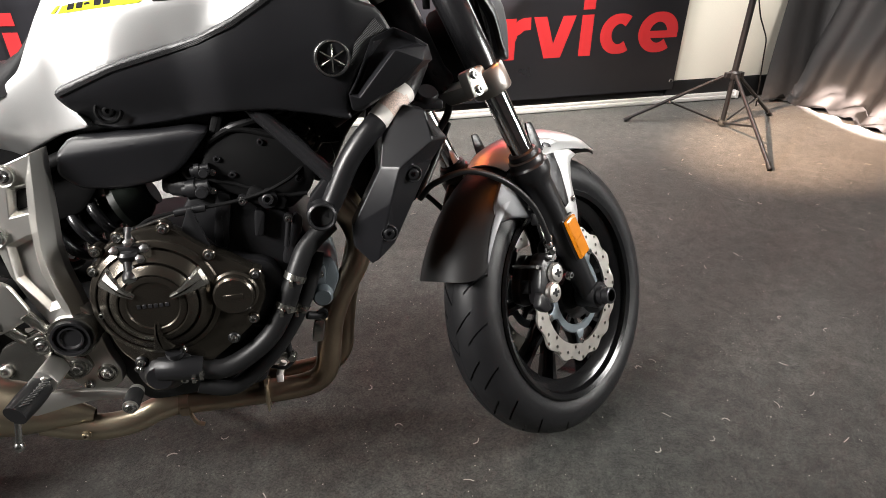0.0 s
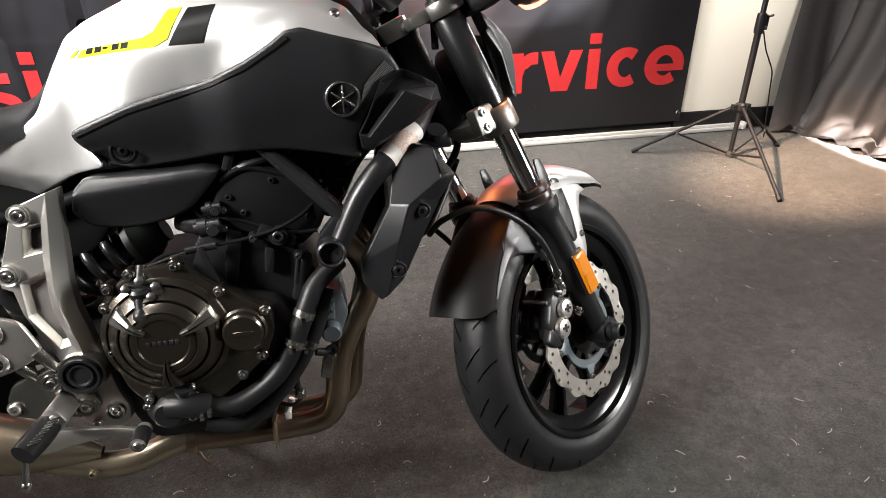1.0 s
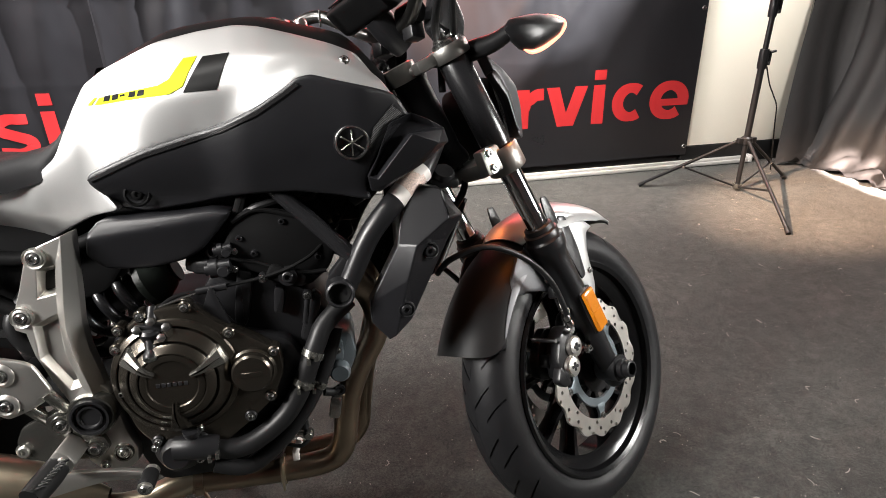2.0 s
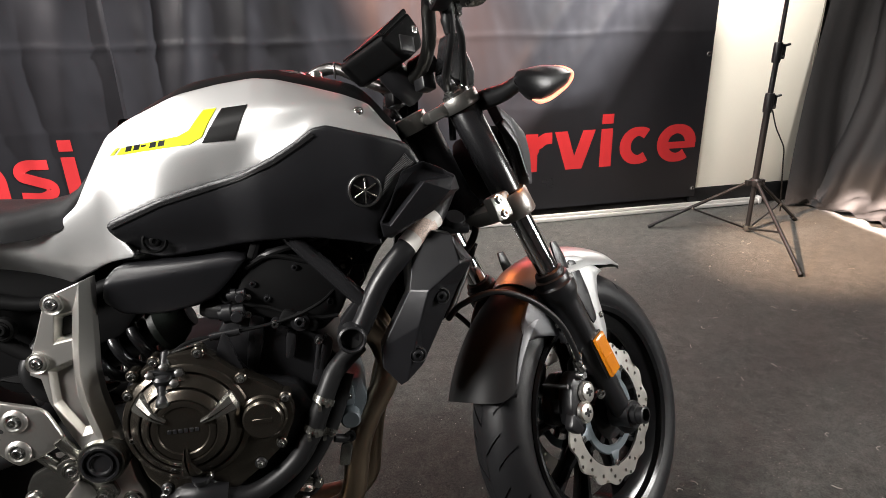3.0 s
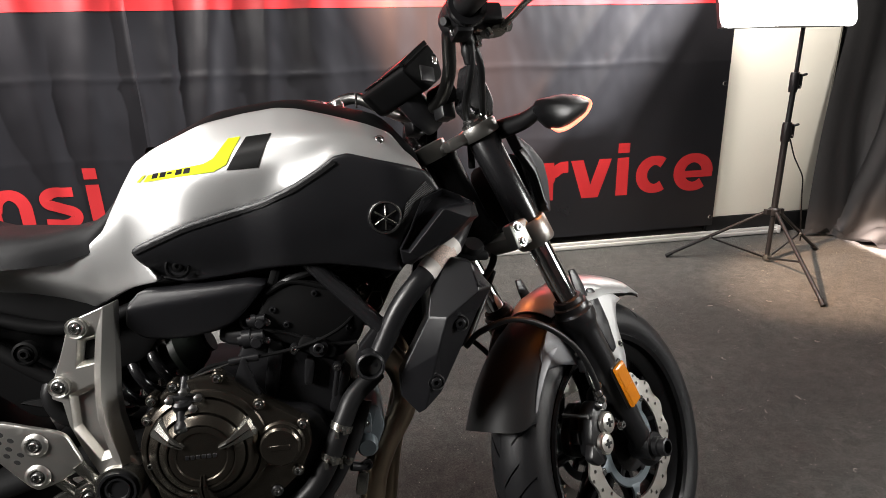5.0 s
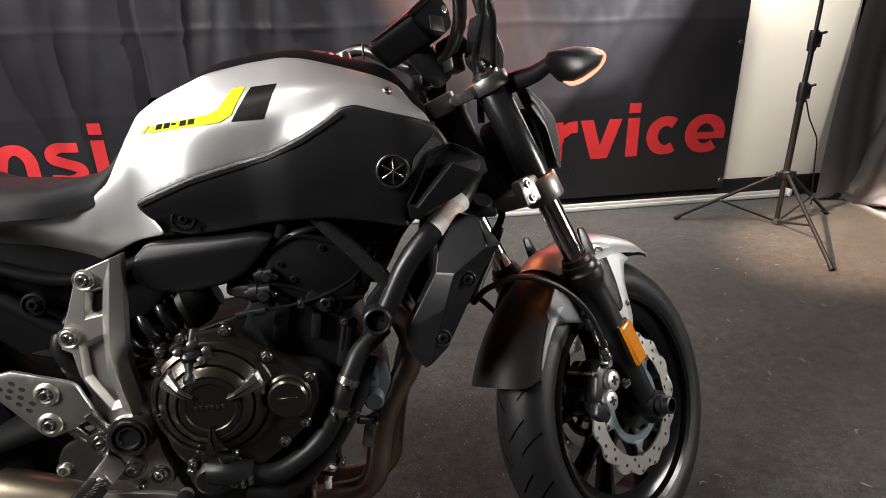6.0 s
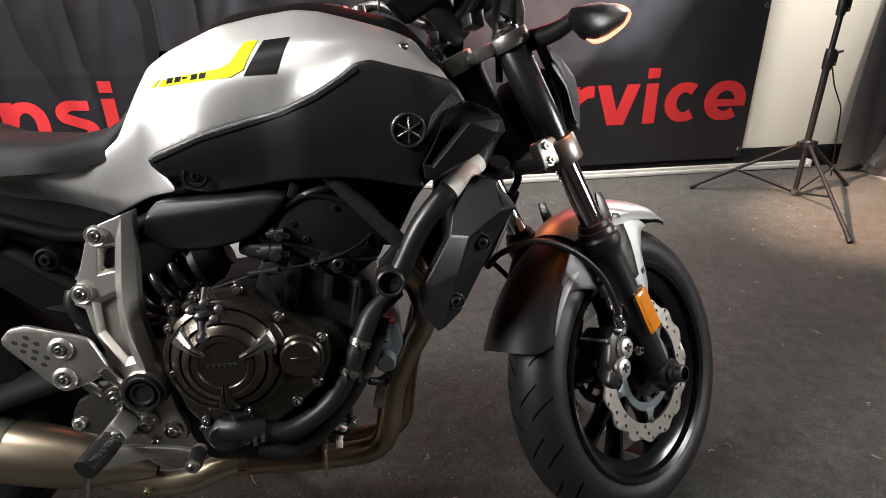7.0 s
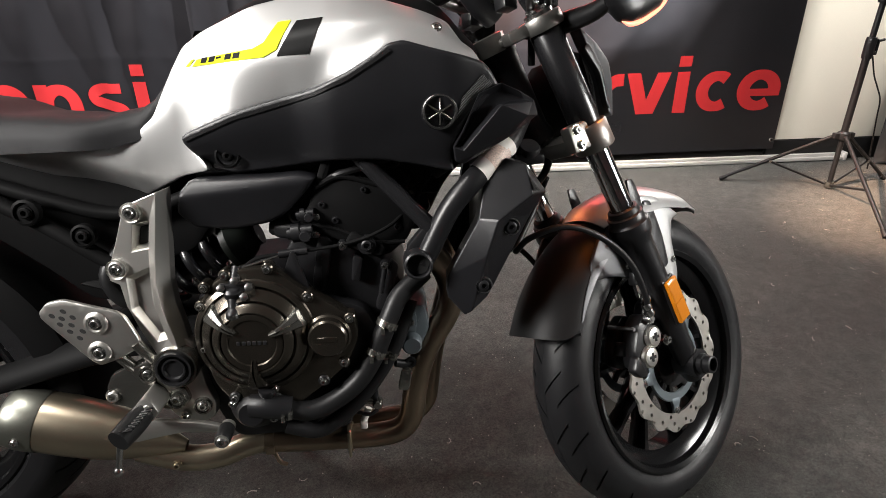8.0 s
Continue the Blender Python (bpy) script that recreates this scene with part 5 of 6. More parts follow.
    # footrest
    peg = part("footrest", join(prism([(0.470, 0.372), (0.490, 0.395), (0.505, 0.384), (0.513, 0.368), (0.500, 0.352), (0.478, 0.352)], side * 0.178, side * 0.232, 0.004), prism([(0.484, 0.378), (0.498, 0.384), (0.504, 0.372), (0.492, 0.366)], side * 0.228, side * 0.236, 0.002)), ALUMINIUM, bike, "aluminium footrest with patterned black rubber")
    rub = part("peg_rubber", tube([(0.490, side * 0.226, 0.370), (0.486, side * 0.255, 0.366), (0.479, side * 0.296, 0.362)], [0.0115, 0.0125, 0.0125, 0.0115], 16, 5, True, 1.45), RUBBER_SOFT, peg)
    part("rubber_tread", join(*[moved(box(-0.0065, 0.0065, -0.0022, 0.0022, -0.0012, 0.0012, 0.0006, 1), Matrix.Translation((0.4925 - 0.0085 * k / 8 + 0.008 * s, side * (0.236 + 0.0068 * k), 0.3795 - 0.0045 * k / 8 - 0.0012 + 0.0006 * abs(s))) @ Matrix.Rotation(0.35 * s, 4, "Z")) for k in range(9) for s in (-1, 1)]), RUBBER_SOFT, rub)
    part("feeler", join(tube([(0.477, side * 0.288, 0.352), (0.469, side * 0.288, 0.312)], 0.0046, 12, 1), lathe([(0, -0.008), (0.005, -0.006), (0.0075, 0), (0.0065, 0.004), (0.0045, 0.007), (0, 0.008)], (0.468, side * 0.288, 0.307), (0.2, 0, 1), 16)), STEEL, peg, "steel feeler bolt")
pedal = part("brake_pedal", join(prism([(0.452, 0.338), (0.480, 0.340), (0.520, 0.336), (0.565, 0.331), (0.600, 0.322), (0.602, 0.313), (0.585, 0.312), (0.540, 0.316), (0.500, 0.310), (0.452, 0.300), (0.440, 0.318)], -0.205, -0.193, 0.003), tube([(0.602, -0.192, 0.318), (0.602, -0.236, 0.314)], 0.0115, 18, 2)), ALUMINIUM, bike, "aluminium brake pedal with round toe piece")
part("toe_rubber", lathe([(0.0118, 0.0), (0.0128, 0.002), (0.0128, 0.030), (0.0115, 0.034)], (0.602, -0.200, 0.3175), (0, -1, -0.09), 20), RUBBER_SOFT, pedal)
bolt((0.602, -0.235, 0.3135), RIGHT, 0.0075, 0.005, pedal)

# swingarm, shock, stand, rear fender
for side in (-1, 1):
    part("swingarm", join(tube([(0.54, side * 0.09, 0.44), (0.40, side * 0.095, 0.43), (0.20, side * 0.105, 0.375), (-0.04, side * 0.11, 0.318)], [0.035, 0.03, 0.026, 0.03], 16, 6, True, 0.5)), FRAME_BLACK, bike, "black steel swingarm leg")
part("axle", tube([(0, -0.15, 0.317), (0, 0.15, 0.317)], 0.014, 16, 1), STEEL, bike)
part("swingarm_bridge", tube([(0.40, -0.12, 0.44), (0.42, 0, 0.46), (0.40, 0.12, 0.44)], 0.028, 14), FRAME_BLACK, bike)
part("linkage_tube", tube([(0.435, -0.10, 0.60), (0.415, -0.12, 0.56), (0.43, -0.12, 0.52), (0.46, -0.11, 0.505)], 0.013, 12), RUBBER_SOFT, bike)
part("inner_plate", prism([(0.36, 0.545), (0.44, 0.555), (0.46, 0.51), (0.40, 0.53)], -0.115, -0.105, 0.003), FRAME_BLACK, bike)


def spring_mesh(a, b, R, r, turns):
    a, b = Vector(a), Vector(b)
    d = (b - a).normalized()
    u = d.orthogonal().normalized()
    v = d.cross(u)
    return tube([tuple(a.lerp(b, i / (turns * 10)) + R * (math.cos(0.628 * i) * u + math.sin(0.628 * i) * v)) for i in range(turns * 10 + 1)], r, 10, 2)


shock = part("shock_absorber", tube([(0.42, -0.02, 0.50), (0.64, -0.02, 0.60)], 0.022, 16, 1), BLACK_METAL, bike, "rear shock absorber")
part("coil_spring", spring_mesh((0.46, -0.03, 0.52), (0.59, -0.03, 0.578), 0.045, 0.0098, 4), BLACK_PAINT, shock, "black coil spring")
part("spring_seat", lathe([(0, 0), (0.044, 0), (0.046, 0.012), (0.04, 0.022), (0.03, 0.04), (0.02, 0.05), (0, 0.05)], (0.59, -0.03, 0.580), (0.9, 0, 0.42), 30), GREEN_DARK, shock)
part("adjuster", lathe([(0.043, 0), (0.046, 0.004), (0.046, 0.010), (0.043, 0.014)], (0.475, -0.03, 0.528), (0.9, 0, 0.42), 30), SPRING_RED, shock)
part("side_stand", join(tube([(0.56, 0.10, 0.33), (0.52, 0.20, 0.18), (0.50, 0.285, 0.055)], 0.012, 12), box(0.475, 0.535, 0.265, 0.325, 0.052, 0.064, 0.003)), BLACK_METAL, bike, "black side stand folded down")


def hugger_mesh():
    """A dull shell over the front half of the rear tyre, its sides folded down."""
    prof = [(-0.100, 0.275), (-0.101, 0.305), (-0.090, 0.326), (-0.04, 0.336), (0.04, 0.336), (0.090, 0.326), (0.101, 0.305), (0.100, 0.275)]
    bm = bmesh.new()
    rows = []
    for i in range(25):
        a = radians(-12 + 125 * i / 24)
        rows.append([bm.verts.new((r * math.cos(a), y, 0.317 + r * math.sin(a))) for y, r in prof])
    for p, q in zip(rows, rows[1:]):
        for j in range(len(prof) - 1):
            bm.faces.new((p[j], p[j + 1], q[j + 1], q[j]))
    bmesh.ops.recalc_face_normals(bm, faces=bm.faces)
    bmesh.ops.solidify(bm, geom=bm.faces[:], thickness=0.003)
    return bm


# shell added to shade and hide the tyre, so that this area stays dark
part("rear_inner_fender", hugger_mesh(), FRAME_BLACK, bike, "dull black inner fender over the rear tyre")

part("undertray", prism([(-0.15, 0.90), (0.05, 0.84), (0.30, 0.775), (0.55, 0.765), (0.60, 0.72), (0.53, 0.60), (0.48, 0.50), (0.36, 0.495), (0.285, 0.56), (0.18, 0.64), (0.05, 0.685), (-0.15, 0.72)], -0.062, 0.062, 0.006), FRAME_BLACK, bike, "dull black undertray between the seat rails")
part("battery_case", prism([(0.42, 0.64), (0.56, 0.70), (0.60, 0.66), (0.545, 0.585), (0.47, 0.565)], -0.075, 0.075, 0.008), FRAME_BLACK, bike)



def pillow(outline, c, y, depth):
    """A rounded body that bulges to both sides of an outline."""
    pts = rounded(outline, 4)
    bm = bmesh.new()
    rings = []
    for s, d in ((0.0, 1.0), (0.45, 0.88), (0.75, 0.62), (0.93, 0.30), (1.0, 0.0), (0.93, -0.30), (0.75, -0.62), (0.45, -0.88), (0.0, -1.0)):
        rings.append([bm.verts.new((c[0] + (px - c[0]) * s, y + depth * d, c[1] + (pz - c[1]) * s)) for px, pz in (pts if s else [c])])
    for a, b in zip(rings, rings[1:]):
        for j in range(len(pts)):
            k = (j + 1) % len(pts)
            bm.faces.new(list(dict.fromkeys((a[j % len(a)], a[k % len(a)], b[k % len(b)], b[j % len(b)]))))
    return bm


# engine
engine = part("crankcase", join(prism([(0.560, 0.525), (0.60, 0.545), (0.684, 0.550), (0.745, 0.520), (0.83, 0.50), (0.86, 0.44), (0.82, 0.36), (0.76, 0.30), (0.72, 0.27), (0.60, 0.265), (0.57, 0.32), (0.555, 0.43)], -0.150, 0.16, 0.012), prism([(0.62, 0.30), (0.80, 0.31), (0.79, 0.24), (0.63, 0.24)], -0.10, 0.10, 0.012)), BLACK_METAL, bike, "black cast engine crankcase")
part("clutch_side_case", prism([(0.572, 0.520), (0.600, 0.560), (0.640, 0.580), (0.690, 0.583), (0.735, 0.545), (0.775, 0.520), (0.815, 0.492), (0.820, 0.455), (0.800, 0.410), (0.760, 0.375), (0.720, 0.345), (0.690, 0.330), (0.620, 0.340), (0.585, 0.385), (0.568, 0.45)], -0.182, -0.148, 0.006), BRONZE_COVER, engine, "bronze painted clutch housing")
CL = (0.659, -0.180, 0.468)
cc = part("clutch_cover", lathe([(0.0955, -0.002), (0.0955, 0.003), (0.0935, 0.006), (0.0860, 0.0105), (0.0845, 0.0100), (0.0838, 0.0065), (0.0825, 0.0065), (0.0818, 0.0115), (0.0800, 0.0135), (0.0672, 0.0235), (0.0655, 0.0232), (0.0648, 0.0180), (0.0632, 0.0180), (0.0625, 0.0245), (0.0605, 0.0270), (0.0510, 0.0335), (0.0490, 0.0330), (0.0480, 0.0290), (0.0, 0.0290)], CL, RIGHT, 80), BRONZE_COVER, engine, "ribbed bronze clutch cover", 24)
disc_in = part("cover_disc", lathe([(0.0485, 0.0285), (0.0475, 0.0315), (0.045, 0.0325), (0.0385, 0.0325), (0.0365, 0.0305), (0.0, 0.0305)], CL, RIGHT, 56), BRONZE_COVER, cc, "dark bronze centre disc", 24)
for i in range(6):
    part("name_bar", box(CL[0] - 0.0235 + 0.008 * i, CL[0] - 0.0180 + 0.008 * i, CL[1] - 0.0315, CL[1] - 0.0300, CL[2] - 0.0032, CL[2] + 0.0032, 0.0005, 1), BLACK_METAL, disc_in)
for a in (145, 24, 268):
    d, s = Vector((math.cos(radians(a)), 0, math.sin(radians(a)))), Vector((-math.sin(radians(a)), 0, math.cos(radians(a))))
    bm = bmesh.new()
    for sg in (-1, 1):
        lo = []
        for r, w0, w1, h in ((0.030, 0.0012, 0.0036, 0.0365), (0.044, 0.0014, 0.0056, 0.0395), (0.054, 0.0014, 0.0082, 0.0375), (0.066, 0.0008, 0.0120, 0.0310), (0.080, 0.0004, 0.0165, 0.0220), (0.0835, 0.0004, 0.0175, 0.0130)):
            p = Vector(CL) + d * r
            lo.append([bm.verts.new(p + s * sg * w0 + Vector((0, -h + 0.008, 0))), bm.verts.new(p + s * sg * w0 + Vector((0, -h, 0))), bm.verts.new(p + s * sg * w1 * 0.72 + Vector((0, -h + 0.001, 0))), bm.verts.new(p + s * sg * w1 + Vector((0, -h + 0.009, 0)))])
        for u, v in zip(lo, lo[1:]):
            for j in range(3):
                bm.faces.new((u[j], u[j + 1], v[j + 1], v[j]))
        bm.faces.new(lo[0])
        bm.faces.new(lo[-1])
    part("cover_claw", bm, BRONZE_COVER if a == 268 else GREY_ALU, cc, "raised split claw", 18)
sc = part("pickup_cover", lathe([(0.0365, 0), (0.0365, 0.006), (0.033, 0.009), (0.0315, 0.009), (0.031, 0.018), (0.028, 0.0215), (0, 0.0215)], (0.773, -0.182, 0.465), RIGHT, 48), BRONZE_COVER, engine, "small round bronze cover", 28)
part("name_bar", box(0.773 - 0.015, 0.773 + 0.015, -0.2045, -0.203, 0.461, 0.469, 0.0005, 1), BRONZE_COVER, sc)
for bx, bz in ((0.686, 0.579), (0.744, 0.531), (0.808, 0.492), (0.795, 0.416), (0.579, 0.522), (0.577, 0.451), (0.681, 0.358), (0.615, 0.362), (0.621, 0.571), (0.588, 0.552), (0.760, 0.385)):
    boss = part("bolt_boss", lathe([(0.0095, -0.02), (0.0095, 0.002), (0.0075, 0.004), (0, 0.004)], (bx, -0.182, bz), RIGHT, 20), BRONZE_COVER if bz > 0.4 else BLACK_METAL, engine)
    bolt((bx, -0.186, bz), RIGHT, 0.0050, 0.006, boss)
# clutch release and cable
rel = part("clutch_release", join(tube([(0.637, -0.170, 0.580), (0.634, -0.188, 0.548), (0.634, -0.203, 0.515)], [0.008, 0.010, 0.0085], 14), lathe([(0.0, -0.004), (0.015, -0.004), (0.016, 0.0), (0.016, 0.012), (0.012, 0.016), (0, 0.016)], (0.634, -0.186, 0.54), (0, -0.35, 0.9), 20), box(0.612, 0.662, -0.196, -0.184, 0.548, 0.560, 0.003)), BLACK_METAL, engine, "black clutch release arm with steel nuts")
for k, (nx, nz) in enumerate(((0.618, 0.554), (0.660, 0.555), (0.640, 0.566), (0.652, 0.540), (0.6355, 0.520))):
    part("nut", lathe([(0, 0.008), (0.004, 0.007), (0.0068, 0.006), (0.0068, 0), (0.0068, -0.01)], (nx, -0.196 - 0.001 * k, nz), (0.1, -1, 0.3), 6), STEEL, rel)
part("oil_filler_cap", lathe([(0.0, 0.012), (0.008, 0.012), (0.0105, 0.009), (0.011, 0.0)], (0.634, -0.203, 0.516), (0.1, -0.9, -0.5), 20), BLACK_PLASTIC, rel)
part("clutch_cable", tube([(0.645, -0.175, 0.578), (0.672, -0.165, 0.592), (0.725, -0.155, 0.596), (0.80, -0.15, 0.605), (0.86, -0.15, 0.624), (0.90, -0.13, 0.65), (0.96, -0.08, 0.72)], 0.0030, 8), FRAME_BLACK, bike, "black clutch cable")
part("cable_ferrule", tube([(0.70, -0.158, 0.594), (0.745, -0.154, 0.598)], 0.0062, 10, 1), BLACK_METAL, bike)
part("cable_inner", tube([(0.647, -0.176, 0.580), (0.700, -0.160, 0.593)], 0.0022, 8, 1), STEEL, bike)
part("cable_stay", prism([(0.720, 0.600), (0.727, 0.600), (0.748, 0.532), (0.737, 0.522), (0.700, 0.548)], -0.168, -0.162, 0.001), BLACK_METAL, engine)

# cylinders and head
part("cylinder_block", join(prism([(0.700, 0.585), (0.728, 0.630), (0.868, 0.572), (0.90, 0.52), (0.86, 0.44), (0.76, 0.50)], -0.125, 0.125, 0.008), prism([(0.745, 0.530), (0.76, 0.62), (0.785, 0.61), (0.765, 0.52)], -0.137, -0.12, 0.004), prism([(0.845, 0.49), (0.875, 0.575), (0.890, 0.56), (0.865, 0.48)], -0.137, -0.12, 0.004)), BLACK_METAL, bike, "black cylinder block")
head = part("cylinder_head", join(prism([(0.728, 0.632), (0.765, 0.700), (0.80, 0.725), (0.905, 0.690), (0.925, 0.650), (0.905, 0.605), (0.868, 0.575)], -0.135, 0.135, 0.010), prism([(0.80, 0.600), (0.815, 0.625), (0.87, 0.60), (0.862, 0.58)], -0.146, -0.13, 0.004)), FRAME_BLACK, bike, "black cylinder head")
part("head_cover", prism([(0.775, 0.705), (0.800, 0.745), (0.880, 0.730), (0.915, 0.700), (0.905, 0.688), (0.80, 0.722)], -0.120, 0.120, 0.010), FRAME_BLACK, head)
part("coil_disc", lathe([(0, 0.024), (0.012, 0.024), (0.014, 0.018), (0.026, 0.017), (0.028, 0.010), (0.036, 0.008), (0.040, 0.0), (0.040, -0.02)], (0.893, -0.085, 0.690), (0.35, -0.45, 0.82), 36), BRONZE_COVER, head)
part("gasket_edge", tube([(0.735, -0.136, 0.640), (0.790, -0.136, 0.628), (0.850, -0.136, 0.604), (0.900, -0.136, 0.604)], 0.0035, 8, 2), FRAME_BLACK, head)
part("cover_edge", tube([(0.762, -0.136, 0.696), (0.800, -0.136, 0.712), (0.852, -0.136, 0.700), (0.904, -0.136, 0.684)], 0.0045, 8, 4), FRAME_BLACK, head)
for bx, bz in ((0.770, 0.668), (0.838, 0.690), (0.890, 0.628), (0.790, 0.642)):
    bolt((bx, -0.134, bz), RIGHT, 0.0050, 0.005, head, BLACK_METAL)
part("head_stay", prism([(0.735, 0.628), (0.760, 0.648), (0.800, 0.765), (0.785, 0.770)], -0.132, -0.120, 0.003), FRAME_BLACK, head)
part("head_rib", prism([(0.815, 0.585), (0.832, 0.580), (0.825, 0.54), (0.81, 0.54)], -0.143, -0.12, 0.003), BLACK_METAL, head)
part("stud", tube([(0.866, -0.148, 0.562), (0.858, -0.146, 0.520)], 0.0045, 10, 1), BLACK_METAL, head)
part("plug_wire", tube([(0.77, -0.12, 0.70), (0.80, -0.135, 0.715), (0.84, -0.13, 0.725), (0.88, -0.11, 0.735)], 0.006, 8), RUBBER_SOFT, head)
part("ignition_wire", tube([(0.80, -0.10, 0.75), (0.84, -0.12, 0.735), (0.88, -0.12, 0.72), (0.90, -0.10, 0.74)], 0.005, 8), RUBBER_SOFT, head)
for bx, bz, r in ((0.839, 0.602, 0.0115), (0.800, 0.603, 0.0062), (0.866, 0.567, 0.0058)):
    bs = part("head_boss", lathe([(r * 1.3, -0.01), (r * 1.3, 0.004), (0, 0.004)], (bx, -0.146, bz), RIGHT, 20), BLACK_METAL, head)
    bolt((bx, -0.149, bz), RIGHT, r * 0.8, 0.006, bs, STEEL if r < 0.01 else BLACK_METAL)
# plain dark box added so that no bright background shows under the tank
part("gap_box", box(0.855, 0.965, -0.045, 0.045, 0.665, 0.775, 0.008), FRAME_BLACK, bike, "plain dull black box added in the gap under the tank")
part("throttle_body", join(lathe([(0, 0), (0.017, 0), (0.019, 0.004), (0.019, 0.04), (0.014, 0.045), (0, 0.045)], (0.690, -0.10, 0.628), (1, -0.1, -0.15), 24), lathe([(0.0, -0.01), (0.014, -0.01), (0.016, -0.006), (0.016, 0.0), (0, 0)], (0.690, -0.10, 0.628), (1, -0.1, -0.15), 12), lathe([(0.007, 0), (0.013, 0.002), (0.014, 0.012), (0.009, 0.016), (0.006, 0.010), (0, 0.010)], (0.727, -0.108, 0.648), RIGHT, 24), box(0.69, 0.76, -0.09, 0.09, 0.64, 0.70, 0.01)), BLACK_PLASTIC, bike, "black throttle body")
for (px, pz), r, ln in (((0.744, 0.651), 0.0115, 0.028), ((0.734, 0.622), 0.0150, 0.040)):
    jt = part("coolant_joint", join(lathe([(0.0, 0.0), (r * 0.62, 0.0), (r * 0.62, 0.006), (r, 0.007), (r, ln * 0.5), (r * 0.8, ln * 0.55), (r * 0.8, ln), (0, ln)], (px - ln * 0.5, -0.138, pz), (1, 0.0, 0.12), 24), lathe([(0.0, 0.010), (r * 0.5, 0.010), (r * 0.62, 0.007), (r * 0.62, 0.0)], (px + ln * 0.25, -0.138 - r * 0.9, pz), RIGHT, 16)), BLACK_METAL, head, "small dark coolant joint")
    bolt((px + ln * 0.62, -0.140, pz - 0.002), RIGHT, 0.004, 0.004, jt)
part("intake_boot", tube([(0.66, -0.06, 0.70), (0.70, -0.06, 0.66), (0.75, -0.06, 0.65)], 0.03, 16), RUBBER_SOFT, bike)
part("air_box", box(0.56, 0.78, -0.10, 0.10, 0.70, 0.85, 0.02), BLACK_PLASTIC, bike)
part("inner_guard", prism([(0.80, 0.735), (0.98, 0.735), (1.06, 0.80), (1.03, 0.85), (0.82, 0.86)], -0.09, 0.09, 0.01), BLACK_PLASTIC, bike)
# water pump, pipes and hoses
pump = part("water_pump", join(lathe([(0, 0.03), (0.02, 0.03), (0.026, 0.024), (0.030, 0.01), (0.038, 0.004), (0.040, 0.0), (0.040, -0.02)], (0.640, -0.165, 0.335), RIGHT, 36), tube([(0.640, -0.18, 0.345), (0.67, -0.185, 0.345), (0.703, -0.182, 0.338)], 0.021, 18), lathe([(0.012, 0), (0.014, 0.004), (0.014, 0.012), (0, 0.012)], (0.668, -0.185, 0.367), (0, -0.3, 1), 16)), BLACK_METAL, engine, "black water pump with outlet")
for bx, bz in ((0.610, 0.352), (0.674, 0.322), (0.681, 0.377)):
    bolt((bx, -0.186, bz), RIGHT, 0.005, 0.005, pump)
HP = [(0.690, -0.182, 0.338), (0.734, -0.180, 0.330), (0.775, -0.174, 0.344), (0.815, -0.168, 0.374), (0.842, -0.165, 0.415), (0.858, -0.162, 0.452), (0.874, -0.155, 0.488), (0.890, -0.145, 0.515), (0.93, -0.12, 0.545)]
hose = part("coolant_hose", tube(HP, 0.0165, 18), RUBBER_SOFT, bike, "black coolant hose along the engine")
part("lower_hose", tube([(0.690, -0.172, 0.300), (0.744, -0.165, 0.284), (0.797, -0.158, 0.318), (0.835, -0.150, 0.358), (0.862, -0.145, 0.398), (0.884, -0.138, 0.44), (0.905, -0.125, 0.50)], 0.0135, 16), RUBBER_SOFT, hose)


def hose_clamp(p, axis, r):
    """A spring band round a hose, with its two pinch ears."""
    ax = Vector(axis).normalized()
    ears = [moved(box(-0.003, 0.003, -0.013, 0.0, -0.005, 0.005, 0.001), Matrix.Translation(Vector(p) + Vector((k, -r - 0.001, k * 0.4)))) for k in (-0.006, 0.006)]
    return part("hose_clamp", join(lathe([(r, -0.0055), (r + 0.0018, -0.0055), (r + 0.0018, 0.0055), (r, 0.0055)], p, axis, 28, True), *ears), GREY_ALU, hose)


hose_clamp((0.700, -0.182, 0.335), (1, 0, -0.1), 0.0168)
hose_clamp((0.846, -0.1645, 0.424), (0.45, 0.1, 0.9), 0.0168)
hose_clamp((0.866, -0.159, 0.470), (0.42, 0.2, 0.88), 0.0168)
hose_clamp((0.868, -0.143, 0.410), (0.5, 0.1, 0.86), 0.0138)
part("oil_filter", lathe([(0, 0.075), (0.026, 0.075), (0.031, 0.07), (0.032, 0.01), (0.030, 0.0)], (0.845, -0.06, 0.43), (0.95, -0.05, -0.2), 32), BLACK_PAINT, engine, "black oil filter")
oc = part("oil_cooler", join(prism([(0.885, 0.482), (0.930, 0.484), (0.938, 0.440), (0.922, 0.402), (0.900, 0.392), (0.885, 0.41)], -0.112, 0.02, 0.008), lathe([(0.0, 0.02), (0.014, 0.02), (0.018, 0.014), (0.018, -0.02)], (0.906, -0.112, 0.415), RIGHT, 24), prism([(0.888, 0.470), (0.915, 0.472), (0.915, 0.435), (0.888, 0.437)], -0.120, -0.110, 0.003)), CASE_GREY, engine, "grey cast oil cooler housing")
bolt((0.905, -0.120, 0.454), RIGHT, 0.005, 0.005, oc)
part("cooler_stay", join(tube([(0.876, -0.13, 0.385), (0.892, -0.125, 0.380), (0.905, -0.12, 0.384)], 0.0075, 10), lathe([(0.005, 0), (0.009, 0.001), (0.009, 0.008), (0.005, 0.008)], (0.903, -0.122, 0.383), RIGHT, 18)), BLACK_METAL, engine)
part("horn_plate", prism([(0.878, 0.325), (0.898, 0.323), (0.906, 0.364), (0.886, 0.366)], -0.118, -0.106, 0.002), GREY_ALU, engine)
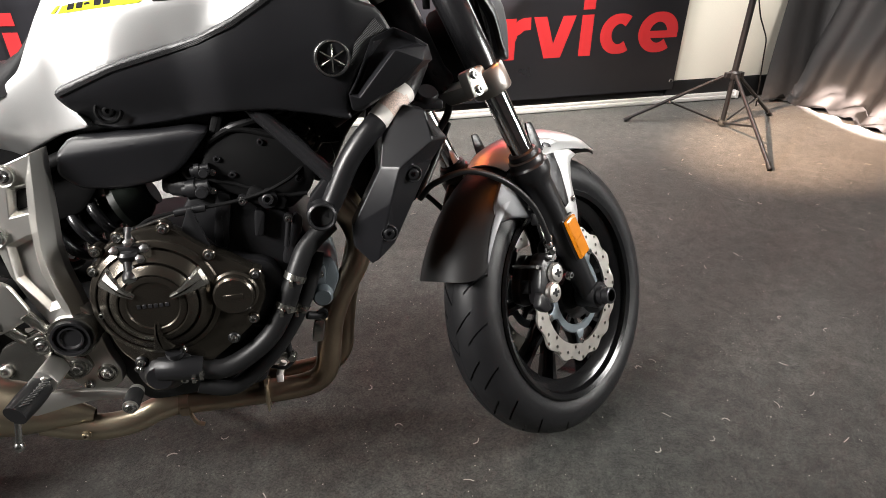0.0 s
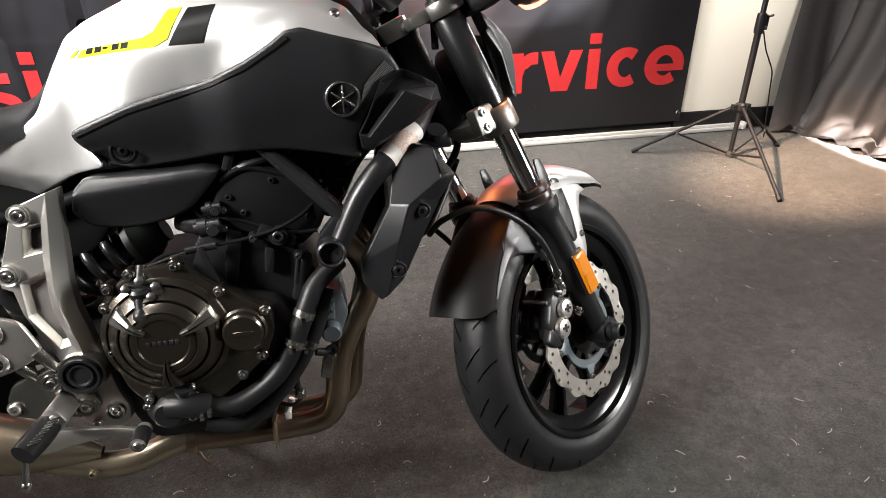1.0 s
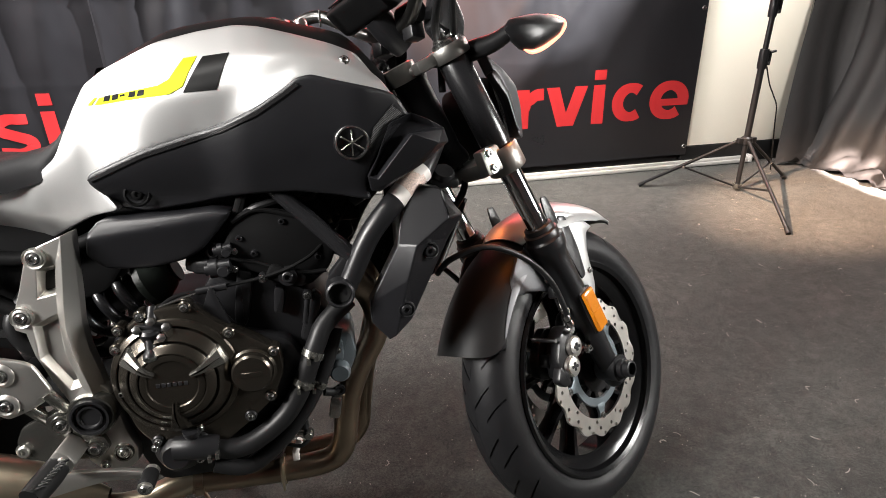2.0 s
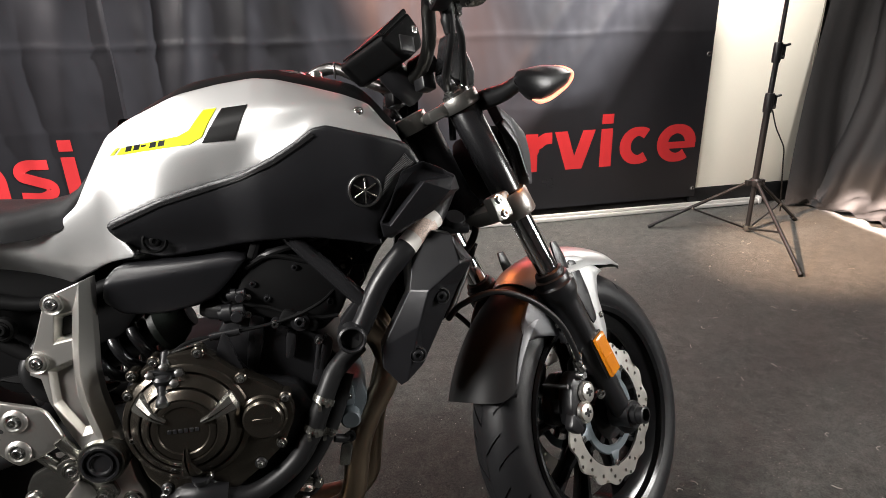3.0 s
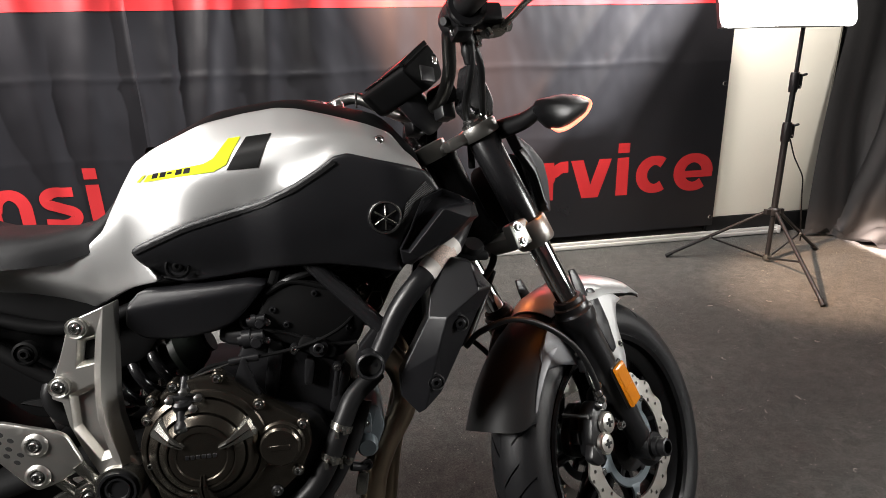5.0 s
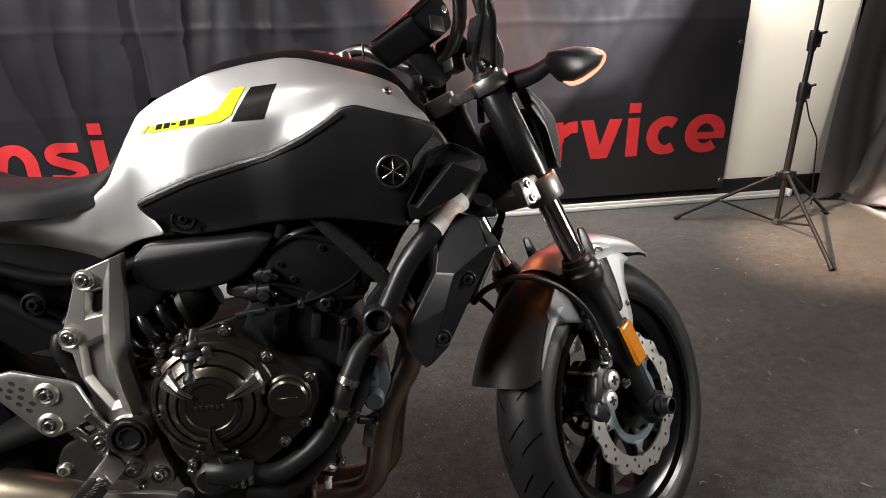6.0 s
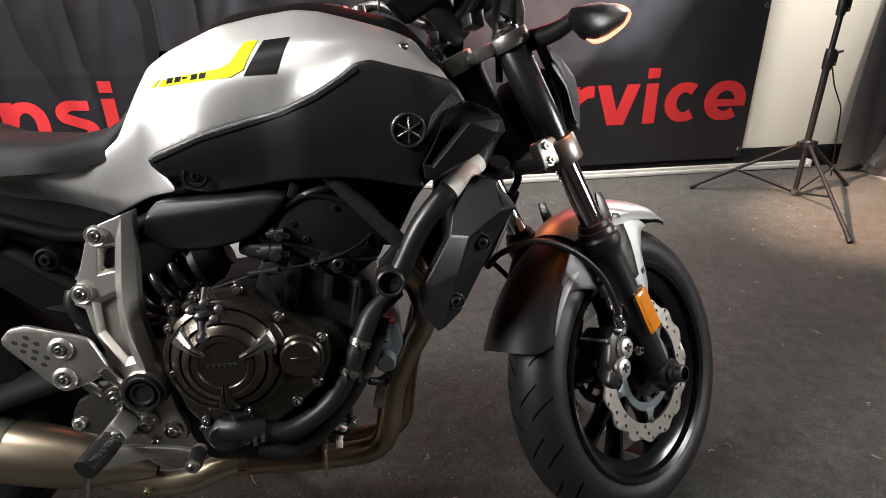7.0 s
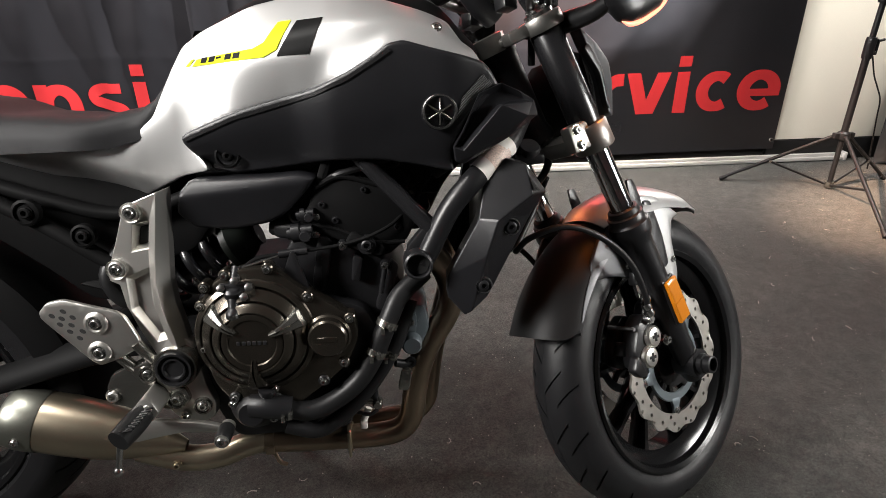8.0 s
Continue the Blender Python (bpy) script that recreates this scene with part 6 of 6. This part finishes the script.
part("link_rod", tube([(0.839, -0.14, 0.318), (0.838, -0.142, 0.362)], 0.006, 10, 1), BLACK_METAL, engine)
part("drain_fitting", join(tube([(0.817, -0.14, 0.322), (0.846, -0.14, 0.318)], 0.007, 10, 1), lathe([(0, 0.012), (0.006, 0.012), (0.009, 0.008), (0.009, -0.006), (0, -0.006)], (0.843, -0.145, 0.318), RIGHT, 14)), GREY_ALU, engine)
bolt((0.829, -0.152, 0.360), RIGHT, 0.0055, 0.006, engine)
for a, b2 in (((0.80, -0.145, 0.372), (0.838, -0.15, 0.345)), ((0.805, -0.14, 0.300), (0.845, -0.14, 0.306)), ((0.78, -0.15, 0.395), (0.83, -0.155, 0.385))):
    part("wire", tube([a, tuple((Vector(a) + Vector(b2)) / 2 + Vector((0.004, -0.006, -0.006))), b2], 0.0035, 8), RUBBER_SOFT, engine)
part("sensor", join(tube([(0.815, -0.13, 0.275), (0.826, -0.13, 0.300)], 0.006, 10, 1), box(0.810, 0.822, -0.136, -0.124, 0.262, 0.278, 0.002)), LABEL_WHITE, engine)

# exhaust
ex = part("header_pipe", tube([(0.940, -0.075, 0.575), (0.968, -0.08, 0.535), (0.979, -0.085, 0.495), (0.971, -0.087, 0.460), (0.954, -0.088, 0.430), (0.936, -0.088, 0.400), (0.917, -0.088, 0.353), (0.908, -0.086, 0.305), (0.903, -0.084, 0.268), (0.893, -0.082, 0.240), (0.872, -0.080, 0.222), (0.835, -0.078, 0.214), (0.763, -0.077, 0.212), (0.70, -0.078, 0.213), (0.62, -0.08, 0.216)], 0.0225, 24), PIPE, bike, "brown heat-tinted steel header pipe")
part("header_pipe", tube([(0.940, 0.075, 0.575), (0.970, 0.07, 0.535), (0.985, 0.05, 0.49), (0.970, 0.02, 0.43), (0.947, -0.010, 0.36), (0.936, -0.022, 0.30), (0.928, -0.024, 0.255), (0.90, -0.026, 0.228), (0.85, -0.028, 0.218), (0.70, -0.03, 0.214), (0.62, -0.04, 0.214)], 0.0215, 22), PIPE, bike, "brown heat-tinted steel header pipe")
part("pipe_flange", lathe([(0.022, -0.004), (0.0275, -0.004), (0.0275, 0.004), (0.022, 0.004)], (0.785, -0.077, 0.2122), (1, 0, 0.02), 28, True), TITAN, ex)
part("flange_tab", box(0.783, 0.788, -0.108, -0.096, 0.186, 0.240, 0.002), TITAN, ex)
part("pipe_band", join(lathe([(0.0205, -0.006), (0.023, -0.006), (0.023, 0.006), (0.0205, 0.006)], (0.64, -0.08, 0.217), (1, 0, 0), 28, True), box(0.632, 0.648, -0.108, -0.098, 0.202, 0.218, 0.002)), PIPE, ex)
part("pipe_hook", tube([(0.645, -0.095, 0.20), (0.655, -0.10, 0.182), (0.668, -0.10, 0.175)], 0.004, 8), PIPE, ex)
col = part("collector", tube([(0.63, -0.08, 0.217), (0.59, -0.09, 0.214), (0.555, -0.10, 0.205), (0.51, -0.11, 0.206), (0.47, -0.115, 0.218), (0.42, -0.12, 0.24)], [0.021, 0.0225, 0.023, 0.023, 0.024, 0.024], 24), TITAN, bike, "bronzed exhaust collector")
bolt((0.487, -0.138, 0.213), RIGHT, 0.006, 0.008, col, TITAN)
MB, MA = (0.500, -0.118, 0.238), (-0.965, 0.0, 0.262)
muf = part("muffler", lathe([(0.010, 0.0), (0.022, 0.03), (0.034, 0.07), (0.044, 0.11), (0.0495, 0.15), (0.052, 0.20), (0.0525, 0.25), (0.051, 0.268)], MB, MA, 48), TITAN, bike, "bronze metal muffler with silver end cap", 50)
part("end_cap", lathe([(0.0530, 0.236), (0.0540, 0.238), (0.0545, 0.270), (0.052, 0.288), (0.046, 0.296), (0.024, 0.296), (0.022, 0.28), (0, 0.28)], MB, MA, 48), CAP_STEEL, muf, "satin silver muffler end cap")
bolt((0.246, -0.1715, 0.292), RIGHT, 0.006, 0.004, muf)

# radiator
part("radiator_core", box(1.035, 1.060, -0.14, 0.14, 0.56, 0.735, 0.004), BLACK_METAL, bike, "black radiator")
RAD = [(1.060, 0.737, 0.165), (1.089, 0.730, 0.180), (1.129, 0.681, 0.150), (1.098, 0.684, 0.193), (1.101, 0.645, 0.160), (1.034, 0.511, 0.158), (1.004, 0.494, 0.184), (0.993, 0.487, 0.180), (0.966, 0.518, 0.174), (0.966, 0.553, 0.178), (1.016, 0.644, 0.178), (1.025, 0.700, 0.170), (1.045, 0.645, 0.196), (1.028, 0.589, 0.194)]
for side in (-1, 1):
    rc = part("radiator_cover", facets(RAD, ((0, 1, 3, 12, 10, 11), (10, 12, 13, 9), (13, 6, 7, 8, 9), (1, 2, 3), (3, 2, 4, 12), (12, 4, 5, 13), (13, 5, 6)), 0.035, side, 0.0022), BLACK_TEXTURED, bike, "black faceted radiator side cover", 12)
    part("carbon_inset", facets([(1.0895, 0.722, 0.1815), (1.1185, 0.685, 0.1615), (1.100, 0.690, 0.1920)], ((0, 1, 2),), 0.002, side, 0.0004), CARBON, rc)
    for bx, bz in ((1.067, 0.632), (1.023, 0.539)):
        s4 = part("bolt_well", lathe([(0.0, 0.001), (0.0095, 0.001), (0.0125, 0.004), (0.0145, 0.0)], (bx, side * (0.181 if bz > 0.6 else 0.185), bz), (0, side, 0), 28), BLACK_PLASTIC, rc)
        bolt((bx, side * (0.182 if bz > 0.6 else 0.186), bz), (0, side, 0), 0.0085, 0.005, s4, BLACK_METAL)
part("radiator_cap", join(lathe([(0, 0.012), (0.016, 0.012), (0.019, 0.008), (0.019, 0)], (1.105, -0.115, 0.742), (0.1, -0.6, 0.8), 18), box(1.08, 1.13, -0.13, -0.09, 0.722, 0.738, 0.005)), BLACK_METAL, bike, "radiator filler cap")
part("radiator_hose", tube([(1.09, -0.10, 0.735), (1.05, -0.10, 0.745), (1.0, -0.09, 0.74), (0.95, -0.08, 0.71)], 0.016, 14), RUBBER_SOFT, bike)

# steering head, headlight, instruments, bars
part("steering_head", lathe([(0.0, 0.51), (0.034, 0.51), (0.036, 0.52), (0.030, 0.54), (0.030, 0.67), (0.036, 0.69), (0.036, 0.70), (0, 0.70)], HUB - FWD * 0.045, AXIS, 32), BLACK_METAL, bike)
hl = steered("headlight", join(prism([(1.200, 0.900), (1.235, 0.890), (1.265, 0.83), (1.265, 0.77), (1.245, 0.745), (1.215, 0.76), (1.190, 0.82)], -0.07, 0.07, 0.018)), FRAME_BLACK, bike, "black headlight housing")
steered("headlight_lens", prism([(1.240, 0.885), (1.269, 0.83), (1.269, 0.775), (1.250, 0.755), (1.255, 0.82)], -0.06, 0.06, 0.006), GLASS_DARK, hl)
for side in (-1, 1):
    steered("headlight_cowl", panel([(1.150, 0.915), (1.168, 0.905), (1.232, 0.868), (1.238, 0.830), (1.226, 0.770), (1.212, 0.775), (1.200, 0.84), (1.165, 0.885)], lambda x, z: 0.118 - 0.25 * max(0, x - 1.19), 0.02, 0.003, 0.012, side), FENDER_GREY, hl, "dark grey headlight side cowl")
    steered("cowl_edge", panel([(1.168, 0.89), (1.205, 0.845), (1.215, 0.78), (1.205, 0.79), (1.19, 0.84), (1.155, 0.88)], lambda x, z: 0.1195 - 0.25 * max(0, x - 1.19), 0.01, 0.002, 0.02, side), BLACK_PLASTIC, hl)
    steered("visor_fin", panel([(1.093, 1.048), (1.108, 1.044), (1.135, 0.982), (1.125, 0.945), (1.095, 0.935), (1.064, 0.967)], lambda x, z: 0.10, 0.03, 0.004, 0.02, side), BLACK_PAINT, hl, "pointed headlight visor fin")
meter = steered("instrument_panel", prism([(0.962, 1.024), (0.966, 1.034), (1.022, 1.081), (1.030, 1.083), (1.048, 1.060), (1.052, 1.028), (1.014, 0.998), (0.998, 0.994)], -0.066, 0.066, 0.004), FRAME_BLACK, bike, "black instrument cluster")
steered("display", moved(box(-0.036, 0.036, -0.058, 0.058, -0.001, 0.0025, 0.001), Matrix.Translation((0.9935, 0, 1.0600)) @ Matrix.Rotation(-radians(40), 4, "Y")), GLASS_DARK, meter, "dark glossy display")
steered("cluster_rim", moved(box(-0.040, 0.040, -0.067, -0.059, -0.004, 0.005, 0.002), Matrix.Translation((0.9935, 0, 1.0600)) @ Matrix.Rotation(-radians(40), 4, "Y")), FRAME_BLACK, meter)
steered("cluster_rib", join(box(1.028, 1.052, -0.060, -0.030, 1.030, 1.058, 0.004), box(1.000, 1.030, -0.069, -0.064, 1.012, 1.040, 0.002)), BLACK_PLASTIC, meter)
steered("cluster_clip", box(1.030, 1.040, -0.070, -0.064, 1.046, 1.060, 0.002), STEEL, meter)
steered("cluster_stay", tube([(1.02, 0, 1.01), (1.045, 0, 0.985), (1.075, 0, 0.965)], 0.026, 14), BLACK_PLASTIC, meter)
bar_pts = [(0.905, -0.335, 1.018), (0.945, -0.25, 1.040), (0.985, -0.17, 1.052), (1.020, -0.115, 1.005), (1.05, -0.04, 0.985), (1.05, 0.04, 0.990), (1.040, 0.10, 1.024), (1.000, 0.155, 1.066), (0.968, 0.25, 1.058), (0.930, 0.335, 1.040)]
bar = steered("handlebar", tube(bar_pts, 0.0115, 16), BAR_SILVER, bike, "dark silver tubular handlebar")
for side in (-1, 1):
    steered("bar_clamp", join(lathe([(0, -0.02), (0.02, -0.02), (0.02, 0.02), (0, 0.02)], (1.06, side * 0.045, 1.0), (0, 1, 0), 20), box(1.045, 1.075, side * 0.045 - 0.014, side * 0.045 + 0.014, 0.955, 1.0, 0.004)), BLACK_METAL, bar)
    grip = steered("grip", tube([(0.900, side * 0.345, 1.015), (0.918, side * 0.305, 1.025), (0.942, side * 0.255, 1.040)], [0.018, 0.0165, 0.019], 20), RUBBER_SOFT, bar, "black rubber grip")
    steered("bar_end", lathe([(0.015, 0), (0.019, 0.004), (0.017, 0.018), (0.009, 0.022), (0, 0.020)], (0.900, side * 0.345, 1.015), (-0.38, side * 0.88, -0.23), 22), BLACK_METAL, grip)
    at, ax = (0.962, side * 0.218, 1.044), Vector((-0.40, side * 0.88, -0.12))
    sw = steered("switch_housing", join(lathe([(0.012, -0.030), (0.020, -0.030), (0.0255, -0.024), (0.027, -0.004), (0.0255, 0.0), (0.027, 0.004), (0.0265, 0.022), (0.022, 0.030), (0.012, 0.030)], at, ax, 26), moved(box(-0.014, 0.014, -0.020, 0.020, -0.034, 0.0, 0.006), Matrix.Translation(at) @ Matrix.Rotation(side * 0.4, 4, "Z")), lathe([(0.0, 0.018), (0.006, 0.018), (0.008, 0.012), (0.008, 0.0)], (at[0] - 0.02, at[1], at[2] - 0.012), (-0.9, side * 0.2, -0.3), 14)), BLACK_PLASTIC, bar, "black switch housing")
    steered("throttle_collar", lathe([(0.013, 0.0), (0.0285, 0.002), (0.0305, 0.008), (0.0285, 0.014), (0.020, 0.016)], (0.950, side * 0.245, 1.040), ax, 28), BLACK_PAINT, sw)
    for dx, dz in ((0.010, -0.024), (-0.012, -0.026), (0.0, 0.026)):
        steered("housing_screw", lathe([(0, 0.004), (0.003, 0.004), (0.0042, 0.002), (0.0042, -0.004)], (at[0] + dx, at[1] - side * 0.006, at[2] + dz), (0.3, side * 0.2, -1 if dz < 0 else 1), 10), STEEL, sw)
    steered("cable_boot", lathe([(0.0, 0.0), (0.010, 0.002), (0.012, 0.010), (0.010, 0.020), (0.0115, 0.026), (0.009, 0.036), (0.007, 0.046)], (0.985, side * 0.205, 1.028), (0.15, -side * 0.25, -1), 16), RUBBER_SOFT, sw)
    steered("line_fitting", lathe([(0.0, -0.006), (0.0085, -0.006), (0.0085, 0.006), (0.006, 0.008), (0.006, 0.014), (0.0, 0.014)], (1.012, side * 0.198, 1.028), (0.2, 0, -1), 6), STEEL, sw)
    steered("switch_button", moved(box(-0.008, 0.008, -0.008, 0.008, -0.004, 0.004, 0.002), Matrix.Translation((0.932, side * 0.245, 1.045))), RED_GLOSS if side < 0 else GREY_ALU, sw)
    mc = steered("master_cylinder", moved(box(-0.018, 0.040, -0.02, 0.02, -0.012, 0.012, 0.005), Matrix.Translation((0.985, side * 0.205, 1.046)) @ Matrix.Rotation(side * 0.4, 4, "Z")) if side > 0 else join(moved(box(-0.018, 0.055, -0.025, 0.03, -0.016, 0.02, 0.006), Matrix.Translation((0.99, side * 0.20, 1.050)) @ Matrix.Rotation(side * 0.4, 4, "Z")), lathe([(0, 0.05), (0.022, 0.05), (0.026, 0.045), (0.026, 0.01), (0.018, 0)], (1.01, side * 0.185, 1.05), (0.1, 0, 1), 24)), BLACK_METAL, bar, "black master cylinder")
    lev = steered("lever", join(tube([(1.025, side * 0.215, 1.040), (1.035, side * 0.235, 1.036), (1.02, side * 0.27, 1.030), (0.99, side * 0.32, 1.018), (0.965, side * 0.365, 1.004)], [0.010, 0.009, 0.007, 0.007, 0.008], 12, 5, True, 0.7), lathe([(0, 0.016), (0.014, 0.016), (0.016, 0.012), (0.016, -0.012), (0, -0.012)], (1.03, side * 0.222, 1.040), (0, 0, 1), 24), tube([(1.000, side * 0.208, 1.040), (1.020, side * 0.214, 1.046), (1.040, side * 0.226, 1.042), (1.046, side * 0.240, 1.034)], [0.009, 0.012, 0.012, 0.008], 14)), GREY_ALU, bar, "grey alloy lever")
    steered("lever_screw", lathe([(0, 0.012), (0.005, 0.012), (0.006, 0.008), (0.006, 0)], (1.010, side * 0.226, 1.028), (0.2, side * 0.3, -1), 10), STEEL, lev)
    steered("control_cable", tube([(0.985, side * 0.21, 1.03), (0.992, side * 0.20, 0.99), (1.005, side * 0.17, 0.96), (1.04, side * 0.12, 0.945), (1.09, side * 0.07, 0.93), (1.11, side * 0.04, 0.87)], 0.0065 if side < 0 else 0.005, 10), RUBBER_SOFT, bar, "black control cable")
    steered("brake_line", tube([(1.0, side * 0.19, 1.045), (1.03, side * 0.18, 1.0), (1.065, side * 0.14, 0.97), (1.10, side * 0.10, 0.95), (1.16, side * 0.05, 0.93)], 0.006, 10), RUBBER_SOFT, bar)
    # turn signals
    sig = steered("turn_signal", tube([(1.128, side * 0.085, 0.923), (1.130, side * 0.125, 0.920), (1.128, side * 0.165, 0.917), (1.126, side * 0.200, 0.921)], [0.018, 0.017, 0.0145, 0.012], 16), RUBBER_SOFT, bike, "black turn signal with glowing amber edge")
    shell = [(1.113, 0.926), (1.126, 0.940), (1.185, 0.956), (1.237, 0.960), (1.272, 0.951), (1.251, 0.927), (1.197, 0.900), (1.168, 0.891), (1.145, 0.893), (1.122, 0.908)]
    steered("signal_shell", pillow(shell, (1.185, 0.928), side * 0.200, 0.024), BLACK_PLASTIC, sig, "satin black shell", 60)
    edge = tube([(x, side * 0.202, z) for x, z in ((1.225, 0.959), (1.252, 0.958), (1.272, 0.950), (1.251, 0.928), (1.203, 0.902), (1.170, 0.891), (1.150, 0.892))], [0.001, 0.0032, 0.0042, 0.0045, 0.0048, 0.0042, 0.001], 12)
    steered("lit_lens", edge, AMBER_GLOW, sig, "lit amber lens edge")
part("brake_line_lower", tube([(1.12, -0.02, 0.80), (1.16, -0.03, 0.72), (1.13, -0.03, 0.66), (1.10, -0.02, 0.62)], 0.007, 10), RUBBER_SOFT, bike)

# the light that the lit signal edges throw down onto the fender
for side in (-1, 1):
    p = BIKE @ STEER @ Vector((1.215, side * 0.226, 0.868))
    spot_lamp("turn_signal_bulb", p, BIKE @ STEER @ Vector((1.150, side * 0.05, 0.50)), 50, 4.2, (1.0, 0.27, 0.05), 0.04, 0.8)
